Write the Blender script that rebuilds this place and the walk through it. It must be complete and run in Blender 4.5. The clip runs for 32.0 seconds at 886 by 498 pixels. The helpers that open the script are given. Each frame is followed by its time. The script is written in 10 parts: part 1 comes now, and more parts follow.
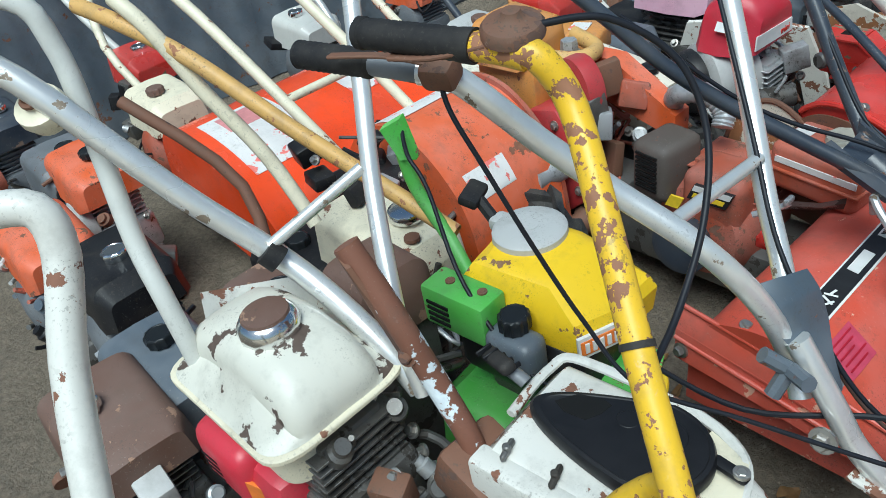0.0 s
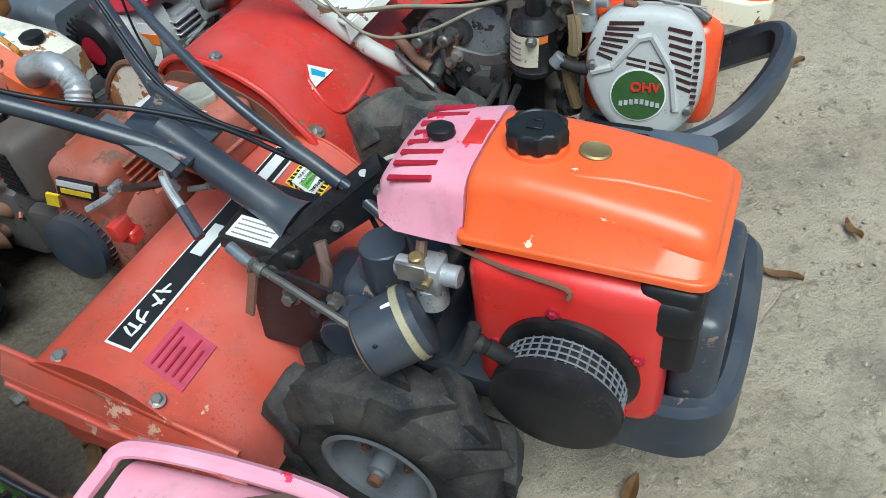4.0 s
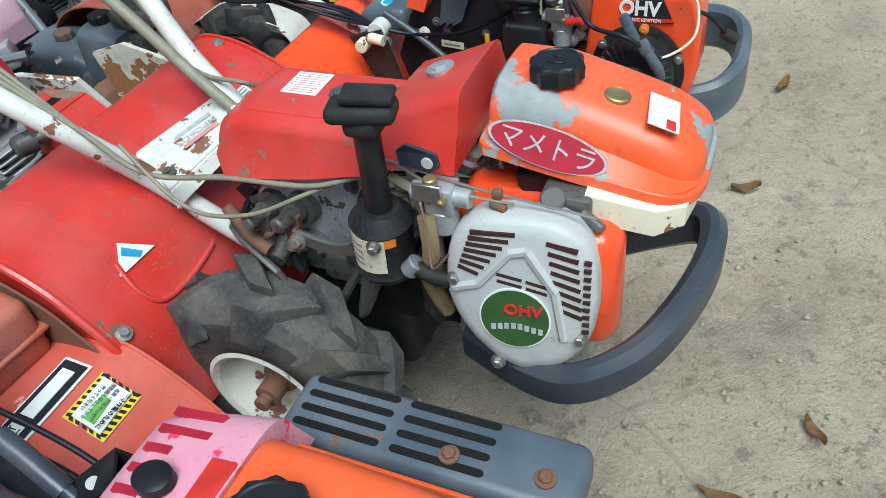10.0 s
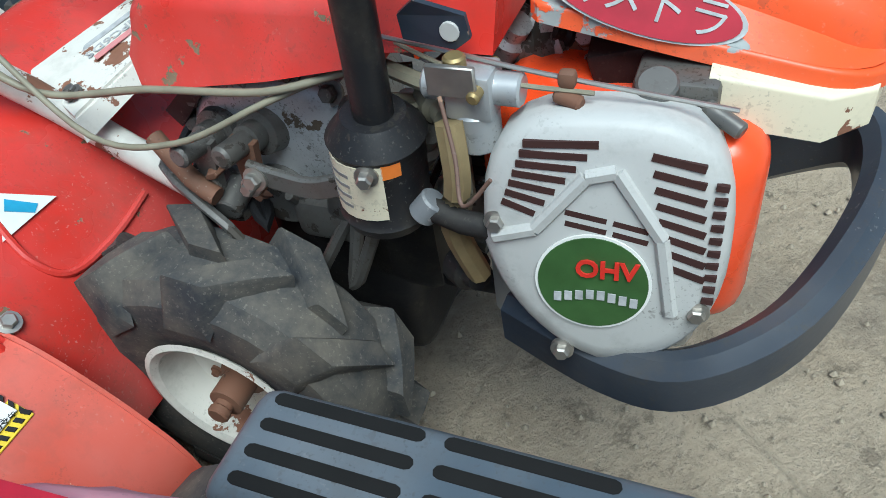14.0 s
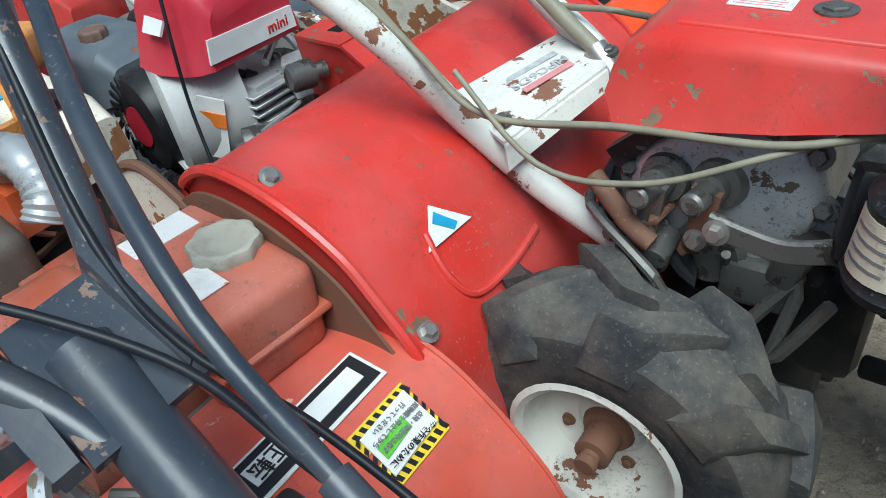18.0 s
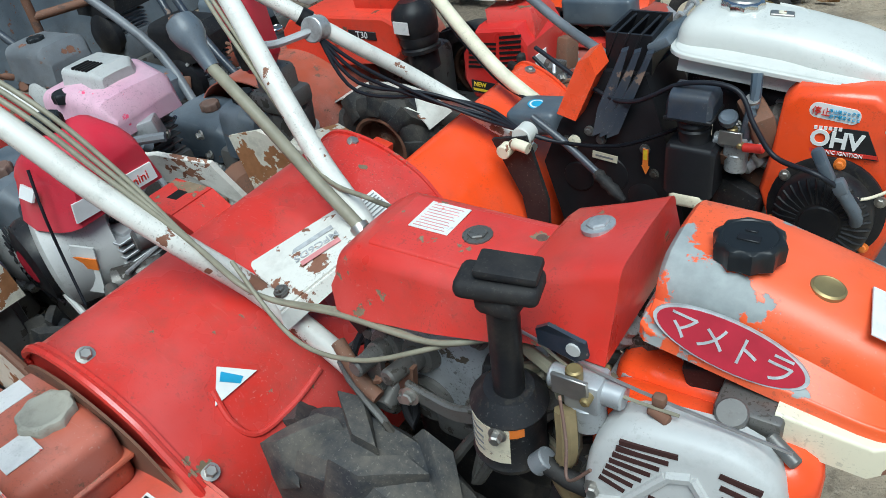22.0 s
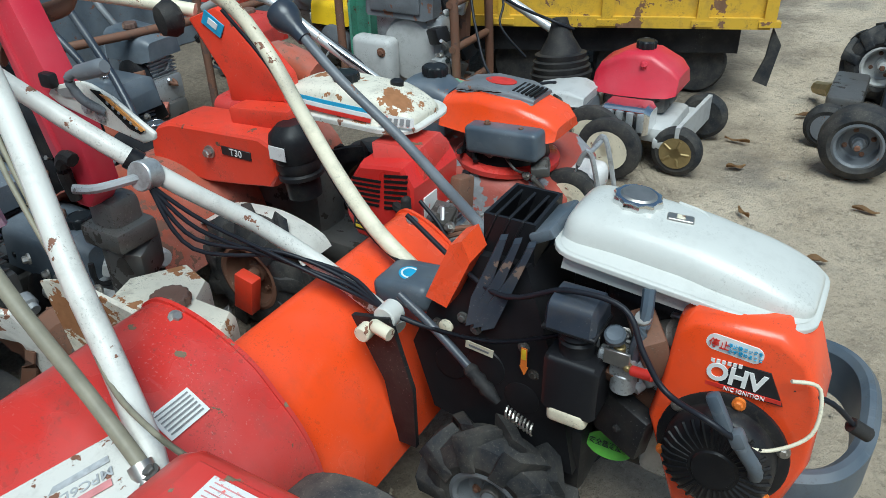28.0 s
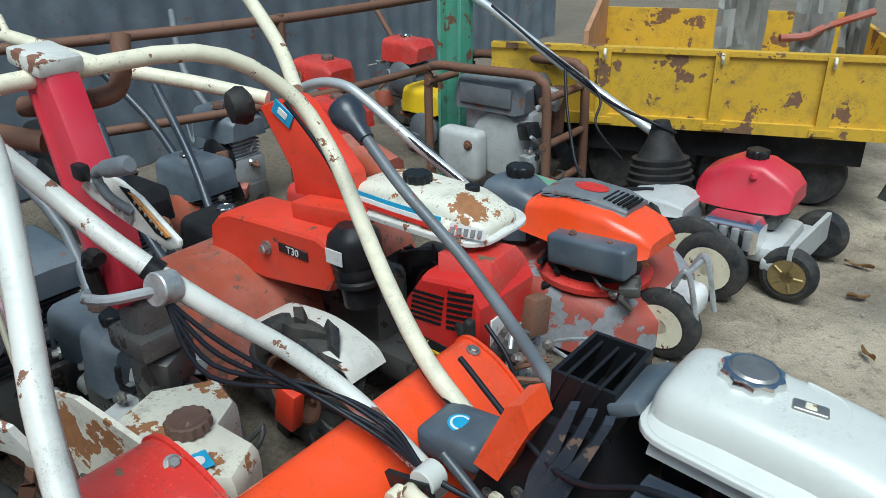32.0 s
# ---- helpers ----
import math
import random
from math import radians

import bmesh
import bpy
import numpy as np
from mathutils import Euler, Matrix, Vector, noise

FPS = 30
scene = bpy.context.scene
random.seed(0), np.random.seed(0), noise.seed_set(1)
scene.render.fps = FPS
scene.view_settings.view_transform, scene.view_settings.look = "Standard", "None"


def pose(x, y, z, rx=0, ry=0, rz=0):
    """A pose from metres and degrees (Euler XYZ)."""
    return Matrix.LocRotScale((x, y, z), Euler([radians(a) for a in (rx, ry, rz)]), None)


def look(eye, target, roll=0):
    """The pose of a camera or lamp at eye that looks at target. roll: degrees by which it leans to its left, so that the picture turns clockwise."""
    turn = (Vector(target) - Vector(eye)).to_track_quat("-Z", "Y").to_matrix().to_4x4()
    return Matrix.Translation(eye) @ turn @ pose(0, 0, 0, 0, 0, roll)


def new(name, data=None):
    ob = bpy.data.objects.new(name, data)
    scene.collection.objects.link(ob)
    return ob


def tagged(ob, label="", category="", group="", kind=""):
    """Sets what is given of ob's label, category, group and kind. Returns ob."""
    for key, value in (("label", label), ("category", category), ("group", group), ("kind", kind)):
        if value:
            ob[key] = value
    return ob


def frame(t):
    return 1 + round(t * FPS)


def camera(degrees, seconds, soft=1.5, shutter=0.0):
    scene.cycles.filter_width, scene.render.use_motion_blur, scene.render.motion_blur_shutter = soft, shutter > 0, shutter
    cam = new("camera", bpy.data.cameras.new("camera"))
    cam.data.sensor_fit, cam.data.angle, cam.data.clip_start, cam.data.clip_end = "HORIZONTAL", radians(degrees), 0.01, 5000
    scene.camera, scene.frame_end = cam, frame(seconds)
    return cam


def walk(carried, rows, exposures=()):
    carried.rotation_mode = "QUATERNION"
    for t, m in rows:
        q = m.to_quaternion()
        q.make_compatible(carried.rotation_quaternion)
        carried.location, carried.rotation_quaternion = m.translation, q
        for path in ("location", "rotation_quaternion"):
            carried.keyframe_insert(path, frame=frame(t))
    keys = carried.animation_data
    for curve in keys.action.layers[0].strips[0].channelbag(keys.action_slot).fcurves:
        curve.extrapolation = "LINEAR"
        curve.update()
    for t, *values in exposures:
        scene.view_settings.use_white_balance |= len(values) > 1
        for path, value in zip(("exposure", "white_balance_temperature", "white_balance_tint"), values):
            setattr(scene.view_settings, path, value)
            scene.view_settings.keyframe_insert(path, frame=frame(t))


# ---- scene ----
cam = camera(60.4, 32.0, soft=0.5)
SIZE = 1.08
PATH = [
    (0, (0.334, 0.188, 1.52), (0.163, 1.809, 0.361), -11.1),
    (0.5, (0.436, 0.201, 1.479), (0.467, 1.796, 0.273), -10.9),
    (1, (0.447, 0.175, 1.477), (0.647, 1.741, 0.248), -9.8),
    (1.5, (0.459, 0.145, 1.489), (0.817, 1.691, 0.271), -8.8),
    (2, (0.571, 0.086, 1.476), (1.062, 1.611, 0.278), -8.5),
    (2.5, (0.842, 0.06, 1.446), (1.409, 1.55, 0.238), -8.9),
    (3, (0.92, 0.06, 1.423), (1.52, 1.504, 0.176), -8.8),
    (3.5, (1.021, 0.197, 1.357), (1.589, 1.602, 0.052), -8.5),
    (4, (1.116, 0.307, 1.325), (1.585, 1.689, -0.042), -9.2),
    (4.5, (1.176, 0.406, 1.3), (1.568, 1.763, -0.116), -8.7),
    (6.5, (1.189, 0.458, 1.261), (1.497, 1.805, -0.185), -5.7),
    (7, (1.13, 0.461, 1.287), (1.347, 1.889, -0.097), -6.5),
    (7.5, (1.074, 0.474, 1.326), (1.168, 1.985, 0.02), -7.5),
    (8, (1.031, 0.477, 1.353), (1.051, 2.062, 0.133), -8.3),
    (8.5, (1.063, 0.482, 1.356), (1.225, 2.095, 0.184), -7.9),
    (9, (1.29, 0.568, 1.335), (1.604, 2.153, 0.155), -8.9),
    (9.5, (1.464, 0.617, 1.321), (1.914, 2.128, 0.091), -8.8),
    (10, (1.547, 0.645, 1.303), (2.064, 2.06, -0.013), -8.5),
    (10.5, (1.632, 0.792, 1.264), (2.163, 2.113, -0.141), -8.0),
    (11, (1.656, 0.888, 1.24), (2.149, 2.152, -0.23), -7.6),
    (11.5, (1.66, 0.911, 1.236), (2.1, 2.165, -0.259), -7.7),
    (12, (1.663, 0.922, 1.231), (2.079, 2.185, -0.262), -7.4),
    (12.5, (1.645, 0.893, 1.242), (2.074, 2.195, -0.214), -6.8),
    (13, (1.628, 0.834, 1.245), (2.088, 2.184, -0.157), -7.5),
    (13.5, (1.625, 0.873, 1.044), (2.124, 2.211, -0.356), -9.7),
    (15.5, (1.445, 0.993, 1.009), (1.932, 2.484, -0.23), -9.4),
    (16, (1.393, 1.032, 1.02), (1.775, 2.565, -0.206), -10.0),
    (16.5, (1.336, 1.056, 1.017), (1.644, 2.629, -0.179), -9.8),
    (17, (1.31, 1.077, 1.016), (1.523, 2.681, -0.16), -10.2),
    (17.5, (1.283, 1.09, 1.016), (1.479, 2.705, -0.148), -9.4),
    (18, (1.284, 1.037, 1.03), (1.518, 2.623, -0.166), -7.7),
    (18.5, (1.39, 0.751, 1.083), (1.54, 2.343, -0.117), -7.0),
    (19, (1.392, 0.589, 1.154), (1.595, 2.1, -0.141), -7.0),
    (19.5, (1.286, 0.376, 1.151), (1.585, 1.9, -0.109), -6.3),
    (20, (1.235, 0.294, 1.202), (1.599, 1.844, -0.009), -6.5),
    (20.5, (1.308, 0.353, 1.228), (1.734, 1.922, 0.065), -7.6),
    (21, (1.469, 0.607, 1.238), (1.892, 2.179, 0.077), -8.4),
    (21.5, (1.578, 0.711, 1.299), (1.938, 2.295, 0.132), -9.1),
    (22, (1.615, 0.869, 1.309), (1.88, 2.471, 0.142), -9.5),
    (22.5, (1.609, 1.031, 1.343), (1.862, 2.651, 0.197), -8.5),
    (23, (1.743, 1.15, 1.347), (2.087, 2.765, 0.218), -7.4),
    (23.5, (1.946, 1.3, 1.289), (2.369, 2.88, 0.137), -6.7),
    (24, (1.978, 1.354, 1.289), (2.453, 2.909, 0.125), -5.5),
    (24.5, (1.835, 1.272, 1.271), (2.396, 2.804, 0.115), -2.8),
    (25, (1.761, 1.188, 1.243), (2.412, 2.703, 0.112), 0.6),
    (25.5, (1.724, 1.168, 1.149), (2.439, 2.663, 0.029), 3.8),
    (27.5, (1.744, 1.174, 1.228), (2.363, 2.709, 0.105), 2.0),
    (28, (1.84, 1.163, 1.355), (2.332, 2.797, 0.312), -1.7),
    (28.5, (1.905, 1.28, 1.364), (2.296, 2.973, 0.375), -2.9),
    (29, (1.77, 1.211, 1.333), (2.128, 2.908, 0.337), -2.3),
    (29.5, (1.739, 1.183, 1.333), (2.113, 2.878, 0.34), -0.8),
    (30, (1.753, 1.187, 1.319), (2.16, 2.869, 0.317), 0.3),
    (30.5, (1.756, 1.19, 1.308), (2.181, 2.864, 0.299), 0.5),
    (31, (1.757, 1.203, 1.312), (2.142, 2.905, 0.336), -0.0),
    (31.5, (1.783, 1.25, 1.314), (2.094, 3.005, 0.407), -0.6),
    (32, (1.95, 1.399, 1.327), (2.247, 3.182, 0.472), -0.8),
]
walk(cam, [(t, look(eye, target, roll)) for t, eye, target, roll in PATH], [(0.0, 0.46, 5550, -4), (4.0, 0.66, 5550, -4), (20.0, 0.68, 5550, -4), (24.0, 0.44, 5550, -4), (32.0, 0.44, 5550, -4)])

# ---- light ----
world = bpy.data.worlds.new("sky")
scene.world = world
world.use_nodes = True
wn = world.node_tree.nodes
sky = wn.new("ShaderNodeTexSky")
sky.sky_type, sky.sun_disc, sky.sun_elevation, sky.sun_rotation = "NISHITA", False, radians(62), radians(194)
sky.dust_density, sky.air_density = 3.0, 1.2
wn["Background"].inputs["Strength"].default_value = 0.058
world.node_tree.links.new(sky.outputs["Color"], wn["Background"].inputs["Color"])
sun = new("sun", bpy.data.lights.new("sun", "SUN"))
sun.data.energy, sun.data.angle, sun.data.color = 2.75, radians(38), (1.0, 0.97, 0.92)
sun.matrix_world = look((-0.9, -3.5, 7.0), (0, 0, 0))

# ---- materials ----


def mat_base(name):
    m = bpy.data.materials.new(name)
    m.use_nodes = True
    nt = m.node_tree
    return m, nt, nt.nodes["Principled BSDF"]


def nz(nt, scale, detail=4.0, rough=0.55, vec=None):
    n = nt.nodes.new("ShaderNodeTexNoise")
    n.inputs["Scale"].default_value, n.inputs["Detail"].default_value, n.inputs["Roughness"].default_value = scale, detail, rough
    if vec is None:
        vec = nt.nodes.new("ShaderNodeTexCoord").outputs["Object"]
    nt.links.new(vec, n.inputs["Vector"])
    return n.outputs["Fac"]


def ramp(nt, fac, lo, hi):
    r = nt.nodes.new("ShaderNodeMapRange")
    r.inputs["From Min"].default_value, r.inputs["From Max"].default_value = lo, hi
    nt.links.new(fac, r.inputs["Value"])
    return r.outputs["Result"]


def mixc(nt, fac, a, b):
    n = nt.nodes.new("ShaderNodeMix")
    n.data_type = "RGBA"
    for sock, v in ((n.inputs["Factor"], fac), (n.inputs["A"], a), (n.inputs["B"], b)):
        if hasattr(v, "links"):
            nt.links.new(v, sock)
        elif isinstance(v, (int, float)):
            sock.default_value = v
        else:
            sock.default_value = (*v, 1)
    return n.outputs["Result"]


def arith(nt, op, a, b):
    n = nt.nodes.new("ShaderNodeMath")
    n.operation = op
    for sock, v in ((n.inputs[0], a), (n.inputs[1], b)):
        if hasattr(v, "links"):
            nt.links.new(v, sock)
        else:
            sock.default_value = v
    return n.outputs[0]


def bump(nt, p, height, strength=0.3, dist=0.002):
    b = nt.nodes.new("ShaderNodeBump")
    b.inputs["Strength"].default_value, b.inputs["Distance"].default_value = strength, dist
    nt.links.new(height, b.inputs["Height"])
    nt.links.new(b.outputs["Normal"], p.inputs["Normal"])


RUST = (0.13, 0.055, 0.03)


def paint(name, col, rough=0.42, chip=0.0, under=RUST, dirt=0.35, fade=0.12, cscale=22.0, metal=0.0, grime=(0.10, 0.085, 0.065)):
    """Weathered paint: faded patches, dust, chips down to the metal below."""
    m, nt, p = mat_base(name)
    big = nz(nt, 7.0, 3.0)
    fine = nz(nt, 140.0, 3.0)
    light = tuple(min(1.0, c * (1 - fade) + 0.75 * fade) for c in col)
    c = mixc(nt, ramp(nt, big, 0.38, 0.72), col, light)
    c = mixc(nt, arith(nt, "MULTIPLY", ramp(nt, nz(nt, 16.0, 6.0, 0.7), 0.5, 0.78), dirt), c, grime)
    patch = ramp(nt, nz(nt, 11.0, 3.0), 0.46, 0.62)
    speck = arith(nt, "MULTIPLY", ramp(nt, nz(nt, 120.0, 2.0), 0.62, 0.66), patch)
    c = mixc(nt, arith(nt, "MULTIPLY", speck, dirt), c, tuple(g * 0.7 for g in grime))
    scr = nt.nodes.new("ShaderNodeTexNoise")
    mp = nt.nodes.new("ShaderNodeMapping")
    mp.inputs["Scale"].default_value = (14, 90, 30)
    mp.inputs["Rotation"].default_value = (0.4, 0.7, 0.5)
    nt.links.new(nt.nodes.new("ShaderNodeTexCoord").outputs["Object"], mp.inputs["Vector"])
    nt.links.new(mp.outputs["Vector"], scr.inputs["Vector"])
    scr.inputs["Scale"].default_value = 1.6
    c = mixc(nt, arith(nt, "MULTIPLY", ramp(nt, scr.outputs["Fac"], 0.68, 0.71), 0.55 * min(1, dirt * 2)), c, light)
    grain = ramp(nt, nz(nt, 320.0, 2.0), 0.60, 0.70)
    c = mixc(nt, arith(nt, "MULTIPLY", arith(nt, "MULTIPLY", grain, patch), 0.9 * min(1, 0.15 + dirt)), c, tuple(0.5 * g for g in grime))
    lite = arith(nt, "MULTIPLY", ramp(nt, nz(nt, 210.0, 2.0), 0.64, 0.72), ramp(nt, nz(nt, 6.0, 3.0), 0.5, 0.66))
    c = mixc(nt, arith(nt, "MULTIPLY", lite, 0.40 * min(1, 0.15 + dirt)), c, (0.62, 0.58, 0.52))
    r = arith(nt, "ADD", ramp(nt, big, -1.6, 2.2), rough - 0.55)
    if chip > 0:
        t = 0.655 - 0.2 * chip
        edge = arith(nt, "MULTIPLY", ramp(nt, nt.nodes.new("ShaderNodeNewGeometry").outputs["Pointiness"], 0.56, 0.70), 0.05)
        mask = ramp(nt, arith(nt, "ADD", edge, arith(nt, "ADD", arith(nt, "MULTIPLY", nz(nt, cscale, 7.0, 0.62), 0.75), arith(nt, "MULTIPLY", nz(nt, 5.0, 1.0), 0.25))), t, t + 0.008)
        rustc = mixc(nt, nz(nt, 60.0, 4.0), under, tuple(min(1, u * 1.9 + 0.02) for u in under))
        c = mixc(nt, mask, c, rustc)
        r = arith(nt, "ADD", r, arith(nt, "MULTIPLY", mask, 0.3))
        bump(nt, p, arith(nt, "SUBTRACT", arith(nt, "MULTIPLY", fine, 0.4), mask), 0.45, 0.0009)
    else:
        bump(nt, p, arith(nt, "ADD", fine, big), 0.22, 0.0012)
    nt.links.new(c, p.inputs["Base Color"])
    nt.links.new(r, p.inputs["Roughness"])
    p.inputs["Metallic"].default_value = metal
    if max(col) < 0.04:
        p.inputs["Specular IOR Level"].default_value = 0.28
    return m


def rubber(name, col, dust=0.5):
    m, nt, p = mat_base(name)
    c = mixc(nt, arith(nt, "MULTIPLY", ramp(nt, nz(nt, 12.0, 6.0, 0.7), 0.38, 0.7), dust), col, (0.19, 0.165, 0.13))
    nt.links.new(c, p.inputs["Base Color"])
    p.inputs["Roughness"].default_value = 0.68
    p.inputs["Specular IOR Level"].default_value = 0.3
    fleck = ramp(nt, nz(nt, 230.0, 2.0), 0.62, 0.68)
    nt.links.new(mixc(nt, arith(nt, "MULTIPLY", fleck, 0.25 * dust), c, (0.4, 0.36, 0.3)), p.inputs["Base Color"])
    bump(nt, p, nz(nt, 120.0, 4.0), 0.4, 0.001)
    return m


def plain(name, col, rough=0.5, metal=0.0, var=0.15, scale=40.0):
    m, nt, p = mat_base(name)
    c = mixc(nt, ramp(nt, nz(nt, scale, 4.0), 0.3, 0.7), tuple(x * (1 - var) for x in col), tuple(min(1, x * (1 + var)) for x in col))
    nt.links.new(c, p.inputs["Base Color"])
    p.inputs["Roughness"].default_value, p.inputs["Metallic"].default_value = rough, metal
    if max(col) < 0.03:
        p.inputs["Specular IOR Level"].default_value = 0.3
    bump(nt, p, nz(nt, scale * 3, 3.0), 0.15, 0.0008)
    return m


M_ORANGE = paint("orange_paint", (0.82, 0.115, 0.024), 0.34, 0.05, (0.55, 0.40, 0.30), 0.14, 0.03)
M_ORANGE2 = paint("bright_orange_paint", (0.80, 0.072, 0.012), 0.24, 0.0, RUST, 0.22, 0.03)
M_T30 = paint("red_orange_paint", (0.72, 0.048, 0.018), 0.34, 0.08, (0.10, 0.05, 0.03), 0.3, 0.03)
M_ORANGE3 = paint("worn_orange_paint", (0.62, 0.10, 0.02), 0.5, 0.22, RUST, 0.5)
M_ORPEEL = paint("peeling_orange_paint", (0.76, 0.10, 0.022), 0.40, 0.70, (0.19, 0.205, 0.205), 0.3, 0.06, 8.0)
M_RED = paint("red_paint", (0.54, 0.034, 0.025), 0.28, 0.06, (0.10, 0.07, 0.04), 0.36, 0.06)
M_REDCLEAN = paint("clean_red_paint", (0.58, 0.020, 0.016), 0.30, 0.0, RUST, 0.15, 0.03)
M_REDCHIP = paint("chipped_red_paint", (0.57, 0.032, 0.022), 0.30, 0.14, (0.14, 0.10, 0.06), 0.3, 0.05)
M_REDDUL = paint("dull_red_paint", (0.56, 0.082, 0.048), 0.38, 0.07, (0.45, 0.25, 0.18), 0.36, 0.08)
M_REDRUST = paint("rusty_red_orange_paint", (0.36, 0.075, 0.035), 0.6, 0.35, (0.12, 0.06, 0.04), 0.6, 0.12)
M_MAGENTA = paint("crimson_paint", (0.54, 0.020, 0.045), 0.35, 0.0, RUST, 0.15, 0.05)
M_PINK = paint("faded_pink_paint", (0.72, 0.29, 0.38), 0.5, 0.28, (0.62, 0.02, 0.07), 0.3, 0.25)
M_FADEDROSE = paint("weathered_rose_paint", (0.40, 0.155, 0.19), 0.55, 0.2, (0.16, 0.09, 0.07), 0.5, 0.08)
M_LILAC = paint("faded_lilac_plastic", (0.62, 0.35, 0.45), 0.5, 0.1, (0.6, 0.05, 0.12), 0.3, 0.2)
M_WHITE = paint("white_paint", (0.57, 0.57, 0.535), 0.32, 0.0, RUST, 0.16, 0.0)
M_WHITECHIP = paint("chipped_white_paint", (0.65, 0.635, 0.585), 0.42, 0.36, RUST, 0.35, 0.0)
M_WHITERUST = paint("rust_stained_white_paint", (0.70, 0.66, 0.55), 0.5, 0.5, (0.20, 0.085, 0.03), 0.5, 0.0, 14.0)
M_CREAM = paint("cream_paint", (0.72, 0.66, 0.50), 0.45, 0.2, RUST, 0.35, 0.0)
M_YELLOW = paint("yellow_paint", (0.86, 0.56, 0.012), 0.38, 0.2, (0.14, 0.07, 0.03), 0.25, 0.0)
M_YELCHIP = paint("rust_spotted_yellow_paint", (0.74, 0.46, 0.02), 0.42, 0.52, (0.18, 0.08, 0.04), 0.4, 0.0, 62.0)
M_AMBERTUBE = paint("worn_amber_tube_paint", (0.60, 0.36, 0.11), 0.5, 0.42, (0.22, 0.10, 0.05), 0.5, 0.05, 40.0)
M_YELTRUCK = paint("truck_yellow_paint", (0.62, 0.38, 0.03), 0.5, 0.2, (0.12, 0.06, 0.03), 0.55, 0.0, 9.0)
M_AMBER = paint("amber_paint", (0.55, 0.22, 0.03), 0.5, 0.3, RUST, 0.5)
M_GREEN = paint("green_paint", (0.10, 0.42, 0.05), 0.42, 0.12, RUST, 0.3)
M_TEAL = paint("teal_green_paint", (0.10, 0.36, 0.24), 0.5, 0.3, RUST, 0.5)
M_BLUEBLK = paint("blue_black_paint", (0.026, 0.034, 0.050), 0.33, 0.09, (0.12, 0.08, 0.06), 0.35, 0.05)
M_BLACK = paint("black_paint", (0.009, 0.009, 0.011), 0.40, 0.0, RUST, 0.28, 0.02)
M_GREY = paint("grey_paint", (0.12, 0.13, 0.145), 0.45, 0.16, RUST, 0.4)
M_GREYBLUE = paint("blue_grey_paint", (0.070, 0.090, 0.115), 0.42, 0.05, RUST, 0.3)
M_LTGREY = paint("light_grey_plastic", (0.46, 0.46, 0.45), 0.5, 0.0, RUST, 0.35, 0.0)
M_SILVER = paint("silver_tube", (0.78, 0.78, 0.76), 0.30, 0.12, (0.2, 0.16, 0.12), 0.14, 0.0, 26.0, 0.6)
M_ALU = paint("cast_aluminium", (0.46, 0.47, 0.48), 0.42, 0.1, (0.12, 0.09, 0.06), 0.75, 0.0, 22, 0.5)
M_CASTDK = paint("dull_cast_aluminium", (0.45, 0.47, 0.50), 0.42, 0.2, (0.07, 0.055, 0.04), 0.6, 0.0, 18, 0.45)
M_GEAR = paint("oily_gearbox_metal", (0.145, 0.14, 0.133), 0.40, 0.42, (0.035, 0.03, 0.025), 0.8, 0.0, 14, 0.45)
M_STEEL = plain("bolt_steel", (0.42, 0.40, 0.37), 0.4, 0.85)
M_CHROME = plain("chrome", (0.75, 0.75, 0.74), 0.18, 1.0, 0.06)
M_BRASS = plain("brass", (0.34, 0.26, 0.12), 0.48, 0.7)
M_RUST = paint("bare_rust", (0.16, 0.075, 0.045), 0.75, 0.3, (0.07, 0.04, 0.03), 0.5, 0.0)
M_RUSTPOST = paint("rusty_post_with_old_paint", (0.19, 0.08, 0.05), 0.7, 0.52, (0.46, 0.50, 0.55), 0.4, 0.0, 14.0)
M_BROWN = paint("brown_rusty_cover", (0.13, 0.07, 0.05), 0.6, 0.2, (0.2, 0.12, 0.08), 0.4, 0.05)
M_TYRE = rubber("dusty_tyre_rubber", (0.034, 0.037, 0.043), 0.62)
M_TYREDK = rubber("dark_tyre_rubber", (0.016, 0.018, 0.022), 0.35)
M_GRIP = rubber("grip_rubber", (0.012, 0.012, 0.014), 0.16)
M_CABLE = plain("black_cable", (0.012, 0.013, 0.018), 0.45)
M_CABLEG = plain("olive_grey_cable", (0.24, 0.22, 0.16), 0.55)
M_PLASTIC = plain("black_plastic", (0.012, 0.012, 0.014), 0.45)
M_CAP = plain("black_cap_plastic", (0.014, 0.016, 0.018), 0.35)
# near-black for slots and holes, whose inner shade is only this colour
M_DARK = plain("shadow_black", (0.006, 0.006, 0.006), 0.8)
M_LABEL = plain("white_label", (0.74, 0.74, 0.72), 0.4, 0, 0.05)
M_LABELDIRT = paint("scuffed_white_label", (0.72, 0.70, 0.68), 0.45, 0.3, (0.5, 0.12, 0.1), 0.3, 0.0)
M_LBLK = plain("black_label", (0.02, 0.02, 0.022), 0.35)
M_LRED = plain("label_red", (0.55, 0.03, 0.02), 0.4)
M_LMAR = plain("label_crimson", (0.36, 0.012, 0.03), 0.4)
M_LYEL = plain("label_yellow", (0.80, 0.58, 0.03), 0.4)
M_LGRN = plain("label_green", (0.16, 0.50, 0.05), 0.4)
M_LDGRN = plain("badge_dark_green", (0.045, 0.10, 0.03), 0.4)
M_LBLUE = plain("label_blue", (0.05, 0.33, 0.55), 0.4)
M_FADED = plain("faded_grey_print", (0.40, 0.41, 0.42), 0.5, 0, 0.25, 90)
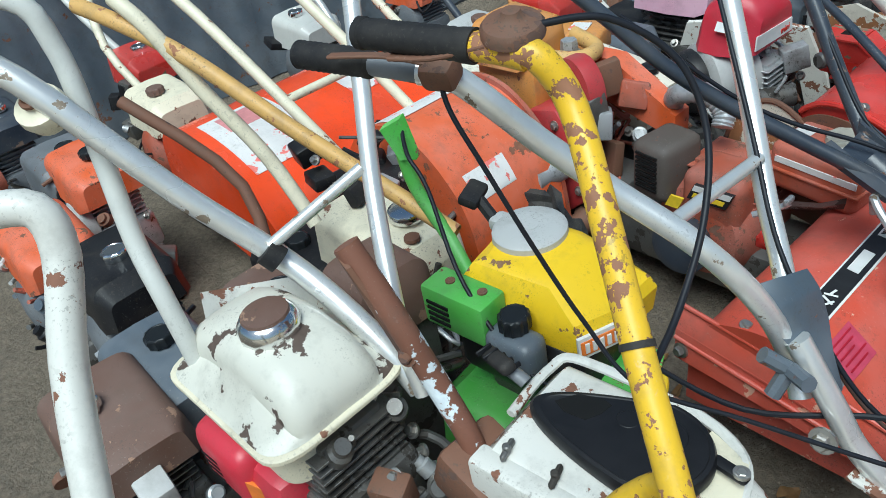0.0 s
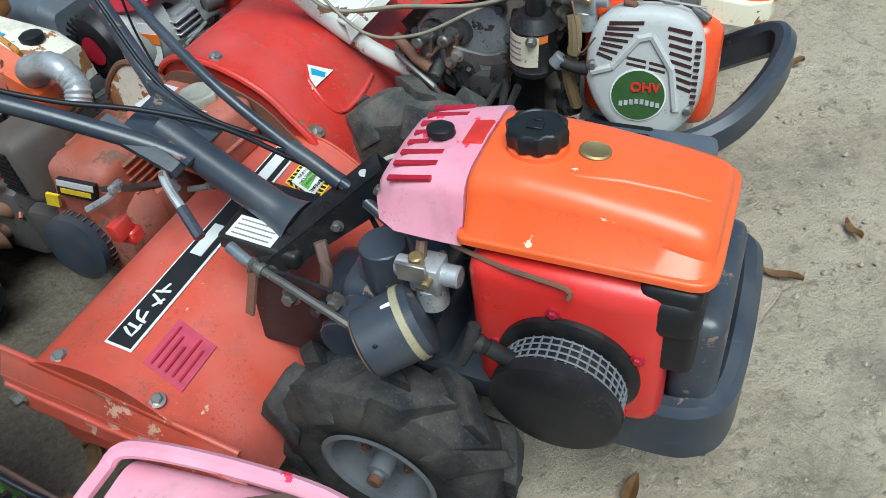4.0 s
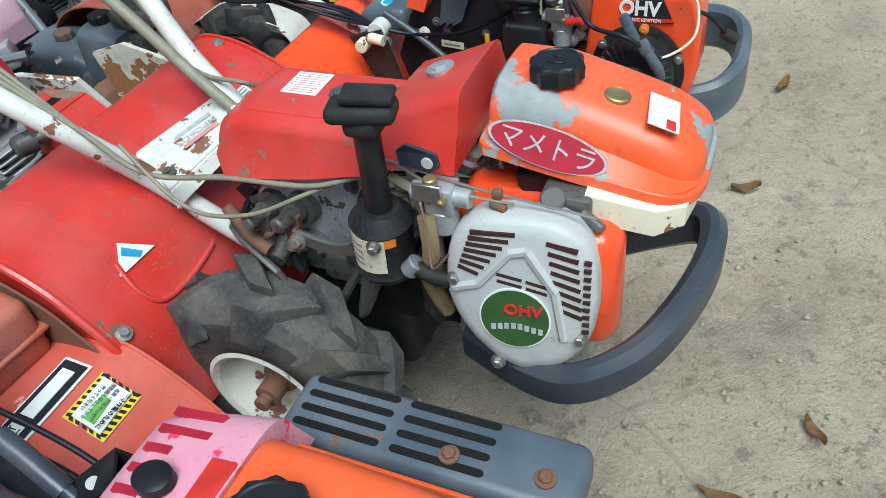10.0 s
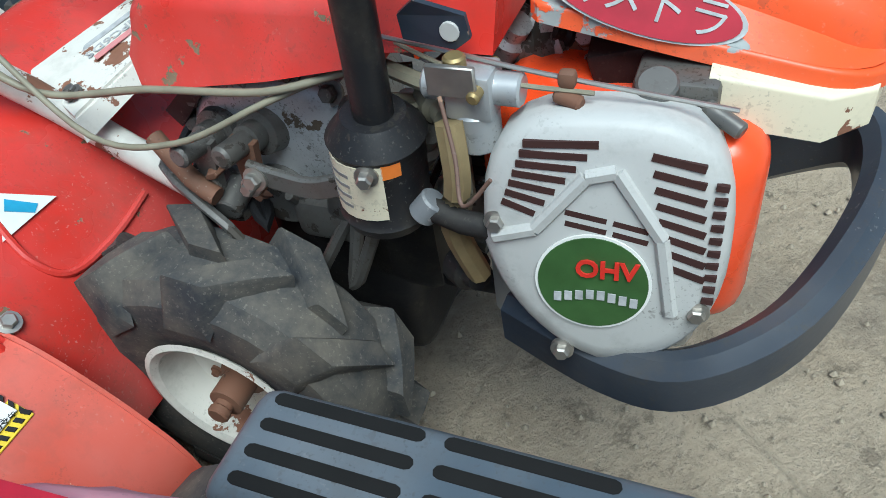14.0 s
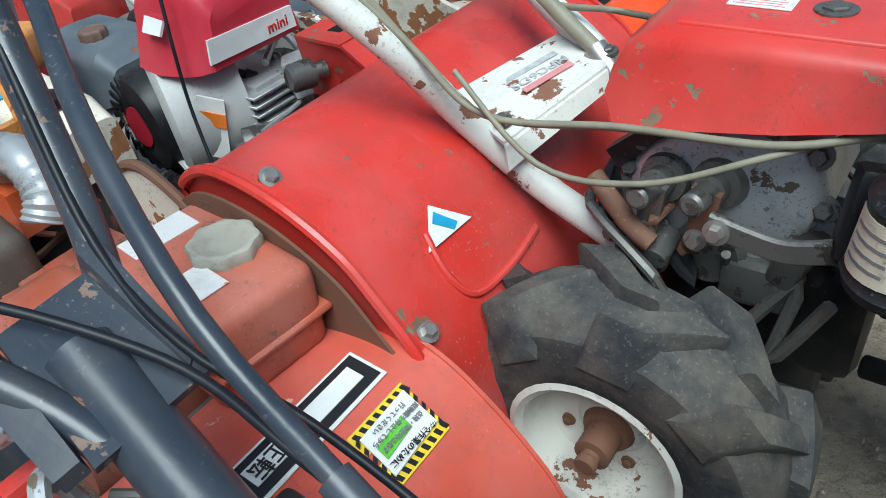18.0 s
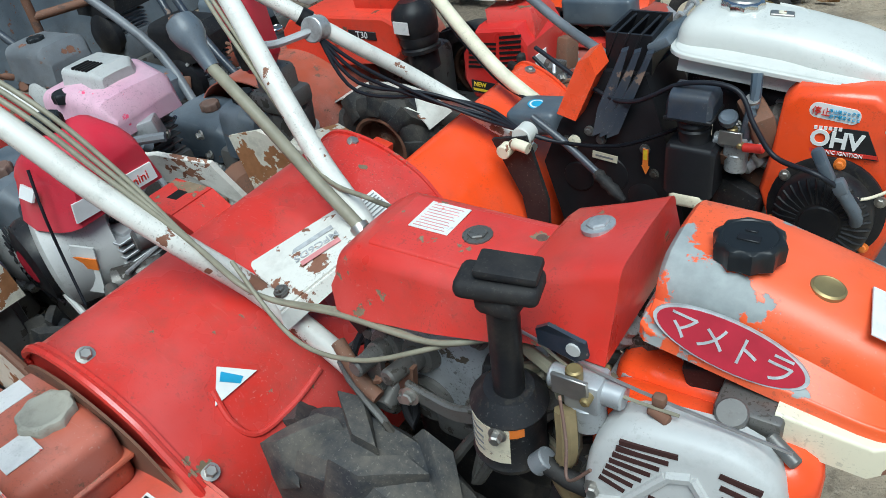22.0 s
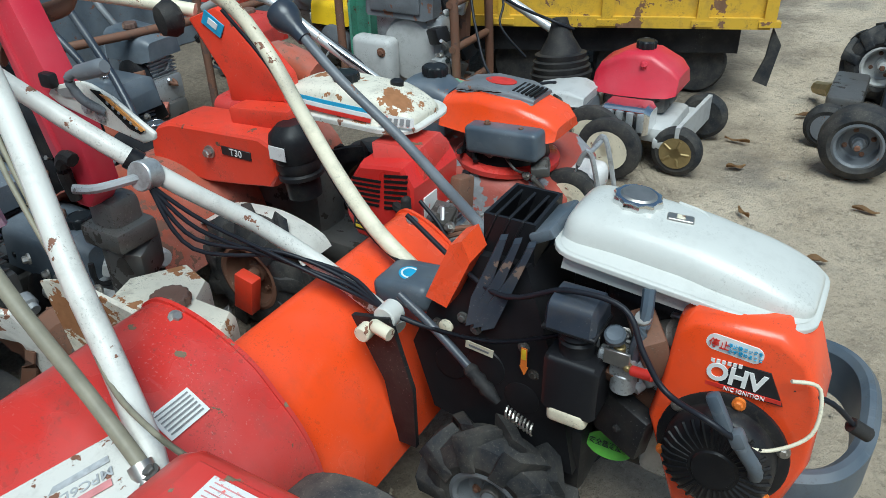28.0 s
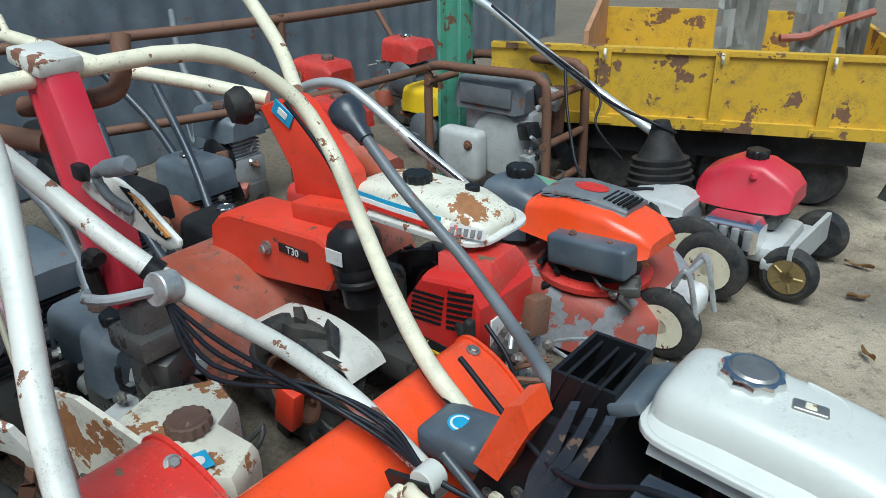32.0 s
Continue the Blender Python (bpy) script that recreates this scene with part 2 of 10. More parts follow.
M_BEIGE = paint("beige_plastic_band", (0.34, 0.30, 0.19), 0.5, 0.0, RUST, 0.4, 0.0)
M_LGREY = plain("label_grey", (0.22, 0.22, 0.22), 0.45)
M_LPINK = plain("label_pink", (0.46, 0.055, 0.10), 0.45)
M_LORG = plain("label_orange", (0.75, 0.2, 0.03), 0.4)
M_LRSLOT = plain("slot_dark_red", (0.035, 0.010, 0.008), 0.8)
M_INK = plain("ink_pale_red", (0.6, 0.25, 0.25), 0.5)
M_LEAF = plain("dry_leaf", (0.30, 0.17, 0.07), 0.7, 0, 0.4, 20)
M_FILTER = plain("straw_filter", (0.24, 0.18, 0.09), 0.7)
M_PLYW = plain("plywood", (0.42, 0.22, 0.12), 0.65, 0, 0.2, 12)
M_SHEET = plain("grey_white_sheeting", (0.5, 0.5, 0.48), 0.6, 0, 0.2, 8)

# ---- geometry tools: a forward along the machines, b across them, z up ----
HEAD = -48.0
UA = Vector((math.cos(radians(HEAD)), math.sin(radians(HEAD)), 0))
VB = Vector((-UA.y, UA.x, 0))
BASE = {}
DATUM = [Matrix.Identity(4)]


def datum(move=(0, 0, 0), grow=(1, 1, 1), about=(0, 0, 0), pitch=0.0, turn=0.0):
    """Sets the frame in which the next parts of a thing are laid out: grown, pitched nose down and turned about a point, then moved."""
    p = Matrix.Translation(about)
    DATUM[0] = Matrix.Translation(move) @ p @ Matrix.Rotation(radians(turn), 4, "Z") @ Matrix.Rotation(radians(pitch), 4, "Y") @ Matrix.Diagonal((*grow, 1)) @ p.inverted()


def place(a, b, z=0.0):
    return UA * a + VB * b + Vector((0, 0, z))


def thing(name, a, b, label, category, group="", z=0.0, move=(0, 0, 0), grow=(1, 1, 1), turn=0.0):
    """The root of a thing whose parts are given in yard coordinates (a, b, z); move, grow and turn set the whole thing about its base."""
    ob = new(name)
    ob.empty_display_size = 0.1
    spot = place(a + move[0], b + move[1], z + move[2]) * SIZE
    ob.matrix_world = Matrix.Translation(spot) @ pose(0, 0, 0, 0, 0, HEAD + turn) @ Matrix.Diagonal((SIZE * grow[0], SIZE * grow[1], SIZE * grow[2], 1))
    BASE[ob.name] = Vector((a, b, z))
    datum()
    return tagged(ob, label, category, group)


def root_of(ob):
    while ob.parent:
        ob = ob.parent
    return ob


def smooth_path(pts, n=4):
    pts = [Vector(p) for p in pts]
    if len(pts) < 3 or n < 2:
        return pts
    out = []
    for i in range(len(pts) - 1):
        p0, p1, p2, p3 = pts[max(i - 1, 0)], pts[i], pts[i + 1], pts[min(i + 2, len(pts) - 1)]
        for k in range(n):
            t = k / n
            out.append(0.5 * (2 * p1 + (p2 - p0) * t + (2 * p0 - 5 * p1 + 4 * p2 - p3) * t * t + (3 * p1 - p0 - 3 * p2 + p3) * t ** 3))
    return out + [pts[-1]]


class G:
    """Collects geometry for one mesh."""

    def __init__(self):
        self.bm = bmesh.new()

    def ring_loft(self, rings, closed=True, caps=True):
        bm = self.bm
        vs = [[bm.verts.new(p) for p in r] for r in rings]
        n = len(vs[0])
        for r0, r1 in zip(vs, vs[1:]):
            for i in range(n if closed else n - 1):
                j = (i + 1) % n
                bm.faces.new((r0[i], r0[j], r1[j], r1[i]))
        if caps:
            bm.faces.new(list(reversed(vs[0])))
            bm.faces.new(vs[-1])
        return self

    def box(self, a0, a1, b0, b1, z0, z1, bev=0.004, seg=2, turn=None):
        bm = self.bm
        made = bmesh.ops.create_cube(bm, size=1.0)["verts"]
        m = Matrix.Translation(((a0 + a1) / 2, (b0 + b1) / 2, (z0 + z1) / 2))
        if turn:
            m = m @ pose(0, 0, 0, *turn)
        bmesh.ops.transform(bm, matrix=m @ Matrix.Diagonal((a1 - a0, b1 - b0, z1 - z0, 1)), verts=made)
        if bev > 0:
            edges = list({e for v in made for e in v.link_edges})
            bmesh.ops.bevel(bm, geom=edges, offset=min(bev, 0.45 * min(a1 - a0, b1 - b0, z1 - z0)), segments=seg, affect="EDGES", profile=0.5)
        return self

    def sweep(self, pts, section, up=(0, 0, 1)):
        """Carry a 2D section (side, up) along a path."""
        up = Vector(up)
        rings = []
        for i, p in enumerate(pts):
            d = (pts[min(i + 1, len(pts) - 1)] - pts[max(i - 1, 0)]).normalized()
            u = up if abs(d.dot(up)) < 0.95 else Vector((1, 0, 0))
            s = d.cross(u).normalized()
            w = s.cross(d).normalized()
            rings.append([p + s * x + w * y for x, y in section])
        return self.ring_loft(rings)

    def tube(self, pts, r, n=10, smooth=4):
        sec = [(r * math.cos(2 * math.pi * k / n), r * math.sin(2 * math.pi * k / n)) for k in range(n)]
        return self.sweep(smooth_path(pts, smooth), sec)

    def bar(self, pts, w, h, smooth=4, rnd=0.006):
        x, y, q = w / 2, h / 2, min(rnd, w / 3, h / 3)
        sec = [(-x + q, -y), (x - q, -y), (x, -y + q), (x, y - q), (x - q, y), (-x + q, y), (-x, y - q), (-x, -y + q)]
        return self.sweep(smooth_path(pts, smooth), sec)

    def lathe(self, p, q, prof, n=24, caps=True):
        """Turn a profile of (way from p to q in metres, radius) round the axis p to q."""
        p, q = Vector(p), Vector(q)
        d = (q - p).normalized()
        s = d.cross(Vector((0, 0, 1)) if abs(d.z) < 0.9 else Vector((1, 0, 0))).normalized()
        w = s.cross(d)
        rings = [[p + d * x + (s * math.cos(2 * math.pi * k / n) + w * math.sin(2 * math.pi * k / n)) * max(r, 0.0004) for k in range(n)] for x, r in prof]
        return self.ring_loft(rings, True, caps)

    def cyl(self, p, q, r, n=18, bev=0.002):
        length = (Vector(q) - Vector(p)).length
        bev = min(bev, r * 0.4, length * 0.4)
        return self.lathe(p, q, [(0, r - bev), (bev, r), (length - bev, r), (length, r - bev)], n)

    def hood(self, stations, bc, n=5):
        """A rounded cover along a: stations (a, half width, z bottom, z top, corner radius, top width share, shift of b)."""
        rings = []
        for st in stations:
            a, w, zb, zt, r, f, sh = (*st, 0.92, 0.0)[:7] if len(st) == 5 else ((*st, 0.0) if len(st) == 6 else st)
            wt = w * f
            r = max(0.001, min(r, wt * 0.95, (zt - zb) * 0.9))
            pts = [(-w, zb)]
            for k in range(n + 1):
                g = math.pi / 2 * k / n
                pts.append((-wt + r - r * math.cos(g), zt - r + r * math.sin(g)))
            pts.append((0, zt + 0.03 * wt))
            for k in range(n + 1):
                g = math.pi / 2 * (1 - k / n)
                pts.append((wt - r + r * math.cos(g), zt - r + r * math.sin(g)))
            pts.append((w, zb))
            rings.append([Vector((a, bc + sh + x, z)) for x, z in pts])
        return self.ring_loft(rings)

    def shell(self, a0, a1, w, bc, zb, zt, e0=0.03, e1=0.06, r=0.04, f=0.8, n=22, lip=0.25, p=2.6):
        """A smooth pressed shell from a0 to a1: zb and zt are lists of (a, z); the plan and the top round off over e0 and e1."""
        xs = [a0 + (a1 - a0) * 0.5 * (1 - math.cos(math.pi * k / n)) for k in range(n + 1)]
        st = []
        for a in xs:
            k = 1.0
            for e, d in ((e0, a - a0), (e1, a1 - a)):
                if d < e:
                    q = max(0.0, d / e)
                    k = min(k, (1 - (1 - q) ** p) ** (1 / p))
            b_, t_ = float(np.interp(a, *zip(*zb))), float(np.interp(a, *zip(*zt)))
            st.append((a, max(w * (lip + (1 - lip) * k), 0.004), b_, b_ + 0.004 + (t_ - b_ - 0.004) * (0.12 + 0.88 * k), r * (0.3 + 0.7 * k), f + (1 - f) * (1 - k)))
        return self.hood(st, bc)

    def slab(self, pts, off):
        pts, off = [Vector(p) for p in pts], Vector(off)
        return self.ring_loft([pts, [p + off for p in pts]])

    def arch(self, prof, b0, b1, t=0.004, n=4, lean=0.0):
        """A bent sheet: profile (a, z) carried from b0 to b1, with thickness."""
        line = smooth_path([(a, 0, z) for a, z in prof], n)
        outer, inner = [], []
        for i, p in enumerate(line):
            d = (line[min(i + 1, len(line) - 1)] - line[max(i - 1, 0)]).normalized()
            nrm = Vector((-d.z, 0, d.x))
            outer.append(p)
            inner.append(p - nrm * t)
        ring = outer + inner[::-1]
        return self.ring_loft([[Vector((p.x, b, p.z + lean * (b - (b0 + b1) / 2))) for p in ring] for b in (b0, b1)])

    def patch(self, prof, a0, a1, b0, b1, lift=0.002, n=6, skew=0.0, lean=0.0, bm_=0.0):
        """A thin sticker that follows an arch profile (a, z)."""
        line = smooth_path([(a, 0, z) for a, z in prof], 6)
        xs, zs = [p.x for p in line], [p.z for p in line]
        rows = []
        for k in range(n + 1):
            a = a0 + (a1 - a0) * k / n
            z = float(np.interp(a, xs, zs))
            rows.append((a, z))
        low = [[Vector((a + skew * (b - b0), b, z + l + lean * (b - bm_))) for a, z in rows] for b, l in ((b0, lift), (b1, lift))]
        ring = [[*low[j], *[p - Vector((0, 0, 0.0015)) for p in reversed(low[j])]] for j in (0, 1)]
        return self.ring_loft(ring)

    def tyre(self, a, b0, b1, z, R, r):
        w = b1 - b0
        prof = [(0.1 * w, r), (0.0, r + 0.35 * (R - r)), (0.03 * w, R - 0.035), (0.16 * w, R - 0.012), (0.5 * w, R - 0.006), (0.84 * w, R - 0.012), (0.97 * w, R - 0.035), (w, r + 0.35 * (R - r)), (0.9 * w, r)]
        return self.lathe((a, b0, z), (a, b1, z), prof, 36, False)

    def lug(self, a, b0, b1, z, R, side, g0, w):
        """One blocky chevron lug of a farm tyre."""
        wd = b1 - b0
        rings = []
        for s in range(6):
            f = s / 5
            b = b0 + wd * (-0.03 + 0.58 * f) if side == 0 else b1 - wd * (-0.03 + 0.58 * f)
            g = g0 + 0.42 * max(0.0, f - 0.12)
            rt = R + 0.012 - (0.05 * (1 - f * 5) if f < 0.2 else 0)
            rb = R - 0.03 - (0.03 * (1 - f * 5) if f < 0.2 else 0)
            hw = w / 2 / R * (1.0 - 0.22 * f)
            ring = []
            for rr, q in ((rb, -1.3), (rt - 0.004, -0.86), (rt, -0.74), (rt, 0.74), (rt - 0.004, 0.86), (rb, 1.3)):
                ring.append(Vector((a + rr * math.sin(g + hw * q), b, z + rr * math.cos(g + hw * q))))
            rings.append(ring)
        return self.ring_loft(rings)

    def fin(self, name, mat, parent, label="", angle=38.0, flat=False):
        bm = self.bm
        base = BASE[root_of(parent).name] if parent else Vector()
        bmesh.ops.recalc_face_normals(bm, faces=bm.faces[:])
        bmesh.ops.transform(bm, matrix=Matrix.Translation(-base) @ DATUM[0], verts=bm.verts[:])
        me = bpy.data.meshes.new(name)
        bm.to_mesh(me)
        bm.free()
        me.materials.append(mat)
        if not flat:
            me.polygons.foreach_set("use_smooth", [True] * len(me.polygons))
            me.set_sharp_from_angle(angle=radians(angle))
        ob = new(name, me)
        if parent:
            ob.parent = parent
        if label:
            ob["label"] = label
        return ob


def letters(name, body, size, origin, along, upward, mat, parent, depth=0.0008, align="CENTER", bold=0.0):
    """Lettering as a mesh: its line runs along 'along', its height along 'upward'."""
    cu = bpy.data.curves.new(name, "FONT")
    cu.body, cu.size, cu.extrude, cu.align_x, cu.align_y, cu.resolution_u, cu.offset = body, size, depth, align, "CENTER", 3, bold * size
    tmp = bpy.data.objects.new("tmp_text", cu)
    scene.collection.objects.link(tmp)
    me = bpy.data.meshes.new_from_object(tmp.evaluated_get(bpy.context.evaluated_depsgraph_get()))
    bpy.data.objects.remove(tmp)
    x, y = Vector(along).normalized(), Vector(upward)
    y = (y - x * y.dot(x)).normalized()
    zz = x.cross(y)
    m = Matrix((x, y, zz)).transposed().to_4x4()
    m.translation = Vector(origin)
    me.transform(Matrix.Translation(-BASE[root_of(parent).name]) @ DATUM[0] @ m)
    me.name = name
    me.materials.clear()
    me.materials.append(mat)
    ob = new(name, me)
    ob.parent = parent
    return ob


def bolt(parent, p, n, r=0.009, h=0.007, mat=None, name="bolt"):
    p, n = Vector(p), Vector(n).normalized()
    g = G()
    g.lathe(p - n * 0.003, p + n * 0.002, [(0, r * 1.5), (0.005, r * 1.5), (0.0055, r)], 14)
    g.lathe(p, p + n * h, [(0, r), (h * 0.8, r), (h, r * 0.8)], 6)
    return g.fin(name, mat or M_STEEL, parent, angle=25)


def fuel_cap(parent, p, r, h, mat, lobes=10, label="", name="fuel_cap"):
    """A gripped cap with scallops round its edge."""
    g = G()
    p = Vector(p)
    n = lobes * 4
    rings = []
    for z, s, amp in ((0, 0.86, 0), (0.08, 0.95, 0.06), (0.7, 0.98, 0.06), (0.92, 0.93, 0.05), (1.0, 0.83, 0.0), (1.0, 0.78, 0.0), (0.95, 0.74, 0), (0.95, 0.3, 0)):
        rings.append([p + Vector((r * (s + amp * math.cos(2 * math.pi * k / 4)) * math.cos(2 * math.pi * k / n), r * (s + amp * math.cos(2 * math.pi * k / 4)) * math.sin(2 * math.pi * k / n), z * h)) for k in range(n)])
    g.ring_loft(rings)
    return g.fin(name, mat, parent, label)


def round_plate(g, p, n, r, t=0.0015, seg=28, sx=1.0):
    p, n = Vector(p), Vector(n).normalized()
    s = n.cross(Vector((0, 0, 1)) if abs(n.z) < 0.9 else Vector((0, 1, 0))).normalized()
    w = s.cross(n)
    ring = [p + s * (r * sx * math.cos(2 * math.pi * k / seg)) + w * (r * math.sin(2 * math.pi * k / seg)) for k in range(seg)]
    g.slab(ring, n * t)
    return g


def farm_wheel(parent, a, b0, b1, z, R, r, rim_mat, tyre_mat=None, lugs=True, ang0=0.0, name="wheel", hub_mat=None):
    """Tyre with lugs, dished rim and hub; b0 is the side that is seen."""
    tm = tyre_mat or M_TYRE
    g = G().tyre(a, b0, b1, z, R, r)
    w = g.fin(name, tm, parent, angle=30)
    if lugs:
        for side in (0, 1):
            for k in range(9):
                G().lug(a, b0, b1, z, R, side, ang0 + 2 * math.pi * (k + 0.5 * side) / 9, R * 0.30).fin("lug", tm, w, angle=35)
    d = b1 - b0
    g = G()
    g.lathe((a, b0, z), (a, b1, z), [(0.05 * d, r + 0.010), (0.03 * d, r + 0.002), (0.08 * d, r - 0.006), (0.25 * d, r * 0.93), (0.46 * d, r * 0.84), (0.50 * d, r * 0.74), (0.48 * d, r * 0.44), (0.42 * d, r * 0.36), (0.42 * d, 0.0)], 36, False)
    rim = g.fin("rim", rim_mat, w)
    G().lathe((a, b0 + 0.46 * d, z), (a, b0 - 0.11 * d, z), [(0, r * 0.36), (abs(d) * 0.1, r * 0.3), (abs(d) * 0.12, r * 0.22), (abs(d) * 0.4, r * 0.22), (abs(d) * 0.41, r * 0.12), (abs(d) * 0.46, r * 0.12)], 18).fin("hub", hub_mat or rim_mat, rim)
    sd = 1 if d > 0 else -1
    G().cyl((a, b0 + 0.0 * d, z), (a, b0 + 0.0 * d - sd * 0.012, z), r * 0.14, 10).fin("axle_end", M_RUST, rim)
    for k in range(4):
        t = math.pi / 2 * k + 0.4
        bolt(rim, (a + r * 0.62 * math.cos(t), b0 + 0.48 * d, z + r * 0.62 * math.sin(t)), (0, -sd, 0), 0.006, 0.008, M_RUST)
    return w


def cable(parent, pts, r=0.0035, mat=None, name="cable"):
    return G().tube(pts, r, 9, 6).fin(name, mat or M_CABLE, parent, angle=60)


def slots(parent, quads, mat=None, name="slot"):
    """Openings in a cover, each a thin slab, near-black by default as painted shade: four corners and the outward way.
    """
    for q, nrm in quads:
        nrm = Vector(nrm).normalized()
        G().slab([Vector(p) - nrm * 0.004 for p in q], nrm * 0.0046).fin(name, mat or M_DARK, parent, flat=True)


def junk(parent, a0, a1, b0, b1, z0, z1, n, seed, mats):
    """Small engine fittings, each a part: blocks, pipes, discs, bolts."""
    rng = random.Random(seed)
    for i in range(int(n * 1.8)):
        c = Vector((rng.uniform(a0, a1), rng.uniform(b0, b1), rng.uniform(z0, z1)))
        k = rng.randrange(4)
        m = mats[rng.randrange(len(mats))]
        if k == 0:
            s = [rng.uniform(0.015, 0.045) for _ in range(3)]
            G().box(c.x - s[0], c.x + s[0], c.y - s[1], c.y + s[1], c.z - s[2], c.z + s[2], 0.006, 2, (rng.uniform(-20, 20), rng.uniform(-20, 20), rng.uniform(0, 90))).fin("fitting", m, parent)
        elif k == 1:
            d = Vector((rng.uniform(-1, 1), rng.uniform(-1, 0.2), rng.uniform(-0.4, 1))).normalized() * rng.uniform(0.02, 0.05)
            r = rng.uniform(0.012, 0.03)
            G().lathe(c, c + d, [(0, r), (d.length * 0.6, r), (d.length * 0.7, r * 0.7), (d.length, r * 0.65)], 14).fin("housing", m, parent)
        elif k == 2:
            pts = [c + Vector((rng.uniform(-0.07, 0.07), rng.uniform(-0.07, 0.07), rng.uniform(-0.05, 0.05))) for _ in range(4)]
            G().tube(pts, rng.uniform(0.004, 0.009), 7, 4).fin("pipe", m, parent)
        else:
            bolt(parent, c, (rng.uniform(-0.5, 0.5), -1, rng.uniform(0, 1)), 0.009, 0.014)

# ---- ground ----


def ground_material():
    m, nt, p = mat_base("trodden_concrete_and_dirt")
    tc = nt.nodes.new("ShaderNodeTexCoord").outputs["Object"]
    c = mixc(nt, ramp(nt, nz(nt, 1.6, 6.0, 0.65, tc), 0.35, 0.68), (0.47, 0.375, 0.265), (0.68, 0.565, 0.42))
    c = mixc(nt, arith(nt, "MULTIPLY", ramp(nt, nz(nt, 4.5, 9.0, 0.75, tc), 0.50, 0.66), 0.6), c, (0.255, 0.205, 0.15))
    c = mixc(nt, arith(nt, "MULTIPLY", ramp(nt, nz(nt, 75.0, 5.0, 0.7, tc), 0.50, 0.66), 0.55), c, (0.72, 0.615, 0.465))
    c = mixc(nt, arith(nt, "MULTIPLY", ramp(nt, nz(nt, 22.0, 8.0, 0.78, tc), 0.54, 0.62), 0.6), c, (0.20, 0.16, 0.115))
    c = mixc(nt, arith(nt, "MULTIPLY", ramp(nt, nz(nt, 150.0, 3.0, 0.7, tc), 0.58, 0.66), 0.5), c, (0.15, 0.12, 0.09))
    c = mixc(nt, arith(nt, "MULTIPLY", ramp(nt, nz(nt, 1.9, 4.0, 0.6, tc), 0.57, 0.68), 0.5), c, (0.23, 0.205, 0.175))
    crack = nt.nodes.new("ShaderNodeTexVoronoi")
    crack.feature = "DISTANCE_TO_EDGE"
    crack.inputs["Scale"].default_value = 2.2
    warp = nt.nodes.new("ShaderNodeMix")
    warp.data_type = "VECTOR"
    warp.inputs["Factor"].default_value = 0.18
    wn2 = nt.nodes.new("ShaderNodeTexNoise")
    wn2.inputs["Scale"].default_value = 4.0
    nt.links.new(tc, wn2.inputs["Vector"])
    nt.links.new(tc, warp.inputs["A"])
    nt.links.new(wn2.outputs["Color"], warp.inputs["B"])
    nt.links.new(warp.outputs["Result"], crack.inputs["Vector"])
    line = arith(nt, "MULTIPLY", ramp(nt, crack.outputs["Distance"], 0.012, 0.0), ramp(nt, nz(nt, 1.1, 2.0, 0.5, tc), 0.48, 0.6))
    c = mixc(nt, arith(nt, "MULTIPLY", line, 0.22), c, (0.10, 0.085, 0.065))
    # brown soil below the parked machines, with their shade painted into its colour
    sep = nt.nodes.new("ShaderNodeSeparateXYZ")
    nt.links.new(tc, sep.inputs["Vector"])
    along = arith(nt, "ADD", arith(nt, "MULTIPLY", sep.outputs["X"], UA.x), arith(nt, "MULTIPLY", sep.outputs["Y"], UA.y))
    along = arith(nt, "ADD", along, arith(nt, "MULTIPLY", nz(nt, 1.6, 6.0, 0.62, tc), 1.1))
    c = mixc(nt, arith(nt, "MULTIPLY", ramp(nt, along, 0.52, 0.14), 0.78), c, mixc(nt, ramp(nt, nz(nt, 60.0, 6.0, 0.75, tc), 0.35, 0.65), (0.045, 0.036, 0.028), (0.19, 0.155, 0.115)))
    nt.links.new(c, p.inputs["Base Color"])
    p.inputs["Roughness"].default_value = 0.9
    h = arith(nt, "ADD", arith(nt, "MULTIPLY", nz(nt, 16.0, 10.0, 0.74, tc), 1.6), arith(nt, "MULTIPLY", nz(nt, 110.0, 4.0, 0.7, tc), 0.35))
    bump(nt, p, arith(nt, "SUBTRACT", h, arith(nt, "MULTIPLY", line, 0.25)), 1.0, 0.022)
    return m


def build_ground():
    bm = bmesh.new()
    bmesh.ops.create_grid(bm, x_segments=180, y_segments=180, size=5.0)
    for v in bm.verts:
        q = v.co + Vector((1.5, 1.5, 0))
        v.co = q
        edge = max(abs(q.x - 1.5), abs(q.y - 1.5))
        v.co.z = 0.0 if edge > 4.97 else 0.014 * noise.noise(q * 1.3) + 0.007 * noise.noise(q * 6) + 0.005 * noise.noise(q * 15) - 0.008
    outer = [bm.verts.new((1.5 + x, 1.5 + y, 0)) for x, y in ((-2000, -2000), (2000, -2000), (2000, 2000), (-2000, 2000))]
    inner = [bm.verts.new((1.5 + x, 1.5 + y, 0.0)) for x, y in ((-5, -5), (5, -5), (5, 5), (-5, 5))]
    for i in range(4):
        j = (i + 1) % 4
        bm.faces.new((outer[i], outer[j], inner[j], inner[i]))
    me = bpy.data.meshes.new("ground")
    bm.to_mesh(me)
    bm.free()
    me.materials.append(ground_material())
    me.polygons.foreach_set("use_smooth", [True] * len(me.polygons))
    return tagged(new("ground", me), "pale brown trodden concrete and dirt yard", "ground", kind="structure")


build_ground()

# ---- the tiller with the orange tank ----


